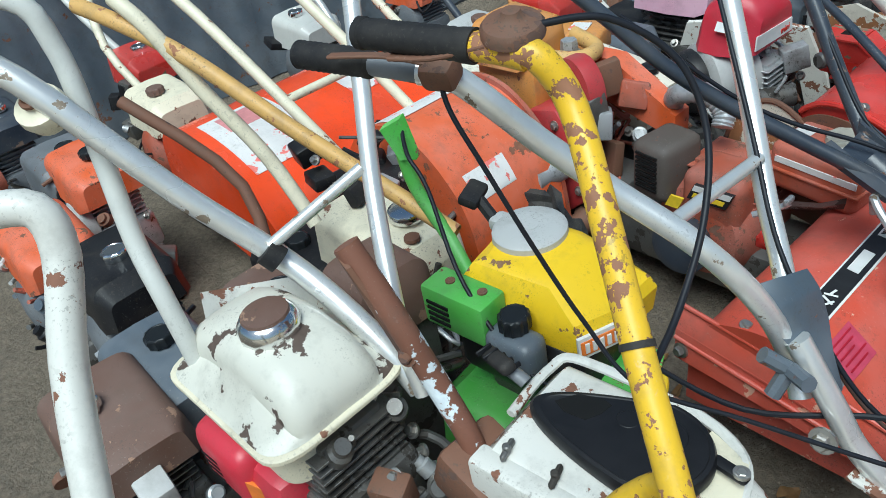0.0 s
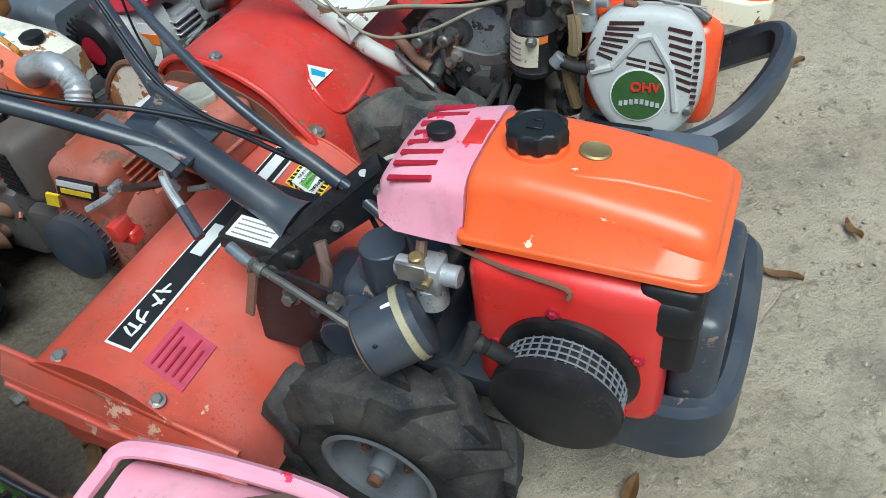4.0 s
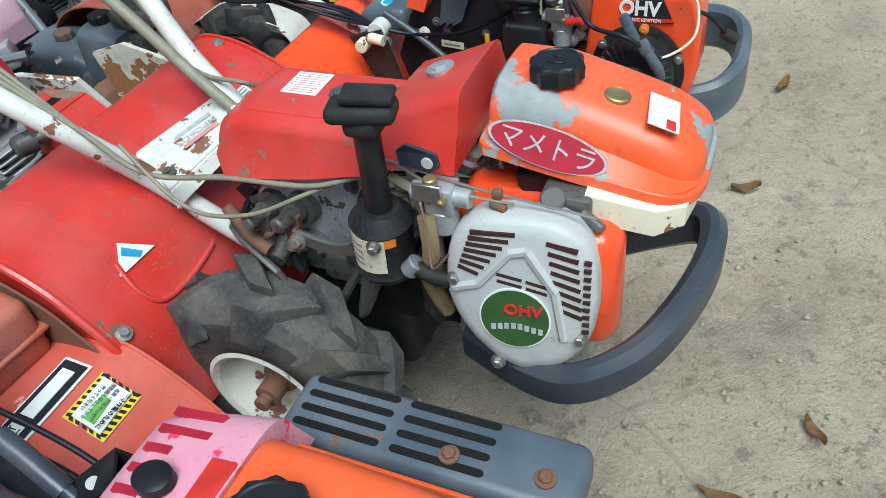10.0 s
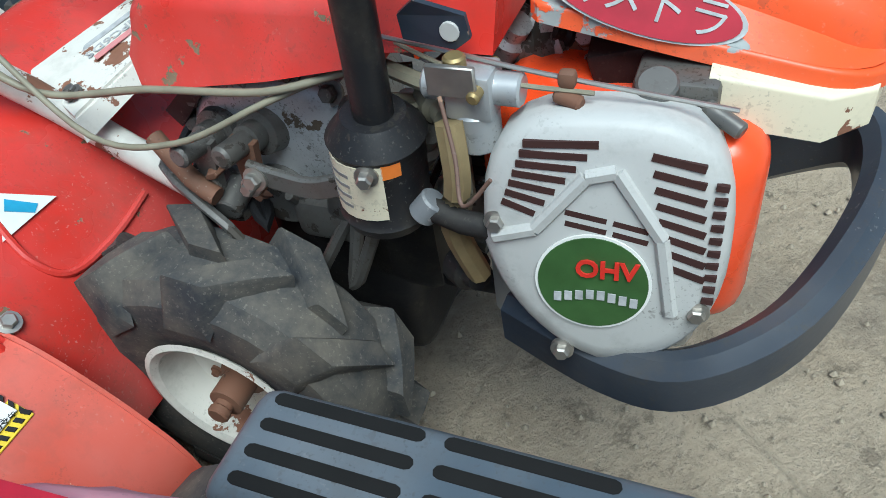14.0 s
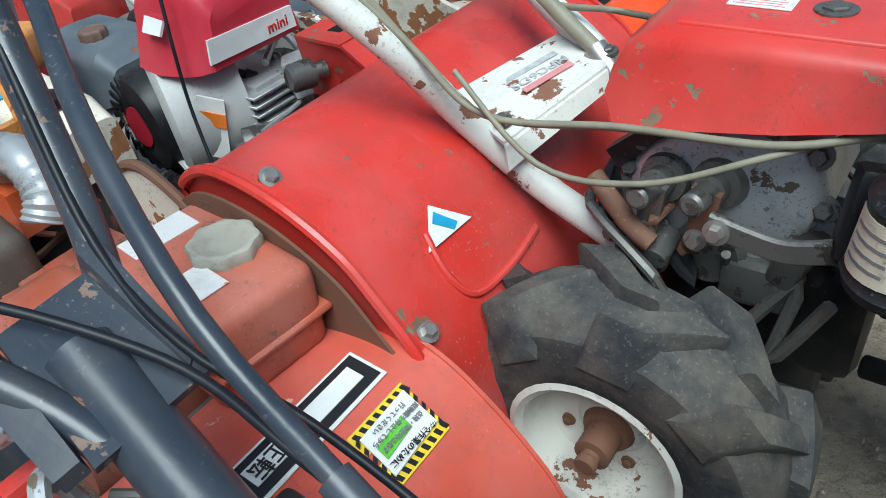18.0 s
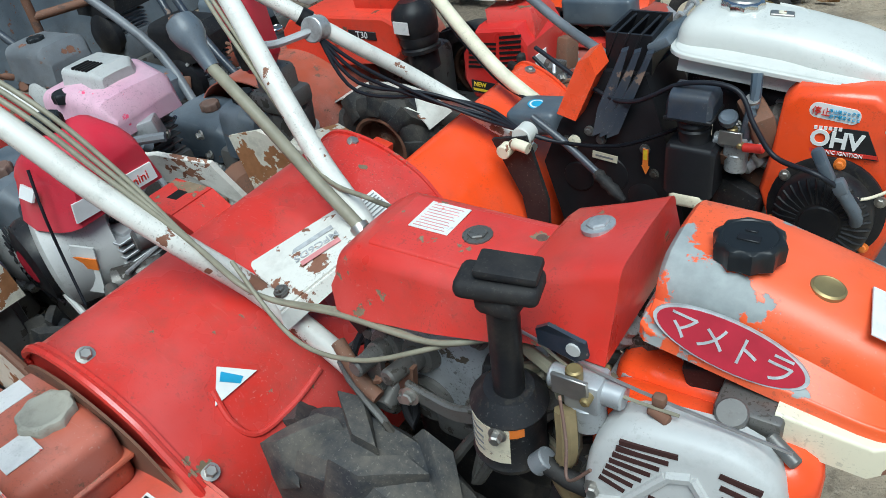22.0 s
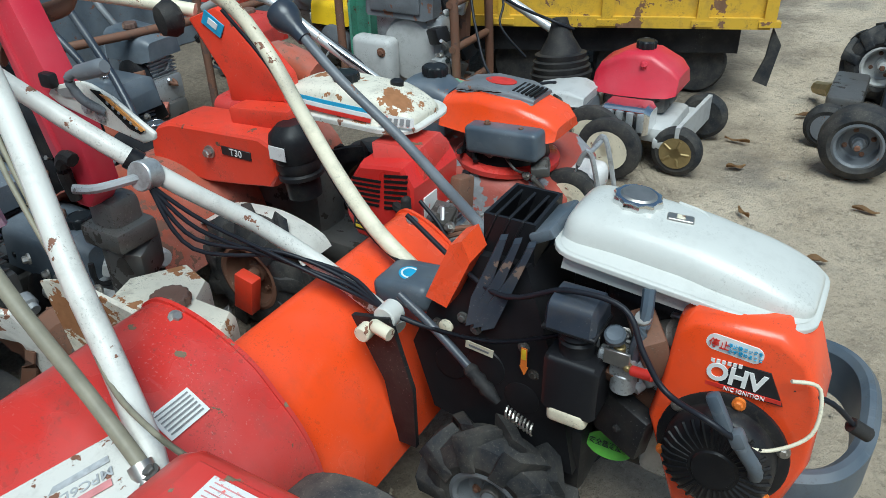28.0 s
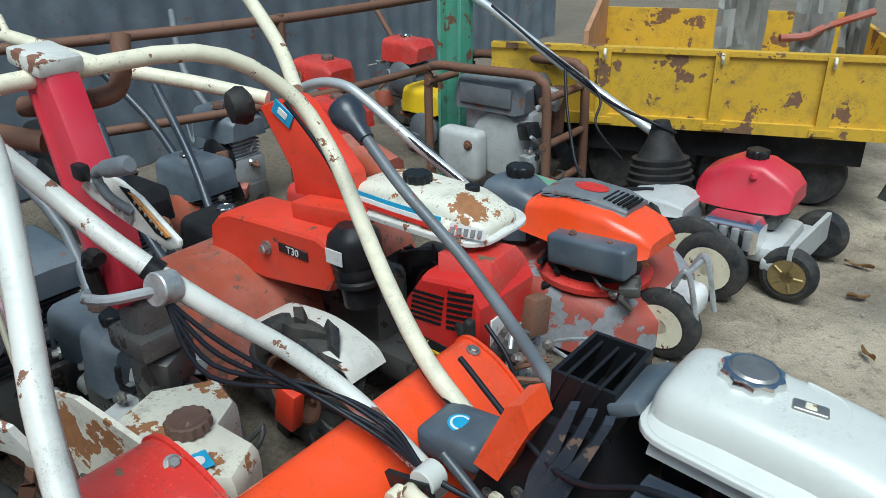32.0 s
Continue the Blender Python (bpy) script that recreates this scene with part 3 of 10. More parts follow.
def engine_block(parent, a0, a1, b0, b1, z0, z1, mat=None):
    """Finned cylinder and crankcase."""
    g = G().box(a0, a1, b0, b1, z0, z0 + (z1 - z0) * 0.55, 0.015)
    g.box(a0 + 0.03, a1 - 0.03, b0 + 0.03, b1 - 0.03, z0, z1, 0.006)
    eb = g.fin("engine_block", mat or M_ALU, parent)
    for k in range(6):
        z = z0 + (z1 - z0) * (0.55 + 0.075 * k)
        G().box(a0 + 0.015, a1 - 0.015, b0 + 0.01, b1 - 0.01, z + 0.002, z + 0.007, 0.001, 1).fin("cooling_fin", mat or M_ALU, eb)
    return eb


def carburettor(parent, a, b, z, s=1.0):
    g = G().box(a - 0.022 * s, a + 0.022 * s, b - 0.02 * s, b + 0.02 * s, z - 0.02 * s, z + 0.025 * s, 0.005)
    g.cyl((a, b, z - 0.055 * s), (a, b, z - 0.015 * s), 0.022 * s)
    g.cyl((a - 0.045 * s, b, z + 0.005), (a + 0.045 * s, b, z + 0.005), 0.015 * s)
    c = g.fin("carburettor", M_ALU, parent)
    G().cyl((a + 0.01, b - 0.034 * s, z + 0.012), (a + 0.01, b + 0.03 * s, z + 0.012), 0.006 * s).fin("throttle_shaft", M_BRASS, c)
    G().box(a - 0.03 * s, a + 0.012, b - 0.03 * s, b - 0.024 * s, z + 0.01, z + 0.04 * s, 0.001, 1).fin("throttle_plate", M_STEEL, c)
    G().cyl((a - 0.008, b - 0.012, z + 0.02 * s), (a - 0.008, b - 0.012, z + 0.042 * s), 0.01 * s).fin("choke_knob", M_BRASS, c)
    return c


ORANGE_PROF = [(-0.535, 0.14), (-0.530, 0.27), (-0.518, 0.325), (-0.495, 0.362), (-0.455, 0.384), (-0.40, 0.396), (-0.35, 0.397), (-0.30, 0.383), (-0.255, 0.353), (-0.20, 0.30), (-0.155, 0.235), (-0.14, 0.15)]


def orange_tiller():
    o = thing("power_tiller", 0.05, 1.645, "walking tiller with glossy orange tank and pink slotted cover", "tiller", "row of tillers")
    bc = 1.645
    # tank
    datum((0.0, 0.012, -0.017), (1.10, 1, 1), (0.315, 1.65, 0.62))
    tank = G().shell(0.182, 0.447, 0.106, bc + 0.006, [(0.17, 0.631), (0.46, 0.628)], [(0.178, 0.700), (0.24, 0.703), (0.30, 0.697), (0.38, 0.684), (0.45, 0.668)], 0.012, 0.034, 0.032, 0.78, 26, 0.45, 3.4).fin("fuel_tank", M_ORANGE, o)
    G().shell(0.176, 0.454, 0.111, bc + 0.006, [(0.17, 0.621), (0.46, 0.618)], [(0.17, 0.632), (0.46, 0.629)], 0.012, 0.034, 0.004, 1.0, 26, 0.5, 3.4).fin("tank_rim", M_ORANGE, tank)
    G().lathe((0.245, bc, 0.695), (0.245, bc, 0.72), [(0, 0.036), (0.013, 0.034), (0.014, 0.03), (0.016, 0.028)], 26).fin("filler_neck", M_ORANGE, tank)
    cap = fuel_cap(tank, (0.245, bc, 0.710), 0.034, 0.026, M_CAP, 10, "black ribbed plastic fuel cap")
    G().box(0.236, 0.254, bc - 0.012, bc + 0.002, 0.7355, 0.7372, 0.001, 1).box(0.24, 0.25, bc + 0.004, bc + 0.01, 0.7355, 0.737, 0.001, 1).fin("pump_mark", M_PLASTIC, cap)
    G().lathe((0.306, bc + 0.008, 0.6985), (0.308, bc + 0.008, 0.715), [(0, 0.0175), (0.004, 0.0175), (0.0055, 0.015), (0.0048, 0.0135), (0.0048, 0.0)], 24).fin("gauge", M_BRASS, tank, "round tarnished brass fuel gauge")
    # raised panels pressed into the tank
    G().hood([(0.285, 0.050, 0.690, 0.6985, 0.006, 0.9), (0.30, 0.052, 0.688, 0.700, 0.006, 0.9), (0.345, 0.044, 0.684, 0.6955, 0.006, 0.86), (0.40, 0.034, 0.674, 0.684, 0.006, 0.84), (0.43, 0.028, 0.664, 0.674, 0.005, 0.84)], bc + 0.006).fin("pressed_panel", M_ORANGE, tank)
    # pink slotted cover
    datum((-0.02, 0.03, -0.012), (1.2, 1, 0.78), (0.19, 1.645, 0.61))
    pink = G().hood([(0.078, 0.075, 0.625, 0.648, 0.015, 0.85), (0.088, 0.098, 0.606, 0.672, 0.035, 0.82), (0.11, 0.11, 0.60, 0.690, 0.045, 0.8), (0.15, 0.114, 0.602, 0.702, 0.045, 0.82), (0.19, 0.117, 0.605, 0.711, 0.045, 0.84)], bc).fin("slotted_cover", M_PINK, o, "faded pink slotted air cover with red showing through")
    qs = []
    for k in range(8):
        b = bc - 0.08 + 0.0215 * k
        z = 0.6984 - (0.0105 if k == 0 else 0.005 if k == 7 else 0.0015 if k in (1, 6) else 0)
        qs.append(([(0.10, b - 0.004, z - 0.0095), (0.10, b + 0.004, z - 0.0085), (0.150 - (0.025 if 2 < k < 6 else 0), b + 0.004, z + (0.005 if not 2 < k < 6 else 0.0)), (0.150 - (0.025 if 2 < k < 6 else 0), b - 0.004, z + (0.005 if not 2 < k < 6 else 0.0))], (-0.25, 0, 1)))
    slots(pink, qs, M_LMAR)
    G().box(0.165, 0.188, bc - 0.02, bc + 0.03, 0.7085, 0.7125, 0.001, 1, (0, -14, 0)).fin("red_tape", M_LRED, pink, "red sticker")
    G().lathe((0.137, bc - 0.005, 0.70), (0.136, bc - 0.005, 0.73), [(0, 0.009), (0.006, 0.009), (0.007, 0.016), (0.018, 0.0155), (0.021, 0.012)], 18).fin("knob", M_PLASTIC, pink)
    # engine
    datum((0.0, 0.008, -0.035))
    engine_block(o, 0.17, 0.40, 1.585, 1.74, 0.30, 0.60)
    shroud = G().box(0.175, 0.425, 1.53, 1.60, 0.375, 0.625, 0.03, 4).box(0.20, 0.415, 1.59, 1.70, 0.42, 0.622, 0.02, 3).fin("fan_shroud", M_REDCLEAN, o, "red sheet metal fan shroud")
    G().box(0.385, 0.455, 1.542, 1.60, 0.49, 0.632, 0.012, 3).fin("black_cover", M_PLASTIC, o)
    G().box(0.37, 0.458, 1.535, 1.72, 0.552, 0.617, 0.02, 3).fin("front_cover", M_PLASTIC, o)
    rec = G()
    rec.lathe((0.308, 1.535, 0.472), (0.308, 1.44, 0.466), [(0.0, 0.092), (0.008, 0.092), (0.012, 0.082)], 40)
    rec.lathe((0.308, 1.515, 0.47), (0.308, 1.44, 0.466), [(0.0, 0.078), (0.034, 0.078), (0.036, 0.084), (0.052, 0.083), (0.058, 0.074), (0.055, 0.03), (0.056, 0.0)], 40)
    r = rec.fin("recoil_starter", M_BLACK, o, "black recoil starter with a square mesh band")
    mesh = G()
    for k in range(40):
        t = 2 * math.pi * k / 40
        p = Vector((0.308 + 0.0795 * math.cos(t), 1.511, 0.47 + 0.0795 * math.sin(t)))
        mesh.tube([p, p + Vector((0, -0.034, -0.003))], 0.0016, 4, 1)
    for j in range(4):
        y = 1.509 - 0.0095 * j
        mesh.tube([Vector((0.308 + 0.0797 * math.cos(2 * math.pi * k / 40), y, 0.4697 + 0.0797 * math.sin(2 * math.pi * k / 40))) for k in range(41)], 0.0015, 4, 1)
    mesh.fin("mesh_band", M_GREY, r)
    G().tube([(0.225, 1.475, 0.546), (0.255, 1.48, 0.522)], 0.011, 10, 1).fin("rope_guide", M_BLACK, r)
    G().lathe((0.226, 1.475, 0.545), (0.20, 1.466, 0.562), [(0, 0.008), (0.012, 0.013), (0.022, 0.010)], 14).tube([(0.196, 1.452, 0.532), (0.206, 1.464, 0.553), (0.212, 1.476, 0.580)], 0.0085, 10, 3).fin("starter_handle", M_GRIP, r)
    for k in range(5):
        t = 0.5 + 1.25 * k
        bolt(shroud, (0.308 + 0.098 * math.cos(t), 1.529, 0.472 + 0.098 * math.sin(t)), (0, -1, 0), 0.006, 0.006, M_LMAR)
    # air cleaner and carburettor
    datum((-0.014, 0.010, -0.028))
    ac = G().lathe((0.062, 1.468, 0.482), (0.145, 1.53, 0.515), [(0, 0.040), (0.002, 0.046), (0.005, 0.050), (0.086, 0.052), (0.092, 0.040)], 34).fin("air_cleaner", M_BLUEBLK, o, "round blue-black air cleaner can with a beige band")
    G().lathe((0.110, 1.504, 0.501), (0.145, 1.53, 0.515), [(0, 0.0515), (0.001, 0.0538), (0.011, 0.0538), (0.012, 0.0515)], 34).fin("beige_band", M_BEIGE, ac)
    G().lathe((0.0605, 1.4669, 0.4814), (0.07, 1.474, 0.485), [(0, 0.043), (0.002, 0.0435), (0.003, 0.041)], 34).fin("rusty_face", M_BROWN, ac)
    G().box(0.088, 0.112, 1.482, 1.496, 0.546, 0.549, 0.001, 1, (18, -20, 35)).fin("instruction_label", M_LABEL, ac)
    for k in range(2):
        G().box(0.094, 0.101, 1.448 + 0.02 * k, 1.452 + 0.02 * k, 0.49, 0.525, 0.002, 1, (20, -15, 30)).fin("clip", M_BLACK, ac)
    carburettor(o, 0.132, 1.548, 0.560, 1.0)
    G().tube([(0.12, 1.565, 0.60), (0.125, 1.545, 0.57), (0.14, 1.56, 0.53), (0.12, 1.60, 0.50)], 0.008, 8).fin("fuel_hose", M_BROWN, o)
    G().tube([(0.165, 1.56, 0.61), (0.24, 1.535, 0.615), (0.32, 1.525, 0.612), (0.325, 1.52, 0.60)], 0.0035, 6).fin("governor_rod", M_RUST, o)
    # slotted guard over the silencer
    datum((-0.003, 0.012, -0.014))
    guard = G().box(0.115, 0.43, 1.785, 1.868, 0.545, 0.594, 0.014, 3).fin("silencer_guard", M_GREYBLUE, o, "blue-grey slotted steel silencer guard")
    for b in (1.802, 1.820, 1.838, 1.856):
        for a0, a1 in ((0.135, 0.225), (0.245, 0.335)):
            # no cut-out: a flat near-black slab paints the shade in the slot
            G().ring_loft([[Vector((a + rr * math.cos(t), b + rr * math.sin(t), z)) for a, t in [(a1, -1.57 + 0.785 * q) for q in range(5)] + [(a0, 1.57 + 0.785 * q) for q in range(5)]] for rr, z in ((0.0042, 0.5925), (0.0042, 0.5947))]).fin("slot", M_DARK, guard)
    bolt(guard, (0.395, 1.815, 0.595), (0, 0, 1), 0.007, 0.007, M_RUST)
    bolt(guard, (0.301, 1.811, 0.595), (0, 0, 1), 0.007, 0.007, M_RUST)
    G().box(0.13, 0.415, 1.79, 1.855, 0.50, 0.57, 0.02, 3).fin("silencer", M_GEAR, o)
    # frame and bumper
    datum((0.022, 0.0, 0.02), (1, 1, 1.15), (0.3, 1.6, 0.24))
    G().box(-0.12, 0.47, 1.575, 1.72, 0.235, 0.275, 0.006).box(0.15, 0.47, 1.58, 1.84, 0.27, 0.31, 0.006).box(0.40, 0.465, 1.585, 1.80, 0.30, 0.46, 0.02, 3).fin("chassis", M_BLUEBLK, o)
    G().bar([(0.20, 1.575, 0.285), (0.38, 1.572, 0.285), (0.445, 1.580, 0.288), (0.474, 1.615, 0.297), (0.480, 1.70, 0.315), (0.476, 1.80, 0.335), (0.462, 1.845, 0.34), (0.41, 1.86, 0.335), (0.28, 1.85, 0.32)], 0.036, 0.10, 5, 0.01).fin("bumper", M_BLUEBLK, o, "thick dark blue bumper bar")
    # gearbox, bracket, column
    datum((-0.03, 0.01, -0.015))
    G().box(-0.11, 0.13, 1.575, 1.715, 0.15, 0.40, 0.03, 3).box(-0.03, 0.12, 1.56, 1.73, 0.34, 0.46, 0.03, 3).cyl((0.02, 1.56, 0.41), (0.02, 1.50, 0.41), 0.045).cyl((0.05, 1.60, 0.44), (0.05, 1.60, 0.53), 0.035).fin("gearbox", M_BLUEBLK, o)
    datum()
    p0, p1 = Vector((-0.200, 1.590, 0.462)), Vector((-0.035, 1.726, 0.578))
    w = Vector((0.030, -0.040, 0.0))
    dn = Vector((0.026, 0.020, -0.052))
    brk = G().slab([p0, p1, p1 + w, p0 + w], (0.001, 0.001, -0.005)).slab([p0 + w, p1 + w, p1 + w + dn, p0 + w + dn * 0.5], (-0.003, 0.004, 0)).slab([p0, p1, p1 + dn * 0.7, p0 + dn * 0.4], (0.003, -0.003, 0)).fin("bracket", M_BLACK, o, "black steel bracket with bolt holes")
    up = Vector((0.2, -0.1, 0.97)).normalized()
    for f in (0.30, 0.62, 0.88):
        c = p0.lerp(p1, f) + w * 0.5 + Vector((0, 0, 0.0005))
        G().cyl(c, c + up * 0.0015, 0.0075, 14, 0.0004).fin("bolt_hole", M_DARK if f < 0.8 else M_LTGREY, brk)
    for f, l in ((0.05, 0.4), (0.55, 0.7), (0.9, 0.6)):
        bolt(brk, p0.lerp(p1, f) + w + dn * l * 0.6, (0.5, -1, 0.2), 0.007, 0.009, M_GEAR)
    G().slab([(-0.205, 1.545, 0.30), (-0.200, 1.560, 0.455), (-0.115, 1.545, 0.475), (-0.04, 1.545, 0.46), (-0.005, 1.545, 0.40), (-0.01, 1.545, 0.30)], (0, 0.006, 0)).fin("side_plate", M_BLACK, o, "black steel side plate")
    for a, z in ((-0.068, 0.421), (-0.060, 0.375), (-0.115, 0.43), (-0.035, 0.442)):
        bolt(o, (a, 1.545, z), (0, -1, 0.15), 0.011, 0.016, M_GEAR)
    G().tube([(-0.08, 1.60, 0.50), (-0.07, 1.585, 0.46), (-0.085, 1.58, 0.40)], 0.010, 8, 3).fin("brown_strap", M_BROWN, o)
    G().lathe((-0.02, 1.66, 0.36), (0.03, 1.60, 0.47), [(0, 0.055), (0.07, 0.055), (0.095, 0.045), (0.12, 0.015)], 20).fin("gear_dome", M_BLUEBLK, o)
    G().lathe((-0.150, 1.642, 0.482), (-0.385, 1.672, 0.602), [(0, 0.040), (0.02, 0.032), (0.04, 0.0275), (0.262, 0.0265)], 24).fin("column", M_BLUEBLK, o)
    G().box(-0.255, -0.115, 1.575, 1.715, 0.455, 0.487, 0.008, 3, (0, 6, 0)).fin("column_foot", M_BLACK, o)
    dl_ = G().box(-0.238, -0.158, 1.580, 1.626, 0.4885, 0.4898, 0.0004, 1, (0, 6, 0)).fin("data_label", M_LABEL, o)
    for k in range(4):
        G().box(-0.232, -0.166, 1.586 + 0.010 * k, 1.589 + 0.010 * k, 0.4896, 0.4902, 0.0001, 1, (0, 6, 0)).fin("print_line", M_LGREY, dl_)
    hc = G().slab([(-0.424, 1.640, 0.617), (-0.306, 1.622, 0.573), (-0.304, 1.722, 0.577), (-0.424, 1.722, 0.622)], (0.002, 0, 0.007)).fin("handle_clamp", M_BLUEBLK, o)
    G().slab([(-0.450, 1.612, 0.622), (-0.318, 1.604, 0.566), (-0.312, 1.622, 0.572), (-0.440, 1.640, 0.630)], (0, -0.003, 0.014)).fin("clamp_cheek", M_BLUEBLK, hc)
    G().slab([(-0.440, 1.735, 0.640), (-0.322, 1.722, 0.580), (-0.312, 1.708, 0.576), (-0.425, 1.715, 0.632)], (0, 0.002, 0.014)).fin("clamp_cheek", M_BLUEBLK, hc)
    bolt(hc, (-0.345, 1.650, 0.596), (0.3, 0, 1), 0.005, 0.004, M_RUST)
    G().tube([(-0.320, 1.640, 0.572), (-0.369, 1.630, 0.599), (-0.493, 1.587, 0.661), (-0.601, 1.534, 0.726), (-0.694, 1.481, 0.802), (-0.784, 1.427, 0.899), (-0.86, 1.38, 0.98)], 0.0145, 12).fin("handlebar", M_BLUEBLK, o)
    G().tube([(-0.34, 1.70, 0.555), (-0.386, 1.708, 0.588), (-0.445, 1.741, 0.650), (-0.520, 1.775, 0.745), (-0.590, 1.805, 0.840), (-0.68, 1.84, 0.94)], 0.0145, 12).fin("handlebar", M_BLUEBLK, o)
    rod = G().tube([(0.02, 1.655, 0.50), (-0.06, 1.676, 0.545), (-0.154, 1.692, 0.585), (-0.26, 1.70, 0.665), (-0.39, 1.745, 0.738), (-0.53, 1.815, 0.800), (-0.72, 1.90, 0.87)], 0.0085, 10).fin("gear_lever", M_BLUEBLK, o)
    G().tube([(-0.075, 1.678, 0.548), (-0.125, 1.687, 0.573), (-0.16, 1.692, 0.589)], 0.0125, 10, 1).fin("lever_sleeve", M_BLUEBLK, rod)
    G().tube([(0.06, 1.645, 0.43), (0.02, 1.655, 0.50), (-0.075, 1.678, 0.548)], 0.0075, 10, 1).fin("lever_shank", M_STEEL, rod)
    # levers on the hood
    cl = G().tube([(-0.336, 1.612, 0.535), (-0.338, 1.602, 0.572), (-0.318, 1.585, 0.560), (-0.285, 1.566, 0.54)], 0.0075, 8, 5).fin("clutch_lever", M_ALU, o)
    G().tube([(-0.290, 1.568, 0.543), (-0.249, 1.544, 0.515)], 0.009, 8, 1).fin("lever_grip", M_BLUEBLK, cl)
    G().tube([(-0.335, 1.63, 0.52), (-0.28, 1.66, 0.515), (-0.22, 1.66, 0.50)], 0.005, 8).fin("link_rod", M_GEAR, o)
    dl = G().tube([(-0.180, 1.552, 0.474), (-0.10, 1.532, 0.466), (0.03, 1.505, 0.435)], 0.0065, 8, 2).fin("depth_rod", M_GEAR, o)
    G().tube([(-0.218, 1.561, 0.490), (-0.178, 1.551, 0.473)], 0.0095, 10, 1).fin("rod_grip", M_GREYBLUE, dl)
    G().slab([(-0.196, 1.520, 0.392), (-0.176, 1.545, 0.478), (-0.164, 1.545, 0.474), (-0.182, 1.518, 0.390)], (0.002, 0.004, 0)).fin("lock_plate", M_RUST, dl)
    G().lathe((-0.176, 1.551, 0.474), (-0.150, 1.545, 0.470), [(0, 0.011), (0.006, 0.012), (0.008, 0.0085), (0.016, 0.0085), (0.018, 0.012), (0.026, 0.011)], 12).fin("lock_nuts", M_GEAR, dl)
    cable(o, [(-0.76, 1.44, 0.90), (-0.60, 1.54, 0.745), (-0.50, 1.60, 0.680), (-0.40, 1.66, 0.640), (-0.30, 1.70, 0.600), (-0.20, 1.70, 0.57), (-0.08, 1.70, 0.52), (-0.03, 1.68, 0.46)], 0.0042)
    cable(o, [(-0.66, 1.835, 0.93), (-0.52, 1.77, 0.76), (-0.42, 1.73, 0.645), (-0.32, 1.715, 0.600), (-0.22, 1.73, 0.56), (-0.10, 1.73, 0.51), (-0.03, 1.71, 0.46)], 0.0038)
    # rotary hood
    hood = G().arch(ORANGE_PROF, 1.345, 1.958, 0.004, 5).fin("rotary_hood", M_REDDUL, o, "curved dull red rotary hood with decals")
    for b0, b1, nm in ((1.341, 1.346, "end_plate"), (1.957, 1.962, "end_plate")):
        line = smooth_path([(a, 0, z) for a, z in ORANGE_PROF], 4)
        G().slab([(p.x, b0, p.z + 0.004) for p in line], (0, b1 - b0, 0)).fin(nm, M_REDDUL, hood)
    fl = G()
    fl.slab([(-0.548, 1.345, 0.382), (-0.36, 1.345, 0.352), (-0.125, 1.345, 0.300), (-0.115, 1.330, 0.262), (-0.35, 1.322, 0.312), (-0.552, 1.322, 0.342)], (0, 0, -0.004))
    fl.slab([(-0.552, 1.322, 0.343), (-0.35, 1.322, 0.313), (-0.115, 1.330, 0.263), (-0.115, 1.326, 0.215), (-0.35, 1.312, 0.258), (-0.548, 1.316, 0.272)], (0, 0.004, 0))
    fl.tube([(-0.552, 1.344, 0.388), (-0.36, 1.344, 0.357), (-0.12, 1.344, 0.304)], 0.005, 8, 3)
    fl.tube([(-0.552, 1.320, 0.322), (-0.35, 1.318, 0.292), (-0.115, 1.327, 0.244)], 0.005, 8, 1)
    bolt(hood, (-0.535, 1.317, 0.296), (-0.2, -1, 0.1), 0.011, 0.014)
    bolt(hood, (-0.135, 1.325, 0.235), (0, -1, 0.2), 0.010, 0.012)
    fl.fin("side_flap", M_REDDUL, hood, "red ridged side flap")
    oline = smooth_path([(a, 0, z) for a, z in ORANGE_PROF], 6)
    zo = lambda a, b, l=0.003: float(np.interp(a, [p.x for p in oline], [p.z for p in oline])) + l
    for a in (-0.426, -0.257, -0.165):
        bolt(hood, (a, 1.357, zo(a, 1.357, 0.001)), (0.3, 0, 1), 0.009, 0.009)
    def decal(name, pts, lift, mat, par, label="", n=1):
        """A sticker lying on the hood: corners (a, b) in order."""
        return G().slab([Vector((a, b, zo(a, b, lift))) for a, b in pts], (0, 0, 0.0012)).fin(name, mat, par, label)
    def strip(a0, a1, b0, b1, sk):
        return [(a0 + sk * 0, b0), (a1 + sk * 0, b0), (a1 + sk, b1), (a0 + sk, b1)]
    decal("decal_edge", strip(-0.370, -0.321, 1.398, 1.905, -0.006), 0.002, M_LABEL, hood)
    dc = decal("decal", strip(-0.366, -0.325, 1.402, 1.900, -0.006), 0.0034, M_LBLK, hood, "black strip decal with white brushed marks")
    am = lambda b: -0.3455 - 0.012 * (b - 1.40)
    # four bold brushed kana, each a few strokes
    strokes = (((-1, 0.7), (0.9, 0.7), (0.1, -0.9)), ((-0.3, 1.0), (-0.5, -0.8)), ((-0.6, 0.2), (0.9, 0.5)), ((0.9, 1.0), (0.7, -0.3), (-0.4, -1.0)), ((-0.8, 0.9), (0.8, 0.2)), ((0.0, 1.0), (-0.9, -0.9)), ((-0.9, 0.1), (0.9, -0.2)), ((0.2, 0.9), (0.9, -0.9)))
    for k in range(4):
        b = 1.433 + 0.029 * k
        for st in (strokes[2 * k], strokes[2 * k + 1]):
            pts = [Vector((am(b) + 0.0125 * y, b - 0.0125 * x, zo(am(b) + 0.0125 * y, b, 0.0050))) for x, y in st]
            G().bar(pts, 0.0050, 0.0012, 2, 0.0004).fin("brush_mark", M_LABEL, dc)
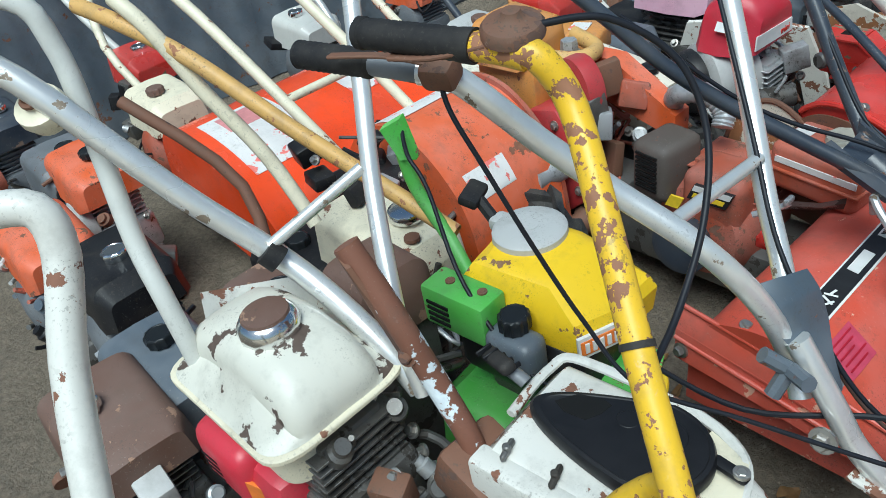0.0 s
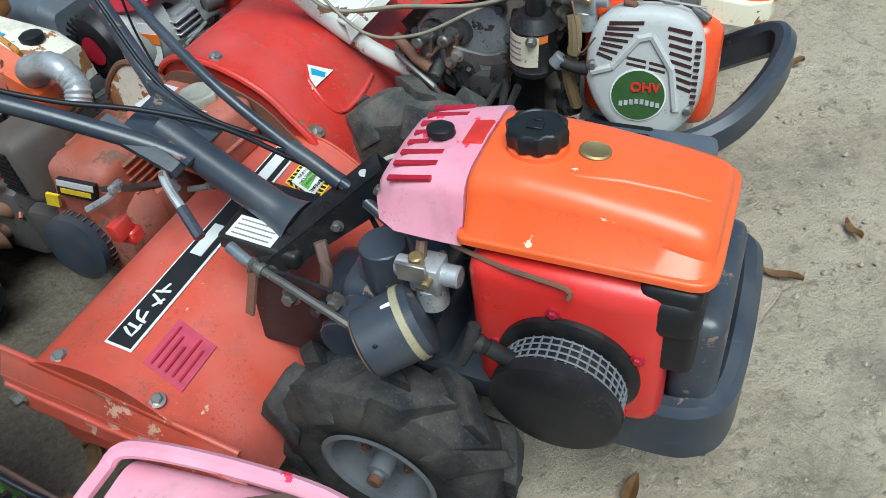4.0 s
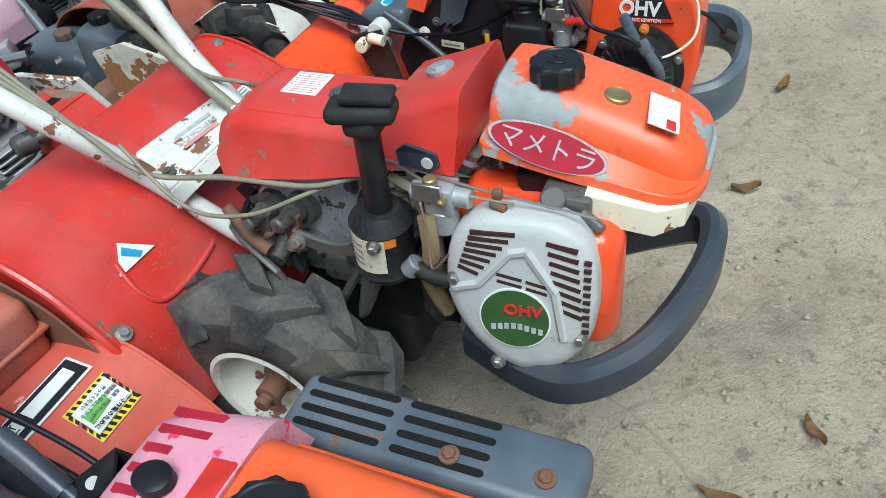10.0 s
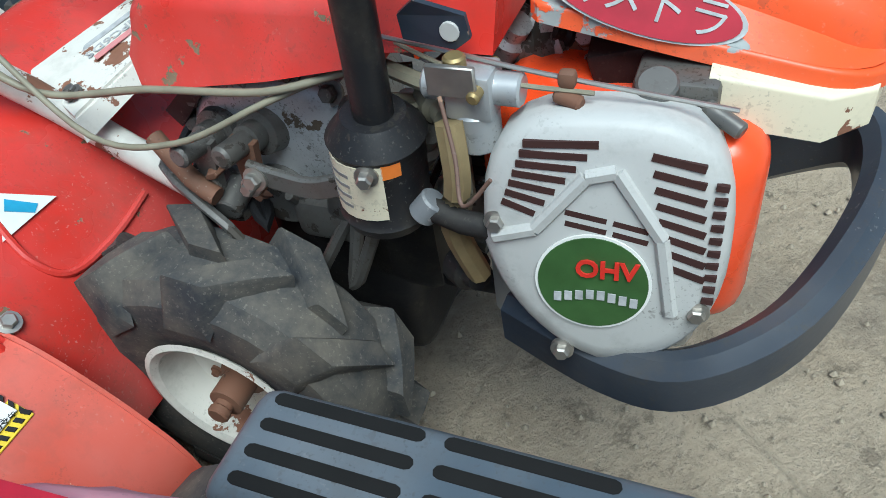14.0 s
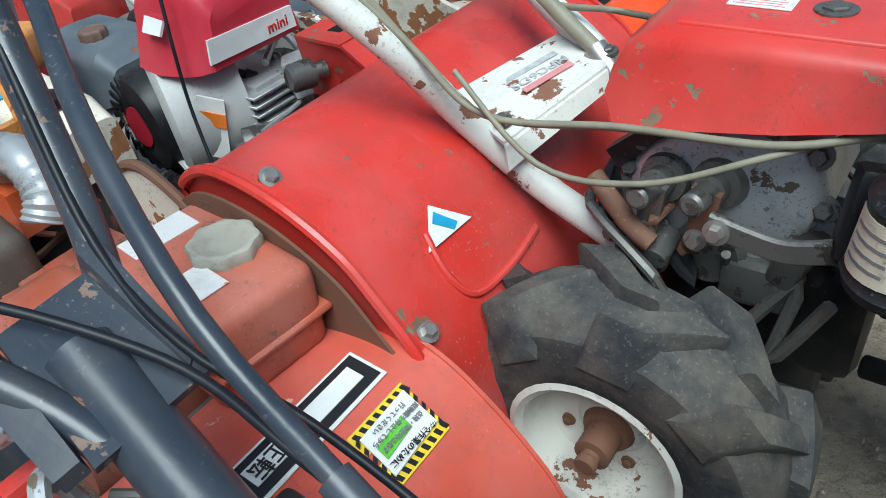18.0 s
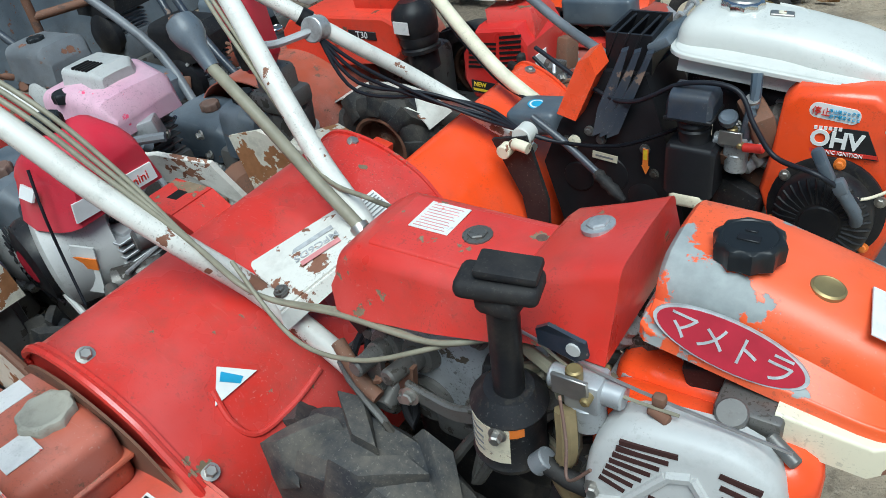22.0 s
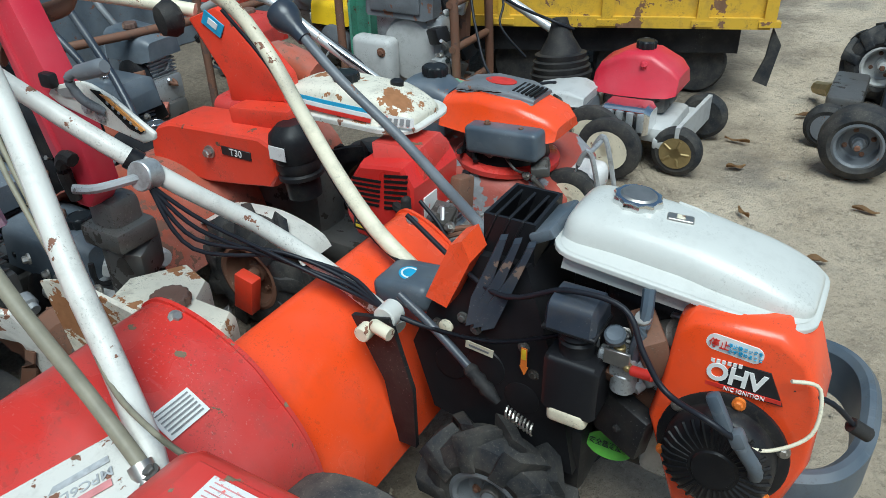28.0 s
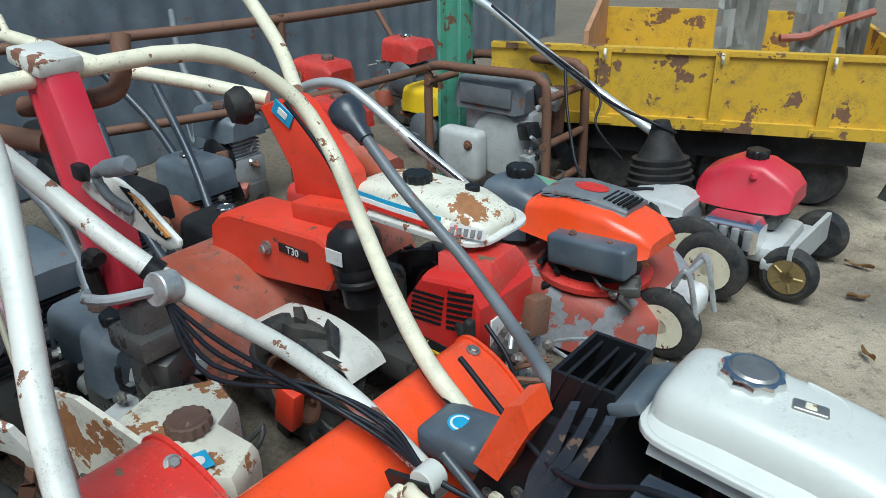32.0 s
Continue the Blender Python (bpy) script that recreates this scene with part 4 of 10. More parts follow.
    for b0, b1, word in ((1.60, 1.675, ""), (1.80, 1.885, ""), (1.735, 1.785, "正転")):
        blk = decal("white_block", [(am(b0) - 0.011, b0), (am(b0) + 0.011, b0), (am(b1) + 0.011, b1), (am(b1) - 0.011, b1)], 0.0046, M_LABEL, dc)
        if word:
            bm_ = (b0 + b1) / 2
            letters("decal_word", word, 0.022, (am(bm_), bm_, zo(am(bm_), bm_, 0.0068)), (0.10, -1, 0.08), (1, 0.1, -0.15), M_LBLK, blk)
    pkl = decal("pink_label", [(-0.298, 1.392), (-0.240, 1.388), (-0.240, 1.478), (-0.298, 1.482)], 0.0022, M_LPINK, hood, "faded pink printed label")
    for k in range(5):
        decal("print_line", [(-0.290 + 0.010 * k, 1.398), (-0.2875 + 0.010 * k, 1.398), (-0.2875 + 0.010 * k, 1.472 - 0.012 * (k % 3)), (-0.290 + 0.010 * k, 1.472 - 0.012 * (k % 3))], 0.0034, M_LMAR, pkl)
    # label on the slope of the hood
    zo_ = zo
    zo = lambda a, b, l=0.003: zo_(a - 0.034, b, l)
    datum((-0.034, 0.006, 0.0))
    wl = decal("warning_label", [(-0.276, 1.814), (-0.219, 1.814), (-0.219, 1.898), (-0.276, 1.898)], 0.0022, M_LYEL, hood, "white and green label with yellow and black border")
    for k in range(8):
        b = 1.818 + 0.0105 * k
        for a0, a1 in ((-0.273, -0.265), (-0.2265, -0.2205)):
            decal("stripe", [(a0, b), (a1, b + 0.003), (a1, b + 0.008), (a0, b + 0.005)], 0.0036, M_LBLK, wl)
    for k in range(5):
        a = -0.266 + 0.0095 * k
        for b0, b1 in ((1.815, 1.8195), (1.8925, 1.897)):
            decal("stripe", [(a, b0), (a + 0.005, b0), (a + 0.002, b1), (a - 0.003, b1)], 0.0036, M_LBLK, wl)
    fld = decal("label_field", [(-0.266, 1.821), (-0.226, 1.820), (-0.229, 1.892), (-0.268, 1.892)], 0.0048, M_LABEL, wl)
    decal("green_mark", [(-0.250, 1.826), (-0.238, 1.826), (-0.241, 1.868), (-0.253, 1.868)], 0.0062, M_LGRN, fld)
    letters("label_text", "安全作業のために", 0.0085, (-0.2315, 1.856, zo(-0.2315, 1.856, 0.0072)), (0.0, -1, 0.08), (1, 0, -0.35), M_LBLK, fld)
    for k in range(3):
        letters("label_text", ("点検・調整時は必ず", "原動機を停止してから", "行ってください")[k], 0.0068, (-0.2435 - 0.008 * k, 1.857, zo(-0.2435 - 0.008 * k, 1.857, 0.0078)), (0.0, -1, 0.08), (1, 0, -0.3), M_LGREY, fld)
    datum((-0.055, -0.035, 0.02))
    fd = G().slab([(-0.30, 1.992, 0.335), (-0.20, 1.996, 0.292), (-0.14, 1.998, 0.255), (-0.13, 2.0, 0.215), (-0.15, 2.0, 0.20), (-0.30, 1.994, 0.20)], (0, 0.004, 0)).fin("side_fender", M_REDDUL, hood, "bent red side fender with a slot")
    G().slab([(-0.165, 1.990, 0.245), (-0.150, 1.990, 0.236), (-0.158, 1.990, 0.222), (-0.172, 1.990, 0.228)], (0, 0.012, 0)).fin("slot", M_DARK, fd)
    datum()
    farm_wheel(o, 0.04, 1.425, 1.54, 0.195, 0.195, 0.088, M_GREY, M_TYREDK, ang0=0.2)
    farm_wheel(o, 0.04, 1.83, 1.725, 0.185, 0.185, 0.088, M_GREY)
    G().cyl((0.04, 1.50, 0.185), (0.04, 1.79, 0.185), 0.02).fin("axle", M_GEAR, o)
    return o


# ---- the tiller with the peeling tank ----
RED_PROF = [(-0.66, 0.27), (-0.655, 0.42), (-0.645, 0.50), (-0.62, 0.53), (-0.58, 0.545), (-0.52, 0.54), (-0.46, 0.52), (-0.40, 0.485), (-0.36, 0.44), (-0.324, 0.395), (-0.30, 0.345), (-0.285, 0.28), (-0.275, 0.18)]


def red_tiller():
    m = thing("power_tiller", 0.0, 2.27, "red walking tiller with peeling orange tank and white recoil cover", "tiller", "row of tillers")
    bc = 2.272
    datum((0.011, 0.02, -0.008))
    tank = G().shell(0.182, 0.452, 0.108, bc + 0.024, [(0.18, 0.680), (0.30, 0.656), (0.45, 0.628)], [(0.18, 0.738), (0.26, 0.735), (0.34, 0.712), (0.40, 0.692), (0.45, 0.672)], 0.012, 0.075, 0.045, 0.74, 24, 0.3).fin("fuel_tank", M_ORPEEL, m, "orange tank with paint peeled to grey metal")
    G().shell(0.176, 0.458, 0.113, bc + 0.024, [(0.18, 0.664), (0.30, 0.640), (0.45, 0.612)], [(0.18, 0.680), (0.30, 0.656), (0.45, 0.628)], 0.012, 0.075, 0.004, 0.98).fin("tank_rim", M_ORPEEL, tank)
    cap = fuel_cap(tank, (0.262, bc - 0.003, 0.733), 0.0345, 0.026, M_CAP, 10, "black ribbed plastic fuel cap")
    G().box(0.251, 0.273, bc - 0.013, bc - 0.003, 0.7575, 0.7592, 0.001, 1).box(0.255, 0.267, bc + 0.003, bc + 0.007, 0.7575, 0.759, 0.001, 1).fin("pump_mark", M_PLASTIC, cap)
    G().lathe((0.337, bc + 0.0, 0.711), (0.342, bc + 0.0, 0.735), [(0, 0.017), (0.0045, 0.017), (0.006, 0.0145), (0.0052, 0.013), (0.0052, 0)], 24).fin("gauge", M_BRASS, tank, "round brass fuel gauge")
    # oval plate on the near flank
    datum()
    cen, al, up = Vector((0.281, 2.2145, 0.670)), Vector((1, 0.025, -0.26)).normalized(), Vector((0.16, 0.55, 1)).normalized()
    nrm = al.cross(up).normalized()
    if nrm.y > 0:
        nrm = -nrm
    ring = lambda f, l: [cen + al * (0.073 * f * math.cos(2 * math.pi * i / 36)) + up * (0.0235 * f * math.sin(2 * math.pi * i / 36)) + nrm * l for i in range(36)]
    G().slab(ring(1.06, -0.006), nrm * 0.008).fin("oval_edge", M_FADED, tank)
    ov = G().slab(ring(1.0, 0.001), nrm * 0.0022).fin("oval_plate", M_LMAR, tank, "worn crimson oval plate with four pale katakana")
    letters("oval_text", "マメトラ", 0.032, cen + nrm * 0.0034 - up * 0.001, al, up, M_FADED, ov)
    datum((0.015, 0.02, -0.008))
    G().box(0.372, 0.412, bc - 0.04, bc + 0.03, 0.6985, 0.701, 0.0006, 1, (0, 22, 8)).fin("price_label", M_LABELDIRT, tank)
    G().box(0.398, 0.41, bc - 0.038, bc - 0.018, 0.6955, 0.6985, 0.0005, 1, (0, 22, 8)).fin("red_stamp", M_LRED, tank)
    datum((0.0, 0.028, -0.014), (1, 0.9, 1), (0.4, 2.272, 0.6))
    G().hood([(0.335, 0.126, 0.60, 0.643, 0.004, 1.0), (0.42, 0.118, 0.588, 0.628, 0.004, 1.0), (0.452, 0.09, 0.592, 0.624, 0.004, 1.0), (0.46, 0.05, 0.60, 0.622, 0.004, 1.0)], bc).fin("under_tank_shell", M_CREAM, m, "cream plastic shell below the tank")
    datum()
    # red hoods
    hd = G().hood([(-0.225, 0.085, 0.60, 0.622, 0.012, 0.85), (-0.21, 0.10, 0.575, 0.650, 0.022, 0.8), (-0.18, 0.106, 0.576, 0.668, 0.025, 0.78), (-0.05, 0.106, 0.598, 0.668, 0.025, 0.78), (0.075, 0.106, 0.628, 0.668, 0.022, 0.78)], bc).fin("rear_hood", M_REDCHIP, m, "glossy red pressed sheet hood")
    G().hood([(-0.165, 0.062, 0.667, 0.672, 0.004, 0.94), (0.06, 0.06, 0.667, 0.672, 0.004, 0.94)], bc).fin("pressed_panel", M_REDCHIP, hd)
    G().box(-0.135, -0.075, bc - 0.012, bc + 0.048, 0.6735, 0.6752, 0.0005, 1).fin("caution_label", M_LABELDIRT, hd, "white label with faded red print")
    for k in range(9):
        G().box(-0.13 + 0.001 * (k % 3), -0.082 - 0.004 * (k % 2), bc - 0.008 + 0.006 * k, bc - 0.0065 + 0.006 * k, 0.6750, 0.6756, 0.0001, 1).fin("print_line", M_INK, hd)
    bolt(hd, (-0.04, bc + 0.004, 0.6735), (0, 0, 1), 0.013, 0.006, M_GEAR, "screw")
    bolt(hd, (0.035, bc + 0.03, 0.671), (0, 0, 1), 0.005, 0.003, M_RUST, "screw")
    h2 = G().hood([(0.055, 0.110, 0.638, 0.690, 0.020, 0.72), (0.07, 0.111, 0.640, 0.705, 0.022, 0.7), (0.13, 0.113, 0.648, 0.726, 0.022, 0.7), (0.178, 0.116, 0.650, 0.745, 0.022, 0.7)], bc).fin("front_hood", M_REDCHIP, m, "glossy red raised hood with chipped edge")
    bolt(h2, (0.118, bc + 0.008, 0.727), (-0.2, 0, 1), 0.013, 0.006, M_ALU, "screw")
    datum((-0.02, 0.015, 0.01))
    # pre-cleaner stack
    st = G().lathe((0.090, 2.118, 0.485), (0.100, 2.112, 0.60), [(0, 0.040), (0.012, 0.044), (0.016, 0.041), (0.085, 0.041), (0.092, 0.044), (0.1, 0.038), (0.112, 0.028)], 28)
    st.lathe((0.100, 2.112, 0.59), (0.108, 2.106, 0.735), [(0, 0.0175), (0.13, 0.017)], 18).fin("air_cleaner_can", M_BLACK, m, "black air cleaner can with intake pipe")
    ax0, ax1 = Vector((0.090, 2.118, 0.485)), Vector((0.100, 2.112, 0.60))
    arc = [math.pi * (1.02 + 0.08 * k) for k in range(9)]
    def canpt(t0, f, rr):
        q = ax0.lerp(ax1, f)
        return q + Vector((rr * math.cos(t0), rr * math.sin(t0), 0))
    G().ring_loft([[canpt(t0, f, 0.0412) for t0 in arc] + [canpt(t0, f, 0.0424) for t0 in reversed(arc)] for f in (0.20, 0.72)]).fin("paper_label", M_CREAM, m)
    for f in (0.30, 0.40, 0.50, 0.60):
        G().ring_loft([[canpt(t0, f + e, 0.0420) for t0 in arc[1:6]] + [canpt(t0, f + e, 0.0428) for t0 in reversed(arc[1:6])] for e in (0, 0.03)]).fin("print_line", M_LGREY, m)
    G().ring_loft([[canpt(t0, f, 0.0412) for t0 in (5.2, 5.4, 5.6)] + [canpt(t0, f, 0.0424) for t0 in (5.6, 5.4, 5.2)] for f in (0.60, 0.75)]).fin("orange_label", M_LORG, m)
    bolt(m, canpt(4.9, 0.66, 0.042), (math.cos(4.9), math.sin(4.9), 0), 0.007, 0.012, M_STEEL)
    hd2 = G().box(0.065, 0.15, 2.083, 2.128, 0.735, 0.757, 0.009, 3, (0, 2, 14)).box(0.085, 0.13, 2.086, 2.124, 0.715, 0.74, 0.008, 2).box(0.085, 0.148, 2.092, 2.128, 0.759, 0.770, 0.004, 2, (3, 4, 14))
    hd2.fin("intake_head", M_GRIP, m, "dusty black rubber intake head")
    datum((0.010, -0.008, 0.006))
    # engine
    engine_block(m, 0.13, 0.34, 2.19, 2.34, 0.30, 0.58)
    G().box(0.145, 0.378, 2.152, 2.235, 0.385, 0.588, 0.035, 4).box(0.15, 0.36, 2.22, 2.30, 0.42, 0.59, 0.02, 3).fin("fan_shroud", M_ORANGE2, m, "orange-red fan shroud")
    carburettor(m, 0.155, 2.15, 0.62, 0.9)
    # white recoil cover
    c0 = Vector((0.260, 2.155, 0.498))
    ax = Vector((0.10, -1, 0.16)).normalized()
    sx = ax.cross(Vector((0, 0, 1))).normalized()
    sy = sx.cross(ax).normalized()
    if sx.x < 0:
        sx = -sx
    def rpt(x, y, l):
        return c0 + sx * x + sy * y + ax * l
    out = []
    for k in range(40):
        t = 2 * math.pi * k / 40
        n = 3.2 if math.sin(t) > 0 else 2.2
        cx, cy = math.cos(t), math.sin(t)
        rr = (abs(cx) ** n + abs(cy) ** n) ** (-1 / n)
        cut = 1.0 - 0.13 * max(0.0, -cx) * max(0.0, -cy) * 2
        out.append((0.098 * rr * cx * cut, 0.119 * rr * cy * cut))
    g = G().ring_loft([[rpt(x * f, y * f, l) for x, y in out] for f, l in ((1.0, 0.0), (1.0, 0.032), (0.975, 0.042), (0.93, 0.047), (0.80, 0.050), (0.3, 0.051))])
    rc = g.fin("recoil_cover", M_LTGREY, m, "white plastic recoil cover with slots")
    qs = []
    def slot(x0, y0, x1, y1, h):
        d = Vector((x1 - x0, y1 - y0)).normalized() * h / 2
        qs.append(([rpt(x0 - d.y * -1, y0 - d.x, 0.0505), rpt(x1 - d.y * -1, y1 - d.x, 0.0505), rpt(x1 + d.y * -1, y1 + d.x, 0.0505), rpt(x0 + d.y * -1, y0 + d.x, 0.0505)], ax))
    for k in range(7):
        slot(-0.078 + 0.003 * k, 0.046 + 0.0085 * k, -0.052 + 0.008 * k, 0.036 + 0.0105 * k, 0.0055)
    for k in range(8):
        slot(0.034 + 0.002 * k, 0.092 - 0.0135 * k, 0.072 + 0.0012 * k, 0.084 - 0.0140 * k, 0.006)
    for k in range(10):
        slot(0.080, 0.070 - 0.0115 * k, 0.089, 0.069 - 0.0115 * k, 0.005)
    for k in range(2):
        slot(-0.028, 0.040 - 0.010 * k, 0.004, 0.034 - 0.010 * k, 0.005)
        slot(0.009, 0.033 - 0.010 * k, 0.036, 0.027 - 0.010 * k, 0.005)
    # dark red slabs, coloured for the shaded shroud behind the slots
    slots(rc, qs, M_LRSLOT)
    rib = G()
    for x0, y0, x1, y1 in ((-0.086, 0.012, -0.052, 0.022), (-0.052, 0.022, -0.012, 0.072), (-0.012, 0.072, 0.010, 0.078), (0.010, 0.078, 0.046, 0.022), (0.046, 0.022, 0.058, -0.05)):
        rib.bar([rpt(x0, y0, 0.050), rpt(x1, y1, 0.050)], 0.011, 0.012, 1, 0.003)
    rib.fin("rib", M_LTGREY, rc)
    round_plate(G(), rpt(-0.005, -0.025, 0.0515), ax, 0.047, 0.0015, 36).fin("badge_edge", M_LABEL, rc)
    bd = round_plate(G(), rpt(-0.005, -0.025, 0.0522), ax, 0.0445, 0.0018, 36).fin("badge", M_LDGRN, rc, "round dark green badge with red and white lettering")
    letters("badge_text", "OHV", 0.023, rpt(0.006, -0.010, 0.0555), sx, sy, M_LRED, bd, bold=0.03)
    for q in range(8):
        x, y = -0.036 + 0.0088 * q, -0.030 - 0.0016 * abs(q - 3.5)
        G().slab([rpt(x, y - 0.009, 0.0548), rpt(x + 0.0062, y - 0.009, 0.0548), rpt(x + 0.0062, y, 0.0548), rpt(x, y, 0.0548)], ax * 0.0008).fin("letter_bar", M_FADED, bd)
    for x, y in ((-0.084, 0.024), (0.078, -0.048), (-0.03, -0.106)):
        bolt(rc, rpt(x, y, 0.047), ax, 0.007, 0.01)
    hs = G().tube([rpt(-0.145, 0.02, 0.03), rpt(-0.115, 0.012, 0.035), rpt(-0.088, 0.008, 0.035)], 0.011, 10, 1).fin("starter_handle", M_GRIP, rc)
    G().cyl(rpt(-0.155, 0.012, 0.03), rpt(-0.14, 0.03, 0.03), 0.013).fin("handle_tip", M_GREY, hs)
    datum()
    # clutter round the engine
    G().tube([(0.05, 2.17, 0.655), (0.14, 2.15, 0.655), (0.22, 2.145, 0.645), (0.36, 2.15, 0.625)], 0.002, 6).fin("control_rod", M_STEEL, m)
    G().tube([(0.08, 2.17, 0.65), (0.17, 2.14, 0.64), (0.26, 2.14, 0.635)], 0.002, 6).fin("control_rod", M_CABLEG, m)
    G().box(0.232, 0.246, 2.138, 2.15, 0.636, 0.650, 0.004).cyl((0.23, 2.142, 0.630), (0.252, 2.135, 0.628), 0.006).fin("fuel_tap", M_RUST, m)
    G().tube([(0.15, 2.12, 0.61), (0.155, 2.11, 0.56), (0.14, 2.12, 0.50), (0.15, 2.14, 0.42)], 0.012, 8).fin("filter_hose", M_FILTER, m)
    datum((0.0, 0.01, -0.022))
    G().box(0.28, 0.345, 2.165, 2.215, 0.615, 0.648, 0.006).cyl((0.30, 2.17, 0.63), (0.30, 2.16, 0.652), 0.016).cyl((0.335, 2.165, 0.632), (0.365, 2.15, 0.622), 0.007).fin("governor_box", M_GEAR, m)
    datum()
    cable(m, [(0.15, 2.11, 0.64), (0.165, 2.09, 0.60), (0.175, 2.07, 0.57), (0.20, 2.07, 0.60)], 0.0018, M_BROWN, "brown_wire")
    datum((-0.018, 0.0, 0.0))
    # bumper
    G().bar([(0.20, 2.14, 0.37), (0.30, 2.098, 0.375), (0.37, 2.088, 0.390), (0.44, 2.13, 0.420), (0.485, 2.21, 0.452), (0.503, 2.29, 0.474), (0.487, 2.36, 0.468), (0.42, 2.38, 0.43), (0.28, 2.37, 0.36)], 0.036, 0.066, 5, 0.016).fin("bumper", M_BLUEBLK, m, "black loop bumper of thick tube")
    G().box(0.08, 0.36, 2.225, 2.245, 0.29, 0.315, 0.006).box(0.08, 0.36, 2.335, 2.355, 0.29, 0.315, 0.006).box(0.33, 0.36, 2.235, 2.345, 0.29, 0.312, 0.004).fin("chassis", M_BLACK, m)
    datum((-0.03, 0.035, 0))
    # gearbox
    G().box(-0.15, 0.05, 2.20, 2.36, 0.12, 0.42, 0.03, 3).box(-0.02, 0.09, 2.20, 2.32, 0.26, 0.40, 0.02, 2).fin("gearbox_foot", M_BLACK, m)
    gb = G()
    case = [(-0.175, 0.415), (-0.18, 0.50), (-0.165, 0.535), (-0.11, 0.572), (-0.03, 0.580), (0.015, 0.56), (0.03, 0.50), (0.0, 0.43), (-0.05, 0.392), (-0.12, 0.385)]
    gb.ring_loft([[Vector((-0.07 + (a - -0.07) * f, b, 0.49 + (z - 0.49) * f)) for a, z in case] for f, b in ((0.80, 2.170), (0.92, 2.176), (1.0, 2.19), (1.0, 2.31), (0.9, 2.33))])
    gbx = gb.fin("gearbox", M_CASTDK, m, "oily grey cast gearbox")
    rngb = random.Random(6)
    for a, z in case:
        p = Vector((-0.07 + (a + 0.07) * 0.95, 2.183, 0.49 + (z - 0.49) * 0.95))
        bolt(gbx, p, (0.1 * rngb.uniform(-1, 1), -1, 0.35), 0.0095, 0.012, M_GEAR)
    for k, (a, z) in enumerate(((-0.128, 0.505), (-0.073, 0.512))):
        bs = G().lathe((a, 2.175, z), (a - 0.006, 2.10, z + 0.012), [(0, 0.030), (0.018, 0.026), (0.02, 0.017), (0.036, 0.017), (0.037, 0.0125), (0.075, 0.0125), (0.078, 0.009)], 18).fin("selector_shaft", M_GEAR, gbx)
        G().slab([(a - 0.016, 2.128, z + 0.014), (a + 0.014, 2.128, z + 0.01), (a + 0.004, 2.128, z - 0.055), (a - 0.016, 2.128, z - 0.055)], (0, 0.01, 0)).fin("selector_arm", M_RUST if k else M_GEAR, bs)
        bolt(bs, (a - 0.006, 2.126, z - 0.045), (0, -1, 0.2), 0.008, 0.012, M_STEEL)
    G().lathe((-0.075, 2.175, 0.425), (-0.075, 2.14, 0.425), [(0, 0.040), (0.012, 0.040), (0.016, 0.034), (0.018, 0.034)], 24).fin("round_cover", M_GEAR, gbx)
    arm = G().bar([(-0.066, 2.118, 0.498), (-0.03, 2.116, 0.492), (0.01, 2.114, 0.490), (0.05, 2.116, 0.502)], 0.010, 0.026, 4, 0.003).fin("clutch_arm", M_GEAR, gbx)
    bolt(arm, (-0.055, 2.110, 0.494), (0, -1, 0.2), 0.009, 0.012, M_STEEL)
    G().box(-0.06, 0.02, 2.15, 2.20, 0.375, 0.43, 0.012, 2).box(-0.16, -0.11, 2.13, 2.19, 0.40, 0.44, 0.01, 2).cyl((-0.12, 2.16, 0.44), (-0.12, 2.12, 0.43), 0.016).fin("lower_boss", M_GEAR, gbx)
    G().tube([(-0.20, 2.14, 0.505), (-0.15, 2.12, 0.47), (-0.12, 2.115, 0.455)], 0.011, 10, 2).fin("link_rod", M_RUST, gbx)
    for k in range(3):
        bolt(gbx, (-0.185 + 0.012 * k, 2.14, 0.46 - 0.022 * k), (-0.3, -1, 0.2), 0.009, 0.014, M_GEAR)
    G().slab([(-0.20, 2.17, 0.52), (-0.185, 2.17, 0.50), (-0.10, 2.172, 0.588), (-0.11, 2.172, 0.598)], (0, 0.02, 0)).fin("black_bracket", M_BLACK, m)
    junk(m, -0.17, 0.04, 2.165, 2.20, 0.38, 0.45, 12, 301, (M_GEAR, M_BLACK, M_RUST))
    junk(m, 0.14, 0.33, 2.215, 2.26, 0.585, 0.605, 12, 302, (M_GEAR, M_BLACK, M_RUST, M_ALU))
    junk(m, 0.06, 0.16, 2.12, 2.20, 0.40, 0.60, 10, 303, (M_GEAR, M_BLACK, M_CABLEG))
    datum((0.0, 0.01, 0.0))
    br2 = G().slab([(0.108, 2.135, 0.685), (0.125, 2.13, 0.700), (0.165, 2.13, 0.690), (0.168, 2.13, 0.672), (0.155, 2.13, 0.662), (0.11, 2.135, 0.665)], (0, 0.004, 0.001)).fin("lifting_eye", M_BLUEBLK, m)
    G().cyl((0.152, 2.1285, 0.677), (0.152, 2.1315, 0.677), 0.008, 14, 0.0005).fin("eye_hole", M_LTGREY, br2)
    datum()
    # rotary hood and post
    hood = G().arch(RED_PROF, 1.955, 2.62, 0.004, 5).fin("rotary_hood", M_RED, m, "curved glossy red rotary hood")
    line = smooth_path([(a, 0, z) for a, z in RED_PROF], 4)
    for b0, b1 in ((1.947, 1.956), (2.619, 2.626)):
        G().slab([(p.x, b0, p.z + 0.006) for p in line], (0, b1 - b0, 0)).fin("end_plate", M_REDCHIP, hood)
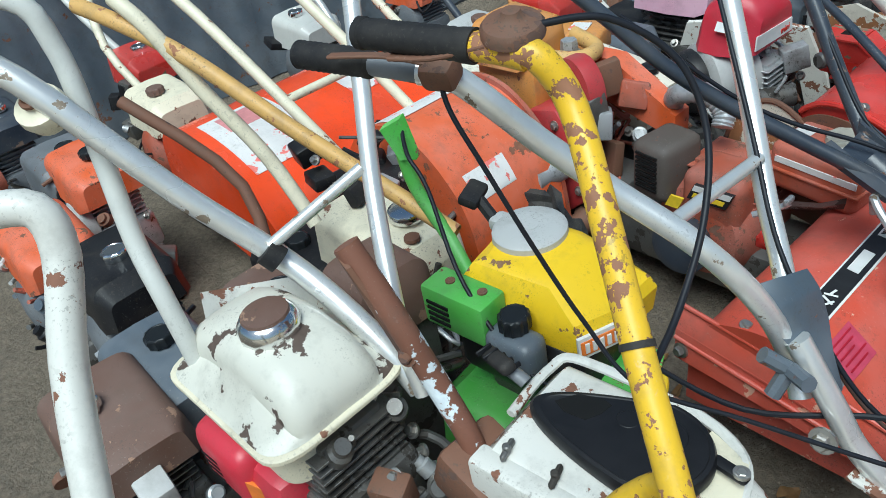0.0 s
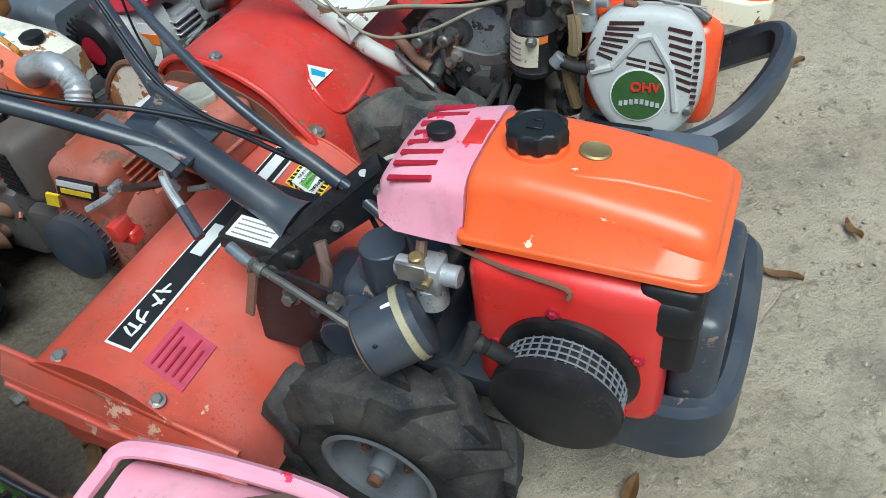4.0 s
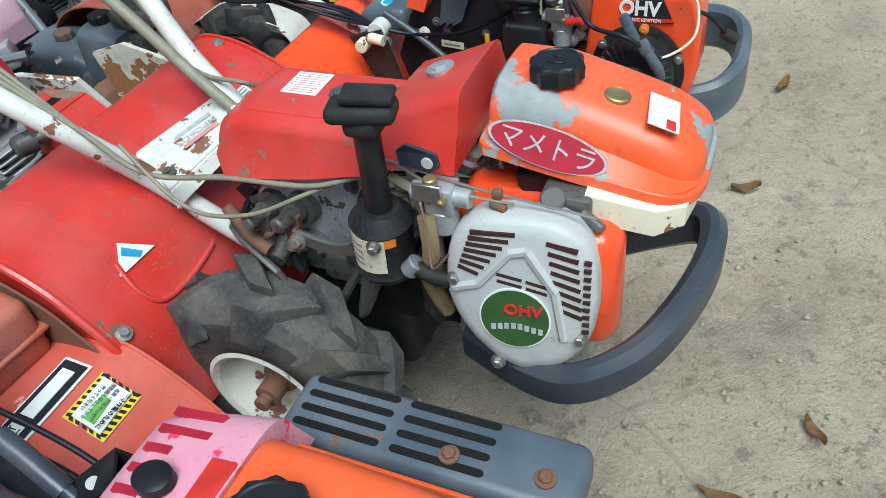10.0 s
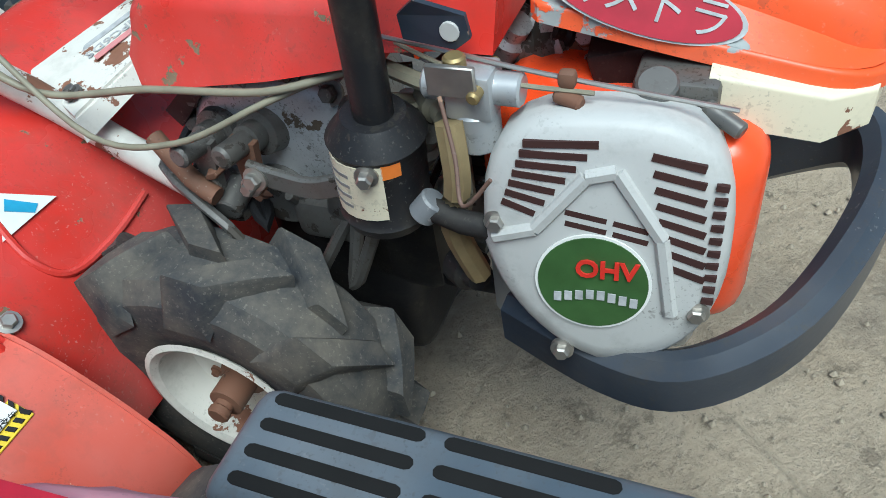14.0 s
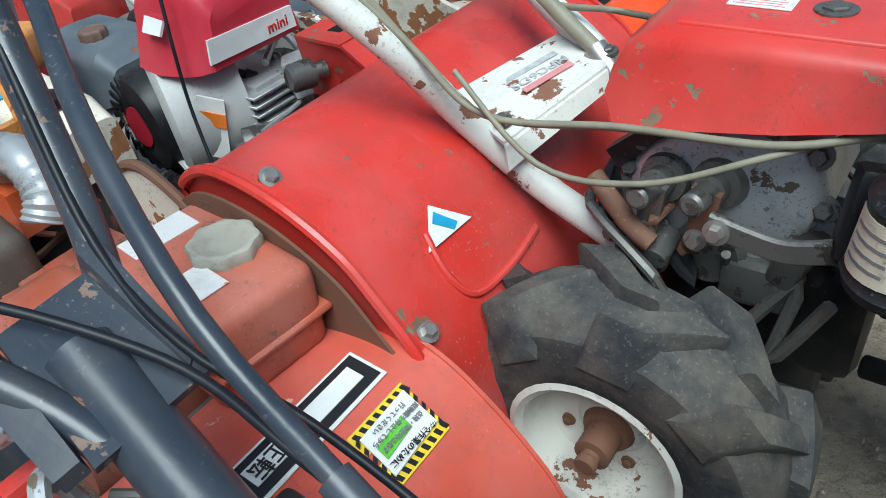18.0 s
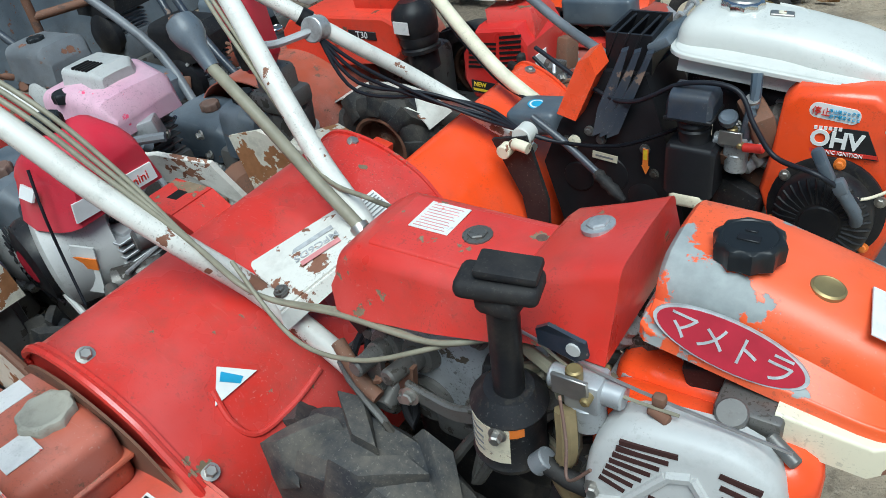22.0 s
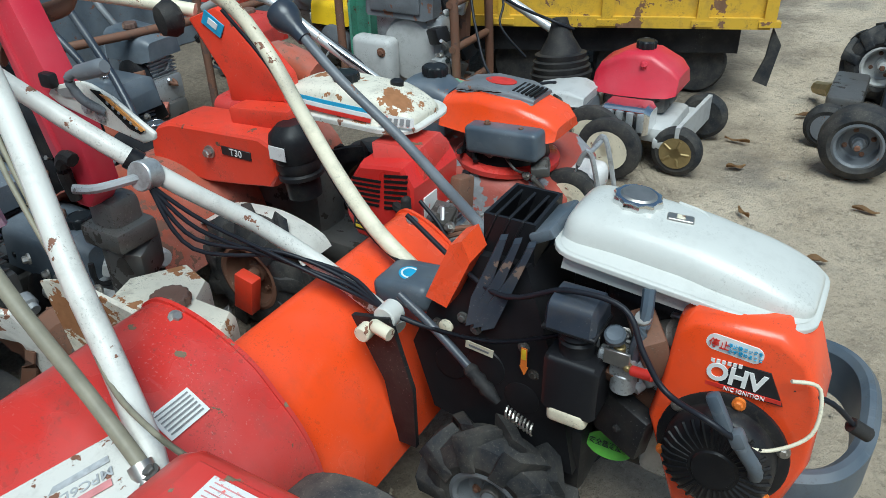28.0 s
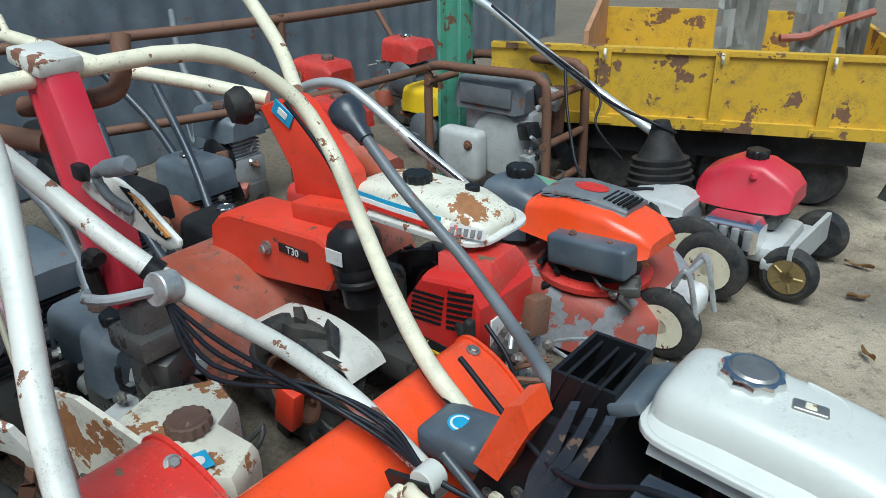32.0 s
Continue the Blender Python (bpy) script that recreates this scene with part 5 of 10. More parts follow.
    G().sweep([Vector((p.x, 1.944, p.z + 0.003)) for p in line], [(-0.005, -0.005), (0.0, -0.007), (0.005, -0.005), (0.007, 0.0), (0.005, 0.005), (0.0, 0.007), (-0.005, 0.005), (-0.007, 0.0)]).fin("end_rim", M_REDCHIP, hood)
    G().slab([Vector((p.x, 1.928, p.z - 0.018)) for p in line], (0, 0.004, 0)).fin("rusty_flange", M_RUST, hood, "rust-brown side flange")
    zr = lambda a: float(np.interp(a, [p.x for p in line], [p.z for p in line]))
    for a in (-0.515, -0.324):
        bolt(hood, (a, 1.972, zr(a) + 0.002), (0.6, 0, 0.8), 0.009, 0.009)
        bolt(hood, (a - 0.02, 2.605, zr(a) + 0.002), (0.6, 0, 0.8), 0.009, 0.009)
    tr3 = [(-0.388, 2.077), (-0.360, 2.119), (-0.362, 2.037)]
    tr = G().slab([Vector((a, b, zr(a) + 0.0035)) for a, b in tr3], (0.0012, 0, 0.001)).fin("triangle_label", M_LABEL, hood, "white triangle label with blue print")
    G().slab([Vector((a, b, zr(a) + 0.0052)) for a, b in ((-0.381, 2.076), (-0.364, 2.097), (-0.361, 2.086), (-0.375, 2.065))], (0.001, 0, 0.0008)).fin("blue_print", M_LBLUE, tr)
    datum((-0.045, -0.028, 0.012))
    G().slab([(-0.768, 1.956, 0.395), (-0.75, 1.956, 0.452), (-0.705, 1.956, 0.500), (-0.668, 1.956, 0.518), (-0.633, 1.956, 0.514), (-0.585, 1.956, 0.485), (-0.565, 1.956, 0.43), (-0.60, 1.956, 0.36)], (0, 0.004, 0)).fin("torn_flange", M_WHITERUST, hood, "rust-edged white side flange")
    G().tube([(-0.768, 1.958, 0.395), (-0.75, 1.958, 0.452), (-0.705, 1.958, 0.500), (-0.668, 1.958, 0.518), (-0.633, 1.958, 0.514), (-0.585, 1.958, 0.485), (-0.54, 1.958, 0.44)], 0.007, 8, 4).fin("flange_rim", M_RUST, hood)
    # red bracket bolted to the rear of the hood
    datum((0.0, 0.01, 0.055))
    rb = G().slab([(-0.765, 2.262, 0.493), (-0.665, 2.252, 0.496), (-0.665, 2.346, 0.496), (-0.765, 2.348, 0.493)], (0, 0, 0.005)).fin("hitch_bracket", M_REDCHIP, m, "chipped red steel hitch bracket")
    for b in (2.262, 2.342):
        G().slab([(-0.765, b, 0.493), (-0.665, b - 0.006, 0.496), (-0.612, b, 0.448), (-0.64, b + 0.004, 0.393), (-0.755, b + 0.005, 0.403)], (0, 0.006, 0)).fin("cheek", M_REDCHIP, rb)
    G().slab([(-0.665, 2.252, 0.496), (-0.612, 2.262, 0.448), (-0.612, 2.35, 0.448), (-0.665, 2.346, 0.496)], (0.003, 0, 0.004)).fin("sloping_face", M_REDCHIP, rb)
    G().slab([(-0.72, 2.25, 0.394), (-0.60, 2.24, 0.404), (-0.60, 2.38, 0.404), (-0.72, 2.38, 0.394)], (0, 0, 0.006)).fin("foot_plate", M_REDCHIP, rb)
    G().box(-0.725, -0.695, 2.29, 2.32, 0.497, 0.500, 0.001, 1).fin("slot", M_DARK, rb)
    G().lathe((-0.715, 2.262, 0.453), (-0.735, 2.205, 0.456), [(0, 0.014), (0.02, 0.012), (0.022, 0.022), (0.055, 0.021), (0.06, 0.016)], 16).fin("locking_knob", M_GEAR, rb)
    bolt(rb, (-0.655, 2.365, 0.404), (0, 0, 1), 0.012, 0.016, M_GEAR)
    bolt(rb, (-0.655, 2.262, 0.423), (0, -1, 0.3), 0.010, 0.012, M_GEAR)
    datum()
    wl = G().slab([Vector((a, b, zr(a) + 0.003)) for a, b in ((-0.430, 2.445), (-0.430, 2.518), (-0.392, 2.520), (-0.392, 2.447))], (0.0012, 0, 0.001)).fin("caution_label", M_LABEL, hood, "white caution label with printed lines")
    for q in range(6):
        a = -0.425 + 0.0055 * q
        G().slab([Vector((a, 2.452, zr(a) + 0.0045)), Vector((a, 2.513, zr(a) + 0.0045)), Vector((a + 0.002, 2.513, zr(a + 0.002) + 0.0045)), Vector((a + 0.002, 2.452, zr(a + 0.002) + 0.0045))], (0.0008, 0, 0.0008)).fin("print_line", M_LGREY, wl)
    bul = smooth_path([(-0.375, 2.05, zr(-0.375) + 0.001), (-0.34, 2.04, zr(-0.34) + 0.001), (-0.318, 2.06, zr(-0.318) + 0.002), (-0.315, 2.13, zr(-0.315) + 0.002), (-0.32, 2.2, zr(-0.32) + 0.001)], 5)
    G().tube(bul, 0.005, 8, 1).fin("pressed_bead", M_RED, hood)
    datum((-0.015, 0.0, 0.006))
    pl4 = [Vector(q) for q in ((-0.455, 2.245, 0.512), (-0.355, 2.42, 0.560), (-0.270, 2.32, 0.552), (-0.335, 2.185, 0.502))]
    plate = G().slab(pl4, (0, 0, 0.004)).slab([pl4[3], pl4[2], pl4[2] + Vector((0.006, -0.006, -0.020)), pl4[3] + Vector((0.008, -0.008, -0.026))], (0.004, -0.003, 0)).fin("name_plate", M_WHITECHIP, m, "chipped white metal plate with model number")
    mid, ub, ua = Vector((-0.352, 2.295, 0.5375)), Vector((0.09, 0.15, 0.047)).normalized(), Vector((-0.10, 0.06, -0.004)).normalized()
    nb = ub.cross(ua).normalized()
    letters("model_number", "MPC6DS", 0.022, mid + nb * 0.0032 + ub * 0.006 + ua * 0.002, -ub, -ua, M_FADED, plate, depth=0.0003, bold=0.01)
    G().slab([mid + ub * x + ua * y + nb * 0.003 for x, y in ((-0.034, 0.018), (0.044, 0.018), (0.044, 0.030), (-0.034, 0.030))], nb * 0.0006).fin("grey_bar", M_FADED, plate)
    G().slab([mid + ub * x + ua * y + nb * 0.003 for x, y in ((-0.028, -0.024), (0.042, -0.024), (0.042, -0.012), (-0.028, -0.012))], nb * 0.001).fin("pale_red_bar", M_INK, plate)
    for x, y in ((-0.075, -0.045), (0.085, -0.035)):
        bolt(plate, mid + ub * x + ua * y, nb, 0.008, 0.008, M_GEAR)
    # handlebars
    datum()
    G().tube([(-0.19, 2.19, 0.41), (-0.213, 2.196, 0.415), (-0.322, 2.213, 0.448), (-0.414, 2.197, 0.527), (-0.467, 2.143, 0.630), (-0.561, 2.105, 0.727), (-0.664, 2.072, 0.836), (-0.80, 2.04, 0.93), (-0.95, 2.02, 0.99)], 0.0185, 12).fin("handlebar", M_WHITECHIP, m, "white handlebar with rust patches")
    G().tube([(-0.30, 2.35, 0.53), (-0.329, 2.375, 0.557), (-0.450, 2.434, 0.605), (-0.549, 2.472, 0.709), (-0.683, 2.536, 0.823), (-0.817, 2.591, 0.937), (-0.904, 2.593, 0.976), (-1.0, 2.55, 0.99), (-1.12, 2.46, 1.0)], 0.0185, 12).fin("handlebar", M_WHITECHIP, m, "white handlebar with rust patches")
    lv = G().tube([(-0.27, 2.335, 0.53), (-0.285, 2.345, 0.547), (-0.395, 2.364, 0.621), (-0.494, 2.368, 0.720), (-0.606, 2.392, 0.784)], 0.0105, 10).fin("gear_lever", M_CABLEG, m)
    G().lathe((-0.598, 2.391, 0.778), (-0.672, 2.408, 0.855), [(0, 0.013), (0.04, 0.016), (0.058, 0.026), (0.076, 0.029), (0.094, 0.025), (0.104, 0.009)], 18).fin("lever_knob", M_GREYBLUE, lv)
    G().tube([(-0.27, 2.335, 0.53), (-0.315, 2.35, 0.568)], 0.016, 10, 1).fin("lever_sleeve", M_STEEL, lv)
    for k in range(3):
        cable(m, [(-0.93, 2.03 + 0.01 * k, 1.01), (-0.66, 2.085 + 0.012 * k, 0.862), (-0.55, 2.12 + 0.01 * k, 0.745), (-0.44, 2.15, 0.63), (-0.36, 2.165, 0.555), (-0.2, 2.165 + 0.01 * k, 0.575 - 0.006 * k), (-0.05, 2.158, 0.592), (0.03, 2.185, 0.605), (0.08, 2.21, 0.60)], 0.004, M_CABLEG)
        cable(m, [(-1.05, 2.50, 1.015), (-0.90, 2.585, 0.955 - 0.01 * k), (-0.68, 2.525 - 0.012 * k, 0.80), (-0.55, 2.465, 0.685 - 0.008 * k), (-0.43, 2.41, 0.60), (-0.30, 2.37, 0.61), (-0.22, 2.36, 0.61)], 0.004, M_CABLEG)
    cable(m, [(-0.40, 2.17, 0.60), (-0.28, 2.14, 0.525), (-0.16, 2.135, 0.535), (-0.05, 2.155, 0.582), (0.02, 2.20, 0.60)], 0.0035, M_CABLEG)
    farm_wheel(m, -0.165, 2.035, 2.165, 0.212, 0.212, 0.100, M_WHITECHIP, ang0=0.1, hub_mat=M_RUST)
    farm_wheel(m, -0.165, 2.485, 2.36, 0.195, 0.195, 0.118, M_WHITECHIP)
    G().cyl((-0.165, 2.1, 0.212), (-0.165, 2.44, 0.212), 0.02).fin("axle", M_GEAR, m)
    return m


# ---- the tiller with the white tank ----
KUB_PROF = [(-0.522, 0.18), (-0.520, 0.32), (-0.510, 0.398), (-0.485, 0.424), (-0.45, 0.420), (-0.40, 0.395), (-0.35, 0.35), (-0.31, 0.29), (-0.275, 0.21), (-0.265, 0.13)]


def white_tank_tiller():
    k = thing("power_tiller", 0.0, 2.94, "orange and black walking tiller with a clean white fuel tank", "tiller", "row of tillers")
    bc = 2.945
    datum((-0.020, 0.052, -0.004), (1.04, 1, 1), (0.0, 2.945, 0.655), pitch=5)
    tank = G().shell(-0.008, 0.348, 0.098, bc + 0.004, [(0, 0.664), (0.35, 0.660)], [(0, 0.712), (0.08, 0.718), (0.18, 0.717), (0.26, 0.706), (0.35, 0.682)], 0.045, 0.10, 0.045, 0.80, 26, 0.35).fin("fuel_tank", M_WHITE, k, "clean white steel fuel tank")
    G().shell(-0.014, 0.356, 0.105, bc + 0.004, [(0, 0.655), (0.35, 0.651)], [(0, 0.6635), (0.35, 0.6595)], 0.05, 0.10, 0.003, 1.0, 26, 0.4).fin("tank_seam", M_WHITE, tank)
    G().tube([(0.168, bc - 0.028, 0.7135), (0.180, bc - 0.01, 0.7145), (0.183, bc + 0.02, 0.7145), (0.168, bc + 0.045, 0.7145), (0.13, bc + 0.052, 0.715)], 0.0035, 8, 5).fin("pressed_crease", M_WHITE, tank)
    G().hood([(0.01, 0.085, 0.625, 0.656, 0.006), (0.28, 0.08, 0.62, 0.656, 0.006)], bc).fin("tank_underside", M_WHITE, tank)
    cap = fuel_cap(tank, (0.078, bc + 0.012, 0.712), 0.036, 0.02, M_CHROME, 10, "scalloped chrome fuel cap")
    G().lathe((0.078, bc + 0.012, 0.731), (0.078, bc + 0.012, 0.74), [(0, 0.027), (0.003, 0.024), (0.004, 0.0)], 24).fin("cap_disc", M_STEEL, cap)
    G().lathe((0.145, bc, 0.712), (0.145, bc, 0.722), [(0, 0.026), (0.004, 0.026), (0.0055, 0.022), (0.004, 0.02), (0.004, 0)], 24).fin("gauge_seat", M_WHITE, tank)
    G().box(0.126, 0.164, bc - 0.010, bc + 0.010, 0.716, 0.7225, 0.0045, 3, (0, 0, 12)).fin("fuel_gauge", M_STEEL, tank)
    G().box(0.139, 0.151, bc - 0.006, bc + 0.006, 0.7215, 0.7235, 0.001, 1, (0, 0, 12)).fin("gauge_window", M_CREAM, tank)
    datum((-0.03, 0.066, -0.018))
    # belt cover with a tray on top
    tray = G()
    o4 = [(-0.125, 2.865), (-0.125, 2.985), (-0.04, 2.985), (-0.035, 2.865)]
    tray.ring_loft([[Vector((a, b, z)) for a, b in o4] for z in (0.60, 0.688)], True, False)
    i4 = [(-0.119, 2.871), (-0.119, 2.979), (-0.046, 2.979), (-0.041, 2.871)]
    tray.ring_loft([[Vector((a, b, z)) for a, b in i4] for z in (0.688, 0.62)], True, False)
    tray.ring_loft([[Vector((a, b, 0.688)) for a, b in o4], [Vector((a, b, 0.688)) for a, b in i4]], True, False)
    tray.slab([(-0.12, 2.87, 0.62), (-0.045, 2.87, 0.62), (-0.045, 2.98, 0.62), (-0.12, 2.98, 0.62)], (0, 0, 0.002))
    tb = tray.fin("tool_tray", M_PLASTIC, k, "open black plastic tool tray")
    datum((-0.04, 0.055, -0.01))
    cov = G().ring_loft([[Vector(p) for p in ring] for ring in (
        ((-0.13, 2.86, 0.61), (-0.03, 2.86, 0.61), (-0.02, 2.99, 0.61), (-0.13, 2.99, 0.61)),
        ((-0.20, 2.845, 0.50), (0.01, 2.84, 0.52), (0.02, 2.99, 0.52), (-0.20, 2.99, 0.50)),
        ((-0.24, 2.84, 0.40), (0.05, 2.835, 0.40), (0.05, 2.99, 0.40), (-0.24, 2.99, 0.40)),
        ((-0.20, 2.84, 0.26), (0.08, 2.84, 0.22), (0.08, 2.99, 0.22), (-0.20, 2.99, 0.26)))]).fin("belt_cover", M_PLASTIC, k, "black moulded belt cover")
    for j in range(3):
        d = 0.024 * j
        G().slab([(-0.075 + d, 2.858, 0.66), (-0.062 + d, 2.858, 0.665), (-0.10 + d * 0.6, 2.838, 0.505), (-0.125 + d * 0.6, 2.838, 0.49), (-0.115 + d * 0.7, 2.84, 0.55), (-0.085 + d, 2.85, 0.63)], (0.005, -0.018, 0)).fin("rib", M_BLUEBLK, cov)
        G().box(-0.105 + d, -0.10 + d, 2.873, 2.975, 0.63, 0.684, 0.001, 1, (0, 20, 0)).fin("tray_rib", M_PLASTIC, tb)
    G().box(-0.035, 0.01, 2.87, 2.985, 0.655, 0.675, 0.006, 2, (0, -30, 0)).fin("tray_lid", M_GREYBLUE, tb)
    for a, z in ((-0.135, 0.49), (-0.11, 0.475), (0.0, 0.42), (-0.02, 0.47), (-0.185, 0.46)):
        bolt(cov, (a, 2.838, z), (0, -1, 0), 0.007, 0.006, M_GEAR)
    for a, z, r in ((-0.16, 0.38, 0.035), (-0.09, 0.40, 0.04), (-0.02, 0.36, 0.035)):
        G().lathe((a, 2.842, z), (a, 2.83, z), [(0, r), (0.006, r * 0.92), (0.008, r * 0.7)], 22).fin("boss", M_PLASTIC, cov)
    datum((-0.05, 0.050, 0))
    G().lathe((-0.155, 2.84, 0.455), (-0.155, 2.82, 0.455), [(0, 0.013), (0.006, 0.013), (0.008, 0.009)], 18).fin("plug", M_CREAM, cov)
    G().box(-0.115, -0.062, 2.8335, 2.8352, 0.425, 0.441, 0.0003, 1, (0, 5, 0)).fin("oil_label", M_CREAM, cov, "small cream label with printed lines")
    G().box(-0.108, -0.07, 2.8325, 2.8337, 0.431, 0.435, 0.0002, 1, (0, 5, 0)).fin("print_line", M_LGREY, cov)
    ar = G().box(-0.010, 0.001, 2.831, 2.833, 0.428, 0.468, 0.0003, 1).slab([(-0.012, 2.831, 0.43), (0.004, 2.831, 0.43), (-0.003, 2.831, 0.412)], (0, 0.002, 0)).fin("arrow_label", M_LORG, cov, "orange arrow sticker")
    G().box(-0.0085, -0.0005, 2.830, 2.8315, 0.445, 0.466, 0.0002, 1).fin("yellow_field", M_LYEL, ar)
    datum((-0.015, 0.035, 0.008))
    # orange flag and hinge box
    G().slab([(-0.215, 2.83, 0.515), (-0.175, 2.83, 0.505), (-0.135, 2.84, 0.60), (-0.150, 2.84, 0.635), (-0.172, 2.84, 0.622)], (0.004, 0.05, 0.008)).fin("orange_guard", M_ORANGE2, k, "orange bent guard plate")
    datum((-0.055, 0.05, -0.003))
    bx = G().box(-0.33, -0.21, 2.87, 2.97, 0.43, 0.485, 0.015, 3, (0, -6, 0)).fin("hinge_box", M_GREYBLUE, k, "grey-blue hinge box with round sticker")
    round_plate(G(), (-0.272, 2.915, 0.4845), (0.1, 0, 1), 0.021, 0.0012, 28).fin("round_sticker", M_LBLUE, bx)
    round_plate(G(), (-0.272, 2.915, 0.4848), (0.1, 0, 1), 0.017, 0.0013, 28).fin("sticker_field", M_LABEL, bx)
    round_plate(G(), (-0.272, 2.915, 0.4852), (0.1, 0, 1), 0.013, 0.0014, 28).fin("sticker_centre", M_LBLUE, bx)
    datum((-0.02, -0.005, 0.02))
    G().cyl((-0.275, 2.87, 0.455), (-0.275, 2.835, 0.455), 0.022, 20).fin("white_collar", M_WHITE, k)
    G().tube([(-0.29, 2.83, 0.44), (-0.275, 2.815, 0.452), (-0.245, 2.81, 0.45)], 0.012, 10).cyl((-0.30, 2.825, 0.435), (-0.30, 2.80, 0.435), 0.015).fin("clamp_lever", M_CREAM, k)
    G().slab([(-0.345, 2.835, 0.44), (-0.26, 2.83, 0.465), (-0.22, 2.83, 0.32), (-0.22, 2.83, 0.18), (-0.26, 2.83, 0.18), (-0.28, 2.83, 0.32)], (0, 0.01, 0)).fin("arm_plate", M_BLACK, k)
    datum((0.004, 0.055, -0.014), (1.06, 1, 1.16), (0.25, 2.9, 0.60))
    # engine
    engine_block(k, 0.14, 0.32, 2.88, 3.05, 0.30, 0.60)
    out = ((0.158, 0.47), (0.170, 0.54), (0.178, 0.620), (0.198, 0.640), (0.305, 0.640), (0.342, 0.615), (0.37, 0.545), (0.373, 0.455), (0.345, 0.345), (0.21, 0.325))
    fb = lambda a: 2.812 + 0.08 * (a - 0.2)
    sh = G().ring_loft([[Vector((0.262 + (a - 0.262) * f, fb(a) + d, 0.485 + (z - 0.485) * f)) for a, z in out] for f, d in ((0.5, 0.0), (0.90, 0.0), (0.935, 0.001), (0.97, 0.006), (0.99, 0.014), (1.0, 0.024), (1.0, 0.10))])
    shr = sh.fin("fan_shroud", M_ORANGE2, k, "bright orange fan shroud", angle=48)
    def face(a, z, d=0.0):
        return Vector((a, fb(a) - d, z))
    def sticker(name, pts, d, mat, par, label=""):
        return G().slab([face(a, z, d) for a, z in pts], (0, 0.0025, 0)).fin(name, mat, par, label)
    lab = sticker("name_label", ((0.209, 0.590), (0.302, 0.586), (0.324, 0.543), (0.198, 0.548)), 0.0015, M_LBLK, shr, "black label with white letters and red stripe")
    letters("name_text", "OHV", 0.034, face(0.262, 0.5685, 0.0035), (1, 0.08, -0.04), (0, 0, 1), M_LABEL, lab, bold=0.035)
    sticker("red_stripe", ((0.225, 0.5535), (0.320, 0.551), (0.3225, 0.5455), (0.225, 0.548)), 0.0028, M_LRED, lab)
    letters("stripe_text", "NIC IGNITION", 0.0080, face(0.276, 0.5487, 0.0035), (1, 0.08, -0.03), (0, 0, 1), M_LABEL, lab)
    for q in range(6):
        sticker("maker_bar", ((0.229 + 0.0068 * q, 0.5885), (0.2335 + 0.0068 * q, 0.5885), (0.2335 + 0.0068 * q, 0.5835), (0.229 + 0.0068 * q, 0.5835)), 0.0028, M_LABEL, lab)
    oval = [(0.254 + 0.024 * (1 if math.cos(t) > 0 else -1) + 0.0115 * math.cos(t), 0.609 + 0.0115 * math.sin(t) - 0.003 * (1 if math.cos(t) > 0 else -1)) for t in [0.01 + 2 * math.pi * q / 20 for q in range(20)]]
    sl = sticker("stop_label", oval, 0.0015, M_LABEL, shr, "white oval label with red and blue Japanese text")
    letters("stop_text", "停止", 0.0135, face(0.2355, 0.6105, 0.0035), (1, 0.08, -0.07), (0, 0, 1), M_LRED, sl)
    letters("stop_text", "停止後コックを", 0.0062, face(0.267, 0.6115, 0.0035), (1, 0.08, -0.07), (0, 0, 1), M_LBLUE, sl)
    letters("stop_text", "必ず閉めること", 0.0062, face(0.268, 0.6035, 0.0035), (1, 0.08, -0.07), (0, 0, 1), M_LBLUE, sl)
    rcx, rcz = 0.264, 0.455
    rec = G().lathe((rcx, 2.815, rcz), (rcx, 2.76, rcz), [(0, 0.088), (0.006, 0.088), (0.009, 0.082)], 40).fin("recoil_ring", M_BLACK, k)
    r2 = G().lathe((rcx, 2.812, rcz), (rcx, 2.76, rcz), [(0, 0.074), (0.03, 0.073), (0.040, 0.066), (0.045, 0.056), (0.047, 0.030), (0.050, 0.028), (0.051, 0)], 40).fin("recoil_cover", M_BLACK, rec, "black recoil cover with radial slots")
    for j in range(32):
        t = 2 * math.pi * j / 32
        c, s_ = math.cos(t), math.sin(t)
        G().tube([(rcx + 0.034 * c, 2.766, rcz + 0.034 * s_), (rcx + 0.058 * c, 2.7675, rcz + 0.058 * s_), (rcx + 0.071 * c, 2.775, rcz + 0.071 * s_)], 0.0026, 5, 1).fin("radial_rib", M_BLACK, r2)
    for j in range(6):
        t = 0.4 + 1.047 * j
        bolt(rec, (rcx + 0.082 * math.cos(t), 2.807, rcz + 0.082 * math.sin(t)), (0, -1, 0), 0.006, 0.006, M_LORG if j % 2 else M_STEEL)
    G().box(0.250, 0.268, 2.735, 2.752, 0.535, 0.590, 0.006, 2, (0, -30, 0)).box(0.276, 0.296, 2.735, 2.755, 0.520, 0.545, 0.006, 2, (0, -30, 0)).tube([(0.29, 2.745, 0.525), (0.312, 2.755, 0.49), (0.315, 2.765, 0.47)], 0.010, 10, 2).fin("starter_handle", M_GREYBLUE, rec)
    datum((-0.015, 0.045, -0.01))
    datum((0, 0.05, 0))
    G().box(0.04, 0.20, 2.90, 3.03, 0.24, 0.585, 0.03, 3).box(-0.02, 0.16, 2.93, 3.03, 0.50, 0.62, 0.02, 2).fin("crankcase", M_BLACK, k, "oily black crankcase")
    junk(k, 0.09, 0.17, 2.83, 2.90, 0.36, 0.60, 8, 411, (M_GEAR, M_BLACK, M_ALU, M_RUST))
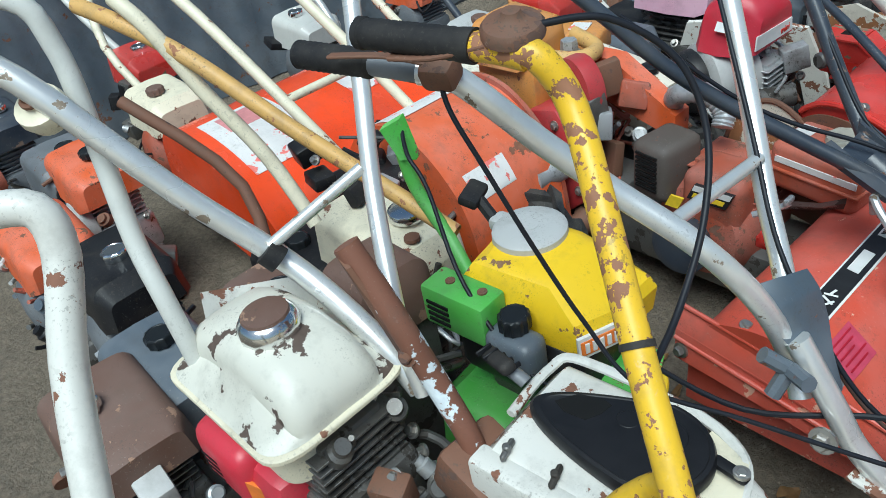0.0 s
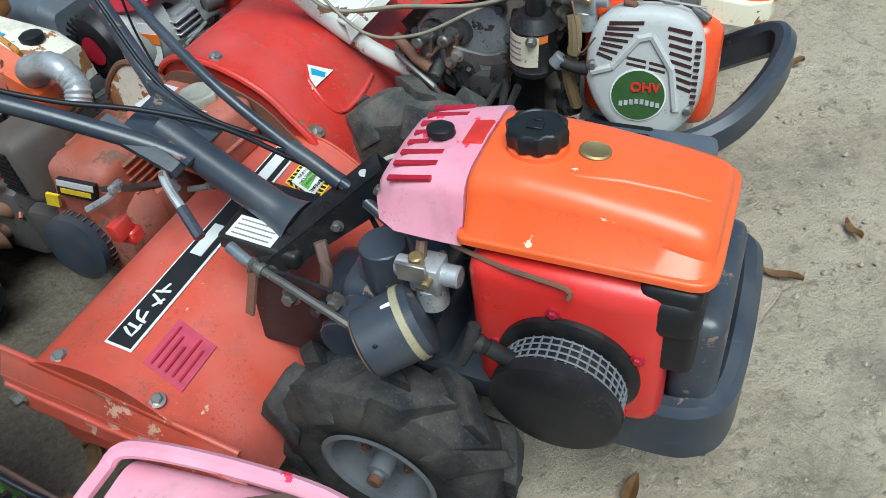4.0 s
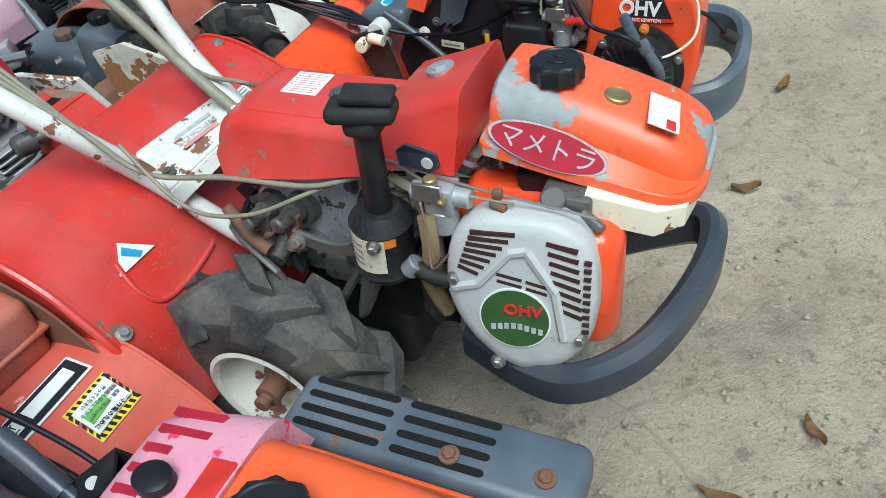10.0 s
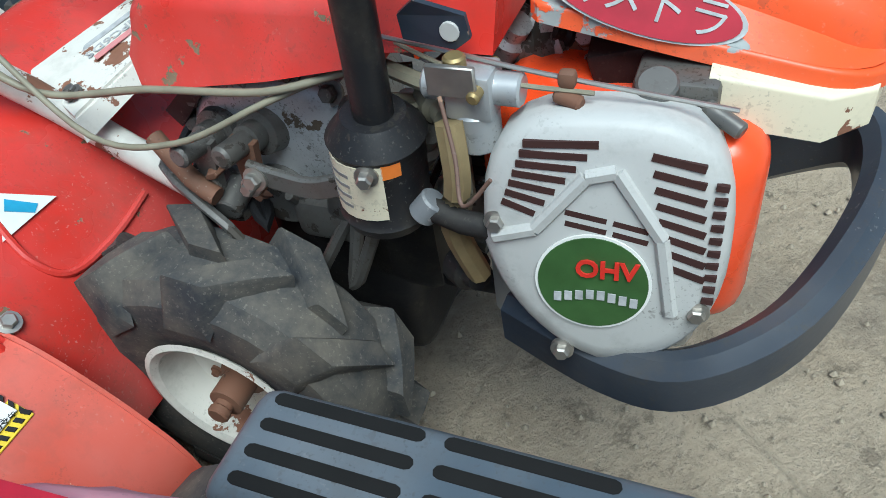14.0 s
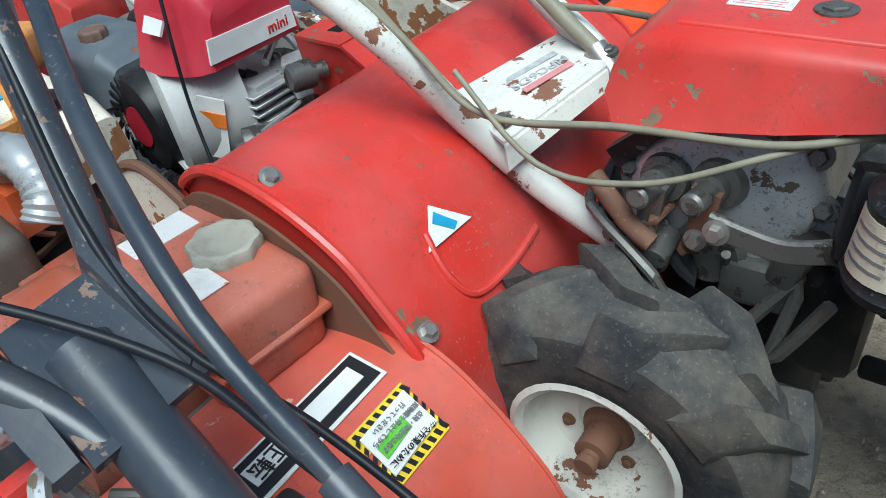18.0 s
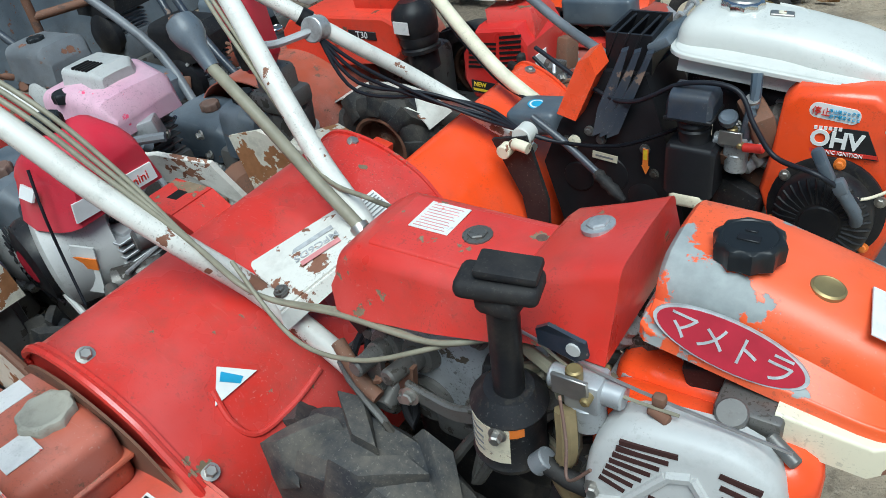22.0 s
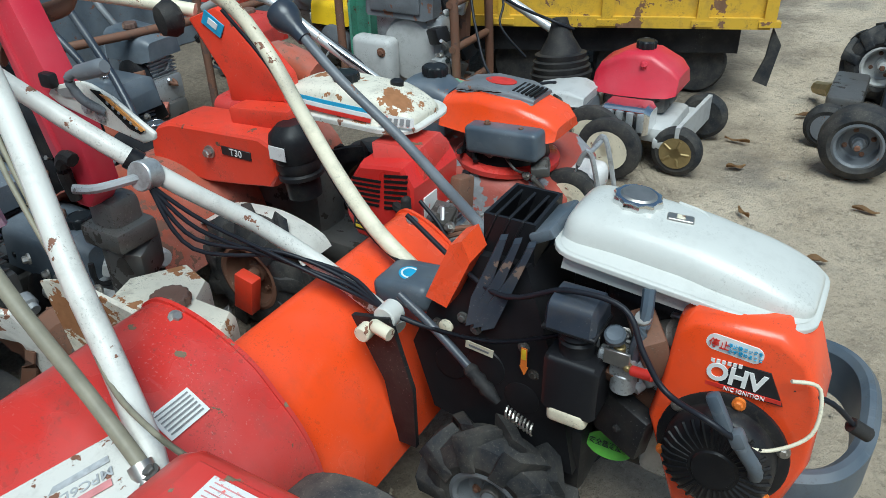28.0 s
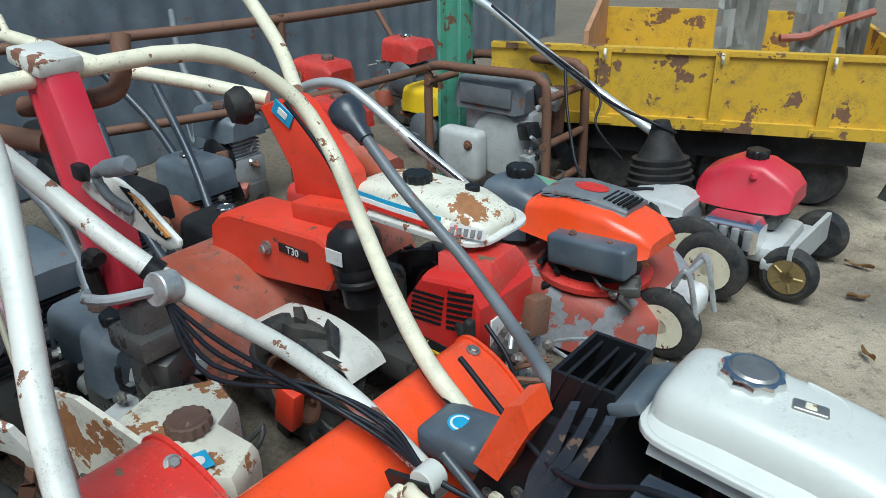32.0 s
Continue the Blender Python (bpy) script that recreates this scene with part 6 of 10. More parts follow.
    # air cleaner, carburettor, wires
    cap_ = G().hood([(-0.002, 0.030, 0.575, 0.605, 0.012, 0.9), (0.004, 0.038, 0.572, 0.617, 0.016, 0.9), (0.07, 0.038, 0.572, 0.617, 0.016, 0.9), (0.078, 0.030, 0.575, 0.605, 0.012, 0.9)], 2.812).fin("cleaner_cap", M_BLUEBLK, k, "rounded dark grey air cleaner cap")
    G().box(-0.004, 0.080, 2.774, 2.850, 0.566, 0.5735, 0.002, 1).fin("cap_rim", M_BLACK, cap_)
    bd_ = G().lathe((0.040, 2.812, 0.570), (0.048, 2.806, 0.40), [(0, 0.027), (0.004, 0.030), (0.012, 0.030), (0.014, 0.027), (0.020, 0.030), (0.026, 0.027), (0.03, 0.030), (0.036, 0.028), (0.058, 0.028), (0.062, 0.031)], 22).fin("air_cleaner", M_PLASTIC, k, "black upright oil bath air cleaner")
    G().hood([(0.002, 0.030, 0.425, 0.515, 0.008, 0.9), (0.010, 0.036, 0.422, 0.520, 0.010, 0.9), (0.082, 0.036, 0.420, 0.518, 0.010, 0.9), (0.090, 0.030, 0.423, 0.510, 0.008, 0.9)], 2.806).fin("cleaner_body", M_PLASTIC, bd_)
    G().box(0.012, 0.078, 2.768, 2.836, 0.395, 0.428, 0.01, 3).fin("sediment_cup", M_CREAM, k)
    carburettor(k, 0.115, 2.82, 0.515, 0.9)
    G().lathe((0.10, 2.81, 0.555), (0.10, 2.795, 0.585), [(0, 0.008), (0.014, 0.016), (0.024, 0.016), (0.028, 0.012)], 14).fin("choke_knob", M_GREYBLUE, k)
    G().tube([(0.13, 2.84, 0.64), (0.135, 2.82, 0.60), (0.13, 2.81, 0.56), (0.125, 2.82, 0.50)], 0.0095, 8).fin("fuel_hose", M_GREYBLUE, k)
    G().cyl((0.13, 2.795, 0.525), (0.165, 2.79, 0.53), 0.008).fin("red_tap", M_LRED, k)
    for z in (0.60, 0.55):
        G().cyl((0.132, 2.822, z - 0.004), (0.132, 2.818, z + 0.006), 0.0125, 14, 0.001).fin("hose_clip", M_STEEL, k)
    datum((-0.03, 0.097, -0.076))
    round_plate(G(), (0.118, 2.84, 0.345), (0, -0.8, 0.6), 0.022, 0.002, 28, 1.9).fin("green_sticker", M_LGRN, k, "oval green certificate sticker")
    letters("sticker_text", "安全鑑定証票", 0.012, (0.118, 2.8365, 0.348), (1, 0, 0), (0, 0.6, 0.8), M_LBLK, k)
    datum((-0.01, 0.052, 0.0))
    cable(k, [(-0.30, 2.89, 0.62), (-0.1, 2.83, 0.56), (0.03, 2.80, 0.625), (0.12, 2.79, 0.63), (0.16, 2.77, 0.58), (0.20, 2.76, 0.535), (0.27, 2.735, 0.53), (0.33, 2.76, 0.48)], 0.0045)
    cable(k, [(0.345, 2.80, 0.585), (0.38, 2.82, 0.57), (0.385, 2.80, 0.51), (0.34, 2.78, 0.475), (0.30, 2.77, 0.48)], 0.0028, M_CREAM, "white_wire")
    cable(k, [(0.35, 2.83, 0.55), (0.40, 2.85, 0.53), (0.44, 2.88, 0.475)], 0.004)
    G().tube([(0.43, 2.875, 0.485), (0.455, 2.885, 0.468)], 0.011, 10, 1).fin("plug_boot", M_GRIP, k)
    datum((0, 0.07, 0))
    G().bar([(0.30, 2.868, 0.295), (0.38, 2.872, 0.305), (0.43, 2.90, 0.320), (0.455, 2.97, 0.335), (0.448, 3.08, 0.35), (0.41, 3.14, 0.355), (0.34, 3.16, 0.35), (0.24, 3.13, 0.34)], 0.03, 0.10, 5, 0.012).fin("bumper", M_GREYBLUE, k, "broad blue-grey bumper band")
    datum((0, 0.05, 0))
    G().box(-0.2, 0.30, 2.91, 3.03, 0.22, 0.29, 0.01).box(-0.22, 0.05, 2.86, 3.0, 0.14, 0.30, 0.02).fin("chassis", M_BLACK, k)
    datum((-0.017, 0.077, 0.06))
    # hand clutch cable with boot
    cable(k, [(-0.275, 2.80, 0.44), (-0.20, 2.79, 0.40), (-0.12, 2.78, 0.345)], 0.008, M_BLUEBLK, "cable_sleeve")
    G().lathe((-0.13, 2.78, 0.352), (-0.06, 2.77, 0.30), [(0, 0.009), (0.01, 0.014), (0.02, 0.011), (0.03, 0.014), (0.04, 0.011), (0.05, 0.014), (0.08, 0.006)], 12).fin("cable_boot", M_GRIP, k)
    sp = [Vector((-0.05 + 0.05 * i / 60, 2.768 + 0.009 * math.cos(i * 0.8), 0.295 - 0.02 * i / 60 + 0.009 * math.sin(i * 0.8))) for i in range(61)]
    G().tube(sp, 0.0022, 5, 1).fin("spring", M_STEEL, k)
    datum((-0.01, 0.05, 0.03))
    # rotary hood
    hood = G().arch(KUB_PROF, 2.56, 3.15, 0.004, 5).fin("rotary_hood", M_ORANGE2, k, "glossy orange rotary hood")
    line = smooth_path([(a, 0, z) for a, z in KUB_PROF], 4)
    for b0, b1 in ((2.552, 2.561), (3.149, 3.157)):
        G().slab([(p.x, b0, p.z + 0.006) for p in line], (0, b1 - b0, 0)).fin("end_plate", M_ORANGE2, hood)
    zr = lambda a: float(np.interp(a, [p.x for p in line], [p.z for p in line]))
    for a, b in ((-0.45, 3.13), (-0.62, 3.13), (-0.45, 2.58)):
        bolt(hood, (a, b, zr(a) + 0.002), (0.3, 0, 1), 0.009, 0.008)
    # handlebars
    datum()
    G().tube([(-0.30, 2.88, 0.42), (-0.352, 2.892, 0.440), (-0.483, 2.893, 0.499), (-0.573, 2.848, 0.577), (-0.647, 2.764, 0.673), (-0.742, 2.700, 0.764), (-0.887, 2.666, 0.846), (-1.042, 2.624, 0.944), (-1.2, 2.60, 1.0)], 0.0165, 12).fin("handlebar", M_WHITECHIP, k, "white handlebar with rust spots")
    G().tube([(-0.29, 3.0, 0.43), (-0.322, 3.007, 0.445), (-0.450, 3.037, 0.504), (-0.585, 3.097, 0.573), (-0.729, 3.176, 0.648), (-0.855, 3.223, 0.762), (-0.937, 3.195, 0.871), (-0.991, 3.038, 0.963), (-1.073, 2.724, 0.952), (-1.12, 2.50, 0.945)], 0.0165, 12).fin("handlebar", M_CREAM, k, "cream handlebar")
    G().cyl((-0.680, 2.735, 0.708), (-0.676, 2.702, 0.716), 0.026).tube([(-0.678, 2.71, 0.712), (-0.73, 2.66, 0.70), (-0.765, 2.64, 0.70)], 0.0085, 8).fin("throttle_lever", M_ALU, k)
    G().tube([(-0.698, 2.727, 0.724), (-0.712, 2.717, 0.738)], 0.0195, 12, 1).fin("tape_band", M_BLACK, k)
    for j in range(4):
        cable(k, [(-0.67, 2.712, 0.70), (-0.61, 2.755 - 0.01 * j, 0.625 - 0.014 * j), (-0.52, 2.83 + 0.008 * j, 0.535 - 0.012 * (j % 2)), (-0.40, 2.862 + 0.006 * j, 0.485 + 0.006 * j), (-0.30, 2.85, 0.48), (-0.22, 2.862, 0.462), (-0.10, 2.866, 0.475), (0.01, 2.865, 0.53)], 0.004)
    cable(k, [(-0.93, 3.185, 0.85), (-0.845, 3.21, 0.735), (-0.72, 3.165, 0.625), (-0.58, 3.085, 0.55), (-0.45, 3.03, 0.485), (-0.34, 2.99, 0.47)], 0.0045)
    gl = G().tube([(-0.17, 2.99, 0.585), (-0.200, 3.001, 0.601), (-0.322, 3.081, 0.617), (-0.447, 3.125, 0.674), (-0.580, 3.133, 0.762), (-0.690, 3.150, 0.842)], 0.0105, 10).fin("gear_lever", M_GREY, k)
    G().lathe((-0.672, 3.147, 0.828), (-0.752, 3.163, 0.880), [(0, 0.015), (0.03, 0.018), (0.052, 0.030), (0.070, 0.033), (0.086, 0.029), (0.097, 0.010)], 18).fin("lever_knob", M_BLUEBLK, gl)
    farm_wheel(k, -0.09, 2.81, 2.90, 0.142, 0.14, 0.065, M_GREY, M_TYREDK, ang0=0.3)
    farm_wheel(k, -0.09, 3.15, 3.06, 0.142, 0.14, 0.065, M_GREY, M_TYREDK)
    G().cyl((-0.09, 2.83, 0.142), (-0.09, 3.12, 0.142), 0.02).fin("axle", M_GEAR, k)
    return k


orange_tiller()
red_tiller()
white_tank_tiller()

# ---- shared pieces for the other machines ----


def louvres(parent, p, du, dv, nrm, count, mat=None):
    """Rows of slots: p the first corner, du a slot's length, dv the step."""
    p, du, dv = Vector(p), Vector(du), Vector(dv)
    qs = []
    for i in range(count):
        c = p + dv * i
        qs.append(([c, c + du, c + du + dv * 0.5, c + dv * 0.5], nrm))
    slots(parent, qs, mat)


def small_wheel(parent, a, b0, b1, z, R, hub_mat, spokes=5):
    w = G().lathe((a, b0, z), (a, b1, z), [(0.05 * abs(b1 - b0), R * 0.62), (0.0, R * 0.8), (0.2 * abs(b1 - b0), R * 0.98), (0.5 * abs(b1 - b0), R), (0.8 * abs(b1 - b0), R * 0.98), (abs(b1 - b0), R * 0.8), (0.95 * abs(b1 - b0), R * 0.62)], 28).fin("wheel", M_TYREDK, parent)
    s = 1 if b1 > b0 else -1
    h = G().lathe((a, b0 - s * 0.004, z), (a, b1, z), [(0, R * 0.64), (0.001, R * 0.58), (0.005, R * 0.5), (0.0055, R * 0.25), (0, R * 0.22), (0, R * 0.05)], 24).fin("rim", hub_mat, w)
    for k in range(spokes):
        t = 2 * math.pi * k / spokes
        p = Vector((a + R * 0.24 * math.cos(t), b0 - s * 0.002, z + R * 0.24 * math.sin(t)))
        q = Vector((a + R * 0.56 * math.cos(t), b0 - s * 0.002, z + R * 0.56 * math.sin(t)))
        G().bar([p, q], 0.012, 0.010, 1, 0.003).fin("spoke", hub_mat, h)
    return w


def tines(parent, a, b0, b1, z, R, n=4):
    """Rotor shaft with curved tines."""
    s = G().cyl((a, b0, z), (a, b1, z), 0.022).fin("rotor_shaft", M_GEAR, parent)
    for i in range(n):
        b = b0 + (b1 - b0) * (i + 0.5) / n
        for k in range(3):
            t = 2 * math.pi * k / 3 + 0.6 * i
            pts = [(a + R * f * math.cos(t + 0.5 * f), b + 0.03 * f * f * (1 if i % 2 else -1), z + R * f * math.sin(t + 0.5 * f)) for f in (0.1, 0.5, 0.8, 1.0)]
            G().bar(pts, 0.007, 0.028, 3, 0.002).fin("tine", M_RUST, s)


# ---- tiller marked T30 ----
T30_PROF = [(-1.52, 0.12), (-1.48, 0.25), (-1.40, 0.33), (-1.28, 0.36), (-1.16, 0.34), (-1.06, 0.27), (-1.02, 0.15)]


def t30_tiller():
    t = thing("power_tiller", -0.85, 3.38, "old red-orange walking tiller with striped white tank", "tiller", "row of tillers")
    datum((-0.055, 0.065, 0.008), (1.12, 1, 1), (-0.785, 3.425, 0.56))
    bc = 3.425
    tank = G().shell(-0.955, -0.575, 0.112, bc, [(-0.95, 0.545), (-0.58, 0.545)], [(-0.95, 0.575), (-0.88, 0.597), (-0.80, 0.606), (-0.66, 0.602), (-0.58, 0.575)], 0.06, 0.10, 0.03, 0.72, 22, 0.3).fin("fuel_tank", M_WHITERUST, t, "rust-stained white tank with blue and red stripes")
    G().shell(-0.965, -0.562, 0.122, bc, [(-0.95, 0.533), (-0.58, 0.533)], [(-0.95, 0.545), (-0.58, 0.545)], 0.06, 0.10, 0.003, 1.0, 22, 0.35).fin("tank_rim", M_WHITECHIP, tank)
    for z, m, n in ((0.578, M_LBLUE, "blue_stripe"), (0.568, M_LABEL, "white_stripe"), (0.558, M_LRED, "red_stripe")):
        dz = 0.40 * (z - 0.55)
        G().slab([(-0.90, bc - 0.1115 + dz, z), (-0.79, bc - 0.1145 + dz, z - 0.003), (-0.66, bc - 0.1125 + dz, z - 0.006), (-0.66, bc - 0.1105 + dz, z + 0.003), (-0.79, bc - 0.1125 + dz, z + 0.006), (-0.90, bc - 0.1095 + dz, z + 0.009)], (0, -0.0025, 0)).fin(n, m, tank)
    lb = G().slab([(-0.635, bc - 0.1155, 0.553), (-0.56, bc - 0.092, 0.552), (-0.56, bc - 0.087, 0.574), (-0.63, bc - 0.108, 0.580)], (0, -0.001, 0)).fin("name_field", M_LABELDIRT, tank)
    for i in range(5):
        f = i / 5
        G().slab([(-0.628 + 0.066 * f, bc - 0.1155 + 0.021 * f, 0.558), (-0.620 + 0.066 * f, bc - 0.113 + 0.021 * f, 0.558), (-0.620 + 0.066 * f, bc - 0.1085 + 0.021 * f, 0.572), (-0.628 + 0.066 * f, bc - 0.1105 + 0.021 * f, 0.572)], (0, -0.0016, 0)).fin("letter_bar", M_LGREY, lb)
    fuel_cap(tank, (-0.785, bc - 0.01, 0.606), 0.032, 0.024, M_CAP, 12, "black fuel cap")
    G().lathe((-0.67, bc + 0.03, 0.60), (-0.67, bc + 0.03, 0.63), [(0, 0.016), (0.012, 0.016), (0.016, 0.01)], 16).fin("vent_knob", M_PLASTIC, tank)
    datum((-0.015, 0.08, -0.012), (1, 1, 1.06), (-0.62, 3.22, 0.50))
    face = [(-0.73, 0.355), (-0.725, 0.43), (-0.675, 0.50), (-0.60, 0.51), (-0.545, 0.515), (-0.515, 0.47), (-0.52, 0.37), (-0.56, 0.315), (-0.62, 0.295), (-0.70, 0.305)]
    sh = G().ring_loft([[Vector((-0.62 + (a + 0.62) * f, b, 0.41 + (z - 0.41) * f)) for a, z in face] for f, b in ((0.88, 3.222), (0.95, 3.228), (1.0, 3.25), (1.0, 3.42))]).fin("fan_shroud", M_REDCLEAN, t, "faded crimson louvred fan shroud", angle=26)
    G().ring_loft([[Vector(p) for p in r] for r in ([(-0.64, 3.26, 0.36), (-0.52, 3.26, 0.36), (-0.53, 3.40, 0.36), (-0.64, 3.40, 0.36)], [(-0.65, 3.255, 0.50), (-0.515, 3.265, 0.50), (-0.53, 3.41, 0.51), (-0.65, 3.40, 0.51)], [(-0.67, 3.28, 0.53), (-0.54, 3.29, 0.535), (-0.55, 3.40, 0.535), (-0.67, 3.39, 0.53)])]).fin("upper_shroud", M_RED, sh)
    louvres(sh, (-0.705, 3.2205, 0.395), (0.085, 0, 0.006), (0.002, 0, 0.0125), (0, -1, 0), 6)
    louvres(sh, (-0.605, 3.2205, 0.40), (0.065, 0, 0.010), (0.001, 0, 0.0135), (0, -1, 0), 7)
    lb = G().box(-0.70, -0.575, 3.2185, 3.2205, 0.325, 0.36, 0.0005, 1, (0, 3, 0)).fin("name_label", M_LBLK, sh, "black label with yellow lettering")
    letters("label_word", "NEW", 0.017, (-0.672, 3.2178, 0.351), (1, 0, -0.05), (0, 0, 1), M_LYEL, lb, bold=0.02)
    G().box(-0.695, -0.585, 3.2175, 3.219, 0.331, 0.338, 0.0003, 1, (0, 3, 0)).fin("yellow_bar", M_LYEL, lb)
    G().box(-0.528, -0.508, 3.175, 3.20, 0.385, 0.465, 0.008, 3).tube([(-0.518, 3.19, 0.425), (-0.55, 3.205, 0.42), (-0.57, 3.225, 0.415)], 0.012, 8).fin("starter_handle", M_GRIP, t)
    G().box(-0.518, -0.514, 3.26, 3.32, 0.37, 0.43, 0.001, 1).fin("side_label", M_LABELDIRT, sh)
    datum((-0.095, 0.042, 0.013))
    bl_ = [(-1.295, 0.345), (-1.285, 0.425), (-1.25, 0.462), (-1.20, 0.482), (-1.05, 0.492), (-0.87, 0.502), (-0.835, 0.485), (-0.825, 0.40), (-0.85, 0.362), (-0.95, 0.345), (-1.08, 0.325), (-1.26, 0.322)]
    belt = G().ring_loft([[Vector((-1.06 + (a + 1.06) * f, b, 0.41 + (z - 0.41) * f2)) for a, z in bl_] for f, f2, b in ((0.965, 0.86, 3.225), (0.985, 0.94, 3.23), (1.0, 1.0, 3.245), (1.0, 1.0, 3.36))])
    bc_ = belt.fin("belt_cover", M_T30, t, "long red-orange belt cover marked T30", angle=30)
    pl = G().box(-1.008, -0.906, 3.2215, 3.2255, 0.428, 0.452, 0.001, 1).fin("type_plate", M_LBLK, bc_)
    letters("type_number", "T30", 0.027, (-0.957, 3.2208, 0.440), (1, 0, 0.0), (0, 0, 1), M_LABEL, pl)
    bolt(bc_, (-1.055, 3.223, 0.425), (0, -1, 0), 0.012, 0.018)
    datum((-0.088, 0.105, 0.012))
    ac = G().lathe((-0.785, 3.205, 0.345), (-0.805, 3.205, 0.53), [(0, 0.044), (0.05, 0.046), (0.055, 0.058), (0.065, 0.058), (0.07, 0.052), (0.085, 0.059), (0.10, 0.056), (0.108, 0.062), (0.155, 0.064), (0.175, 0.058), (0.195, 0.035)], 28).fin("air_cleaner", M_BLACK, t, "black ribbed air cleaner")
    G().box(-0.825, -0.775, 3.137, 3.140, 0.465, 0.50, 0.0005, 1).fin("paper_label", M_LABELDIRT, ac)
    datum((-0.08, 0.04, 0.0))
    G().arch([(-1.05, 0.275), (-1.0, 0.295), (-0.86, 0.305), (-0.74, 0.275), (-0.705, 0.24)], 3.13, 3.245, 0.004, 4).fin("fender", M_WHITECHIP, t, "chipped white wheel fender")
    farm_wheel(t, -0.88, 3.10, 3.20, 0.165, 0.165, 0.085, M_RUST, M_TYREDK)
    farm_wheel(t, -0.88, 3.66, 3.56, 0.165, 0.165, 0.085, M_RUST, M_TYREDK)
    G().box(-0.88, -0.82, 3.05, 3.085, 0.10, 0.21, 0.004, 2, (0, 12, 0)).fin("red_hitch_bracket", M_T30, t)
    datum((-0.028, 0.053, 0.035))
    post = G().slab([(-1.14, 3.33, 0.50), (-0.94, 3.33, 0.53), (-0.95, 3.33, 0.59), (-1.10, 3.33, 0.735), (-1.14, 3.33, 0.75), (-1.245, 3.33, 0.71), (-1.13, 3.33, 0.57)], (0, 0.07, 0))
    bmesh.ops.bevel(post.bm, geom=post.bm.edges[:], offset=0.008, segments=2, affect="EDGES", profile=0.5)
    po = post.fin("handle_post", M_T30, t, "red-orange handle post")
    G().box(-1.185, -1.115, 3.3255, 3.3295, 0.688, 0.728, 0.001, 1, (0, 30, 0)).fin("blue_label", M_LBLUE, po)
    G().box(-1.165, -1.132, 3.324, 3.327, 0.70, 0.718, 0.001, 1, (0, 30, 0)).fin("label_field", M_LABEL, po)
    G().box(-1.09, -0.88, 3.27, 3.42, 0.47, 0.525, 0.012, 2, (0, -6, 0)).fin("hood", M_T30, t)
    G().lathe((-1.27, 3.33, 0.715), (-1.29, 3.27, 0.71), [(0, 0.03), (0.01, 0.045), (0.03, 0.05), (0.055, 0.04), (0.06, 0.02)], 9).fin("clamp_knob", M_GRIP, t)
    G().tube([(-1.24, 3.36, 0.725), (-1.4, 3.27, 0.76), (-1.6, 3.15, 0.80), (-1.9, 3.05, 0.86)], 0.019, 12).fin("handlebar", M_CREAM, t)
    G().tube([(-1.20, 3.42, 0.74), (-1.35, 3.50, 0.83), (-1.55, 3.56, 0.95)], 0.019, 12).fin("handlebar", M_CREAM, t)
    datum((-0.08, 0.04, 0.02))
    G().arch(T30_PROF, 2.98, 3.75, 0.004, 4).fin("rotary_hood", M_REDRUST, t, "worn red rotary hood")
    tines(t, -1.26, 3.0, 3.72, 0.14, 0.13, 5)
    datum((-0.015, 0.08, 0))
    engine_block(t, -0.74, -0.50, 3.30, 3.48, 0.16, 0.36)
    G().box(-1.1, -0.45, 3.30, 3.46, 0.10, 0.18, 0.02).box(-1.2, -0.9, 3.32, 3.45, 0.15, 0.36, 0.03).fin("gearbox", M_GEAR, t)
    junk(t, -0.5, -0.38, 3.2, 3.45, 0.2, 0.4, 10, 4, (M_GEAR, M_ALU, M_RUST))
    cable(t, [(-0.5, 3.22, 0.43), (-0.42, 3.20, 0.36), (-0.40, 3.18, 0.22), (-0.44, 3.16, 0.12)], 0.005)
    G().tube([(-1.22, 3.48, 0.55), (-1.14, 3.5, 0.60), (-1.0, 3.50, 0.565)], 0.05, 10).fin("red_lever_cover", M_REDRUST, t)
    return t


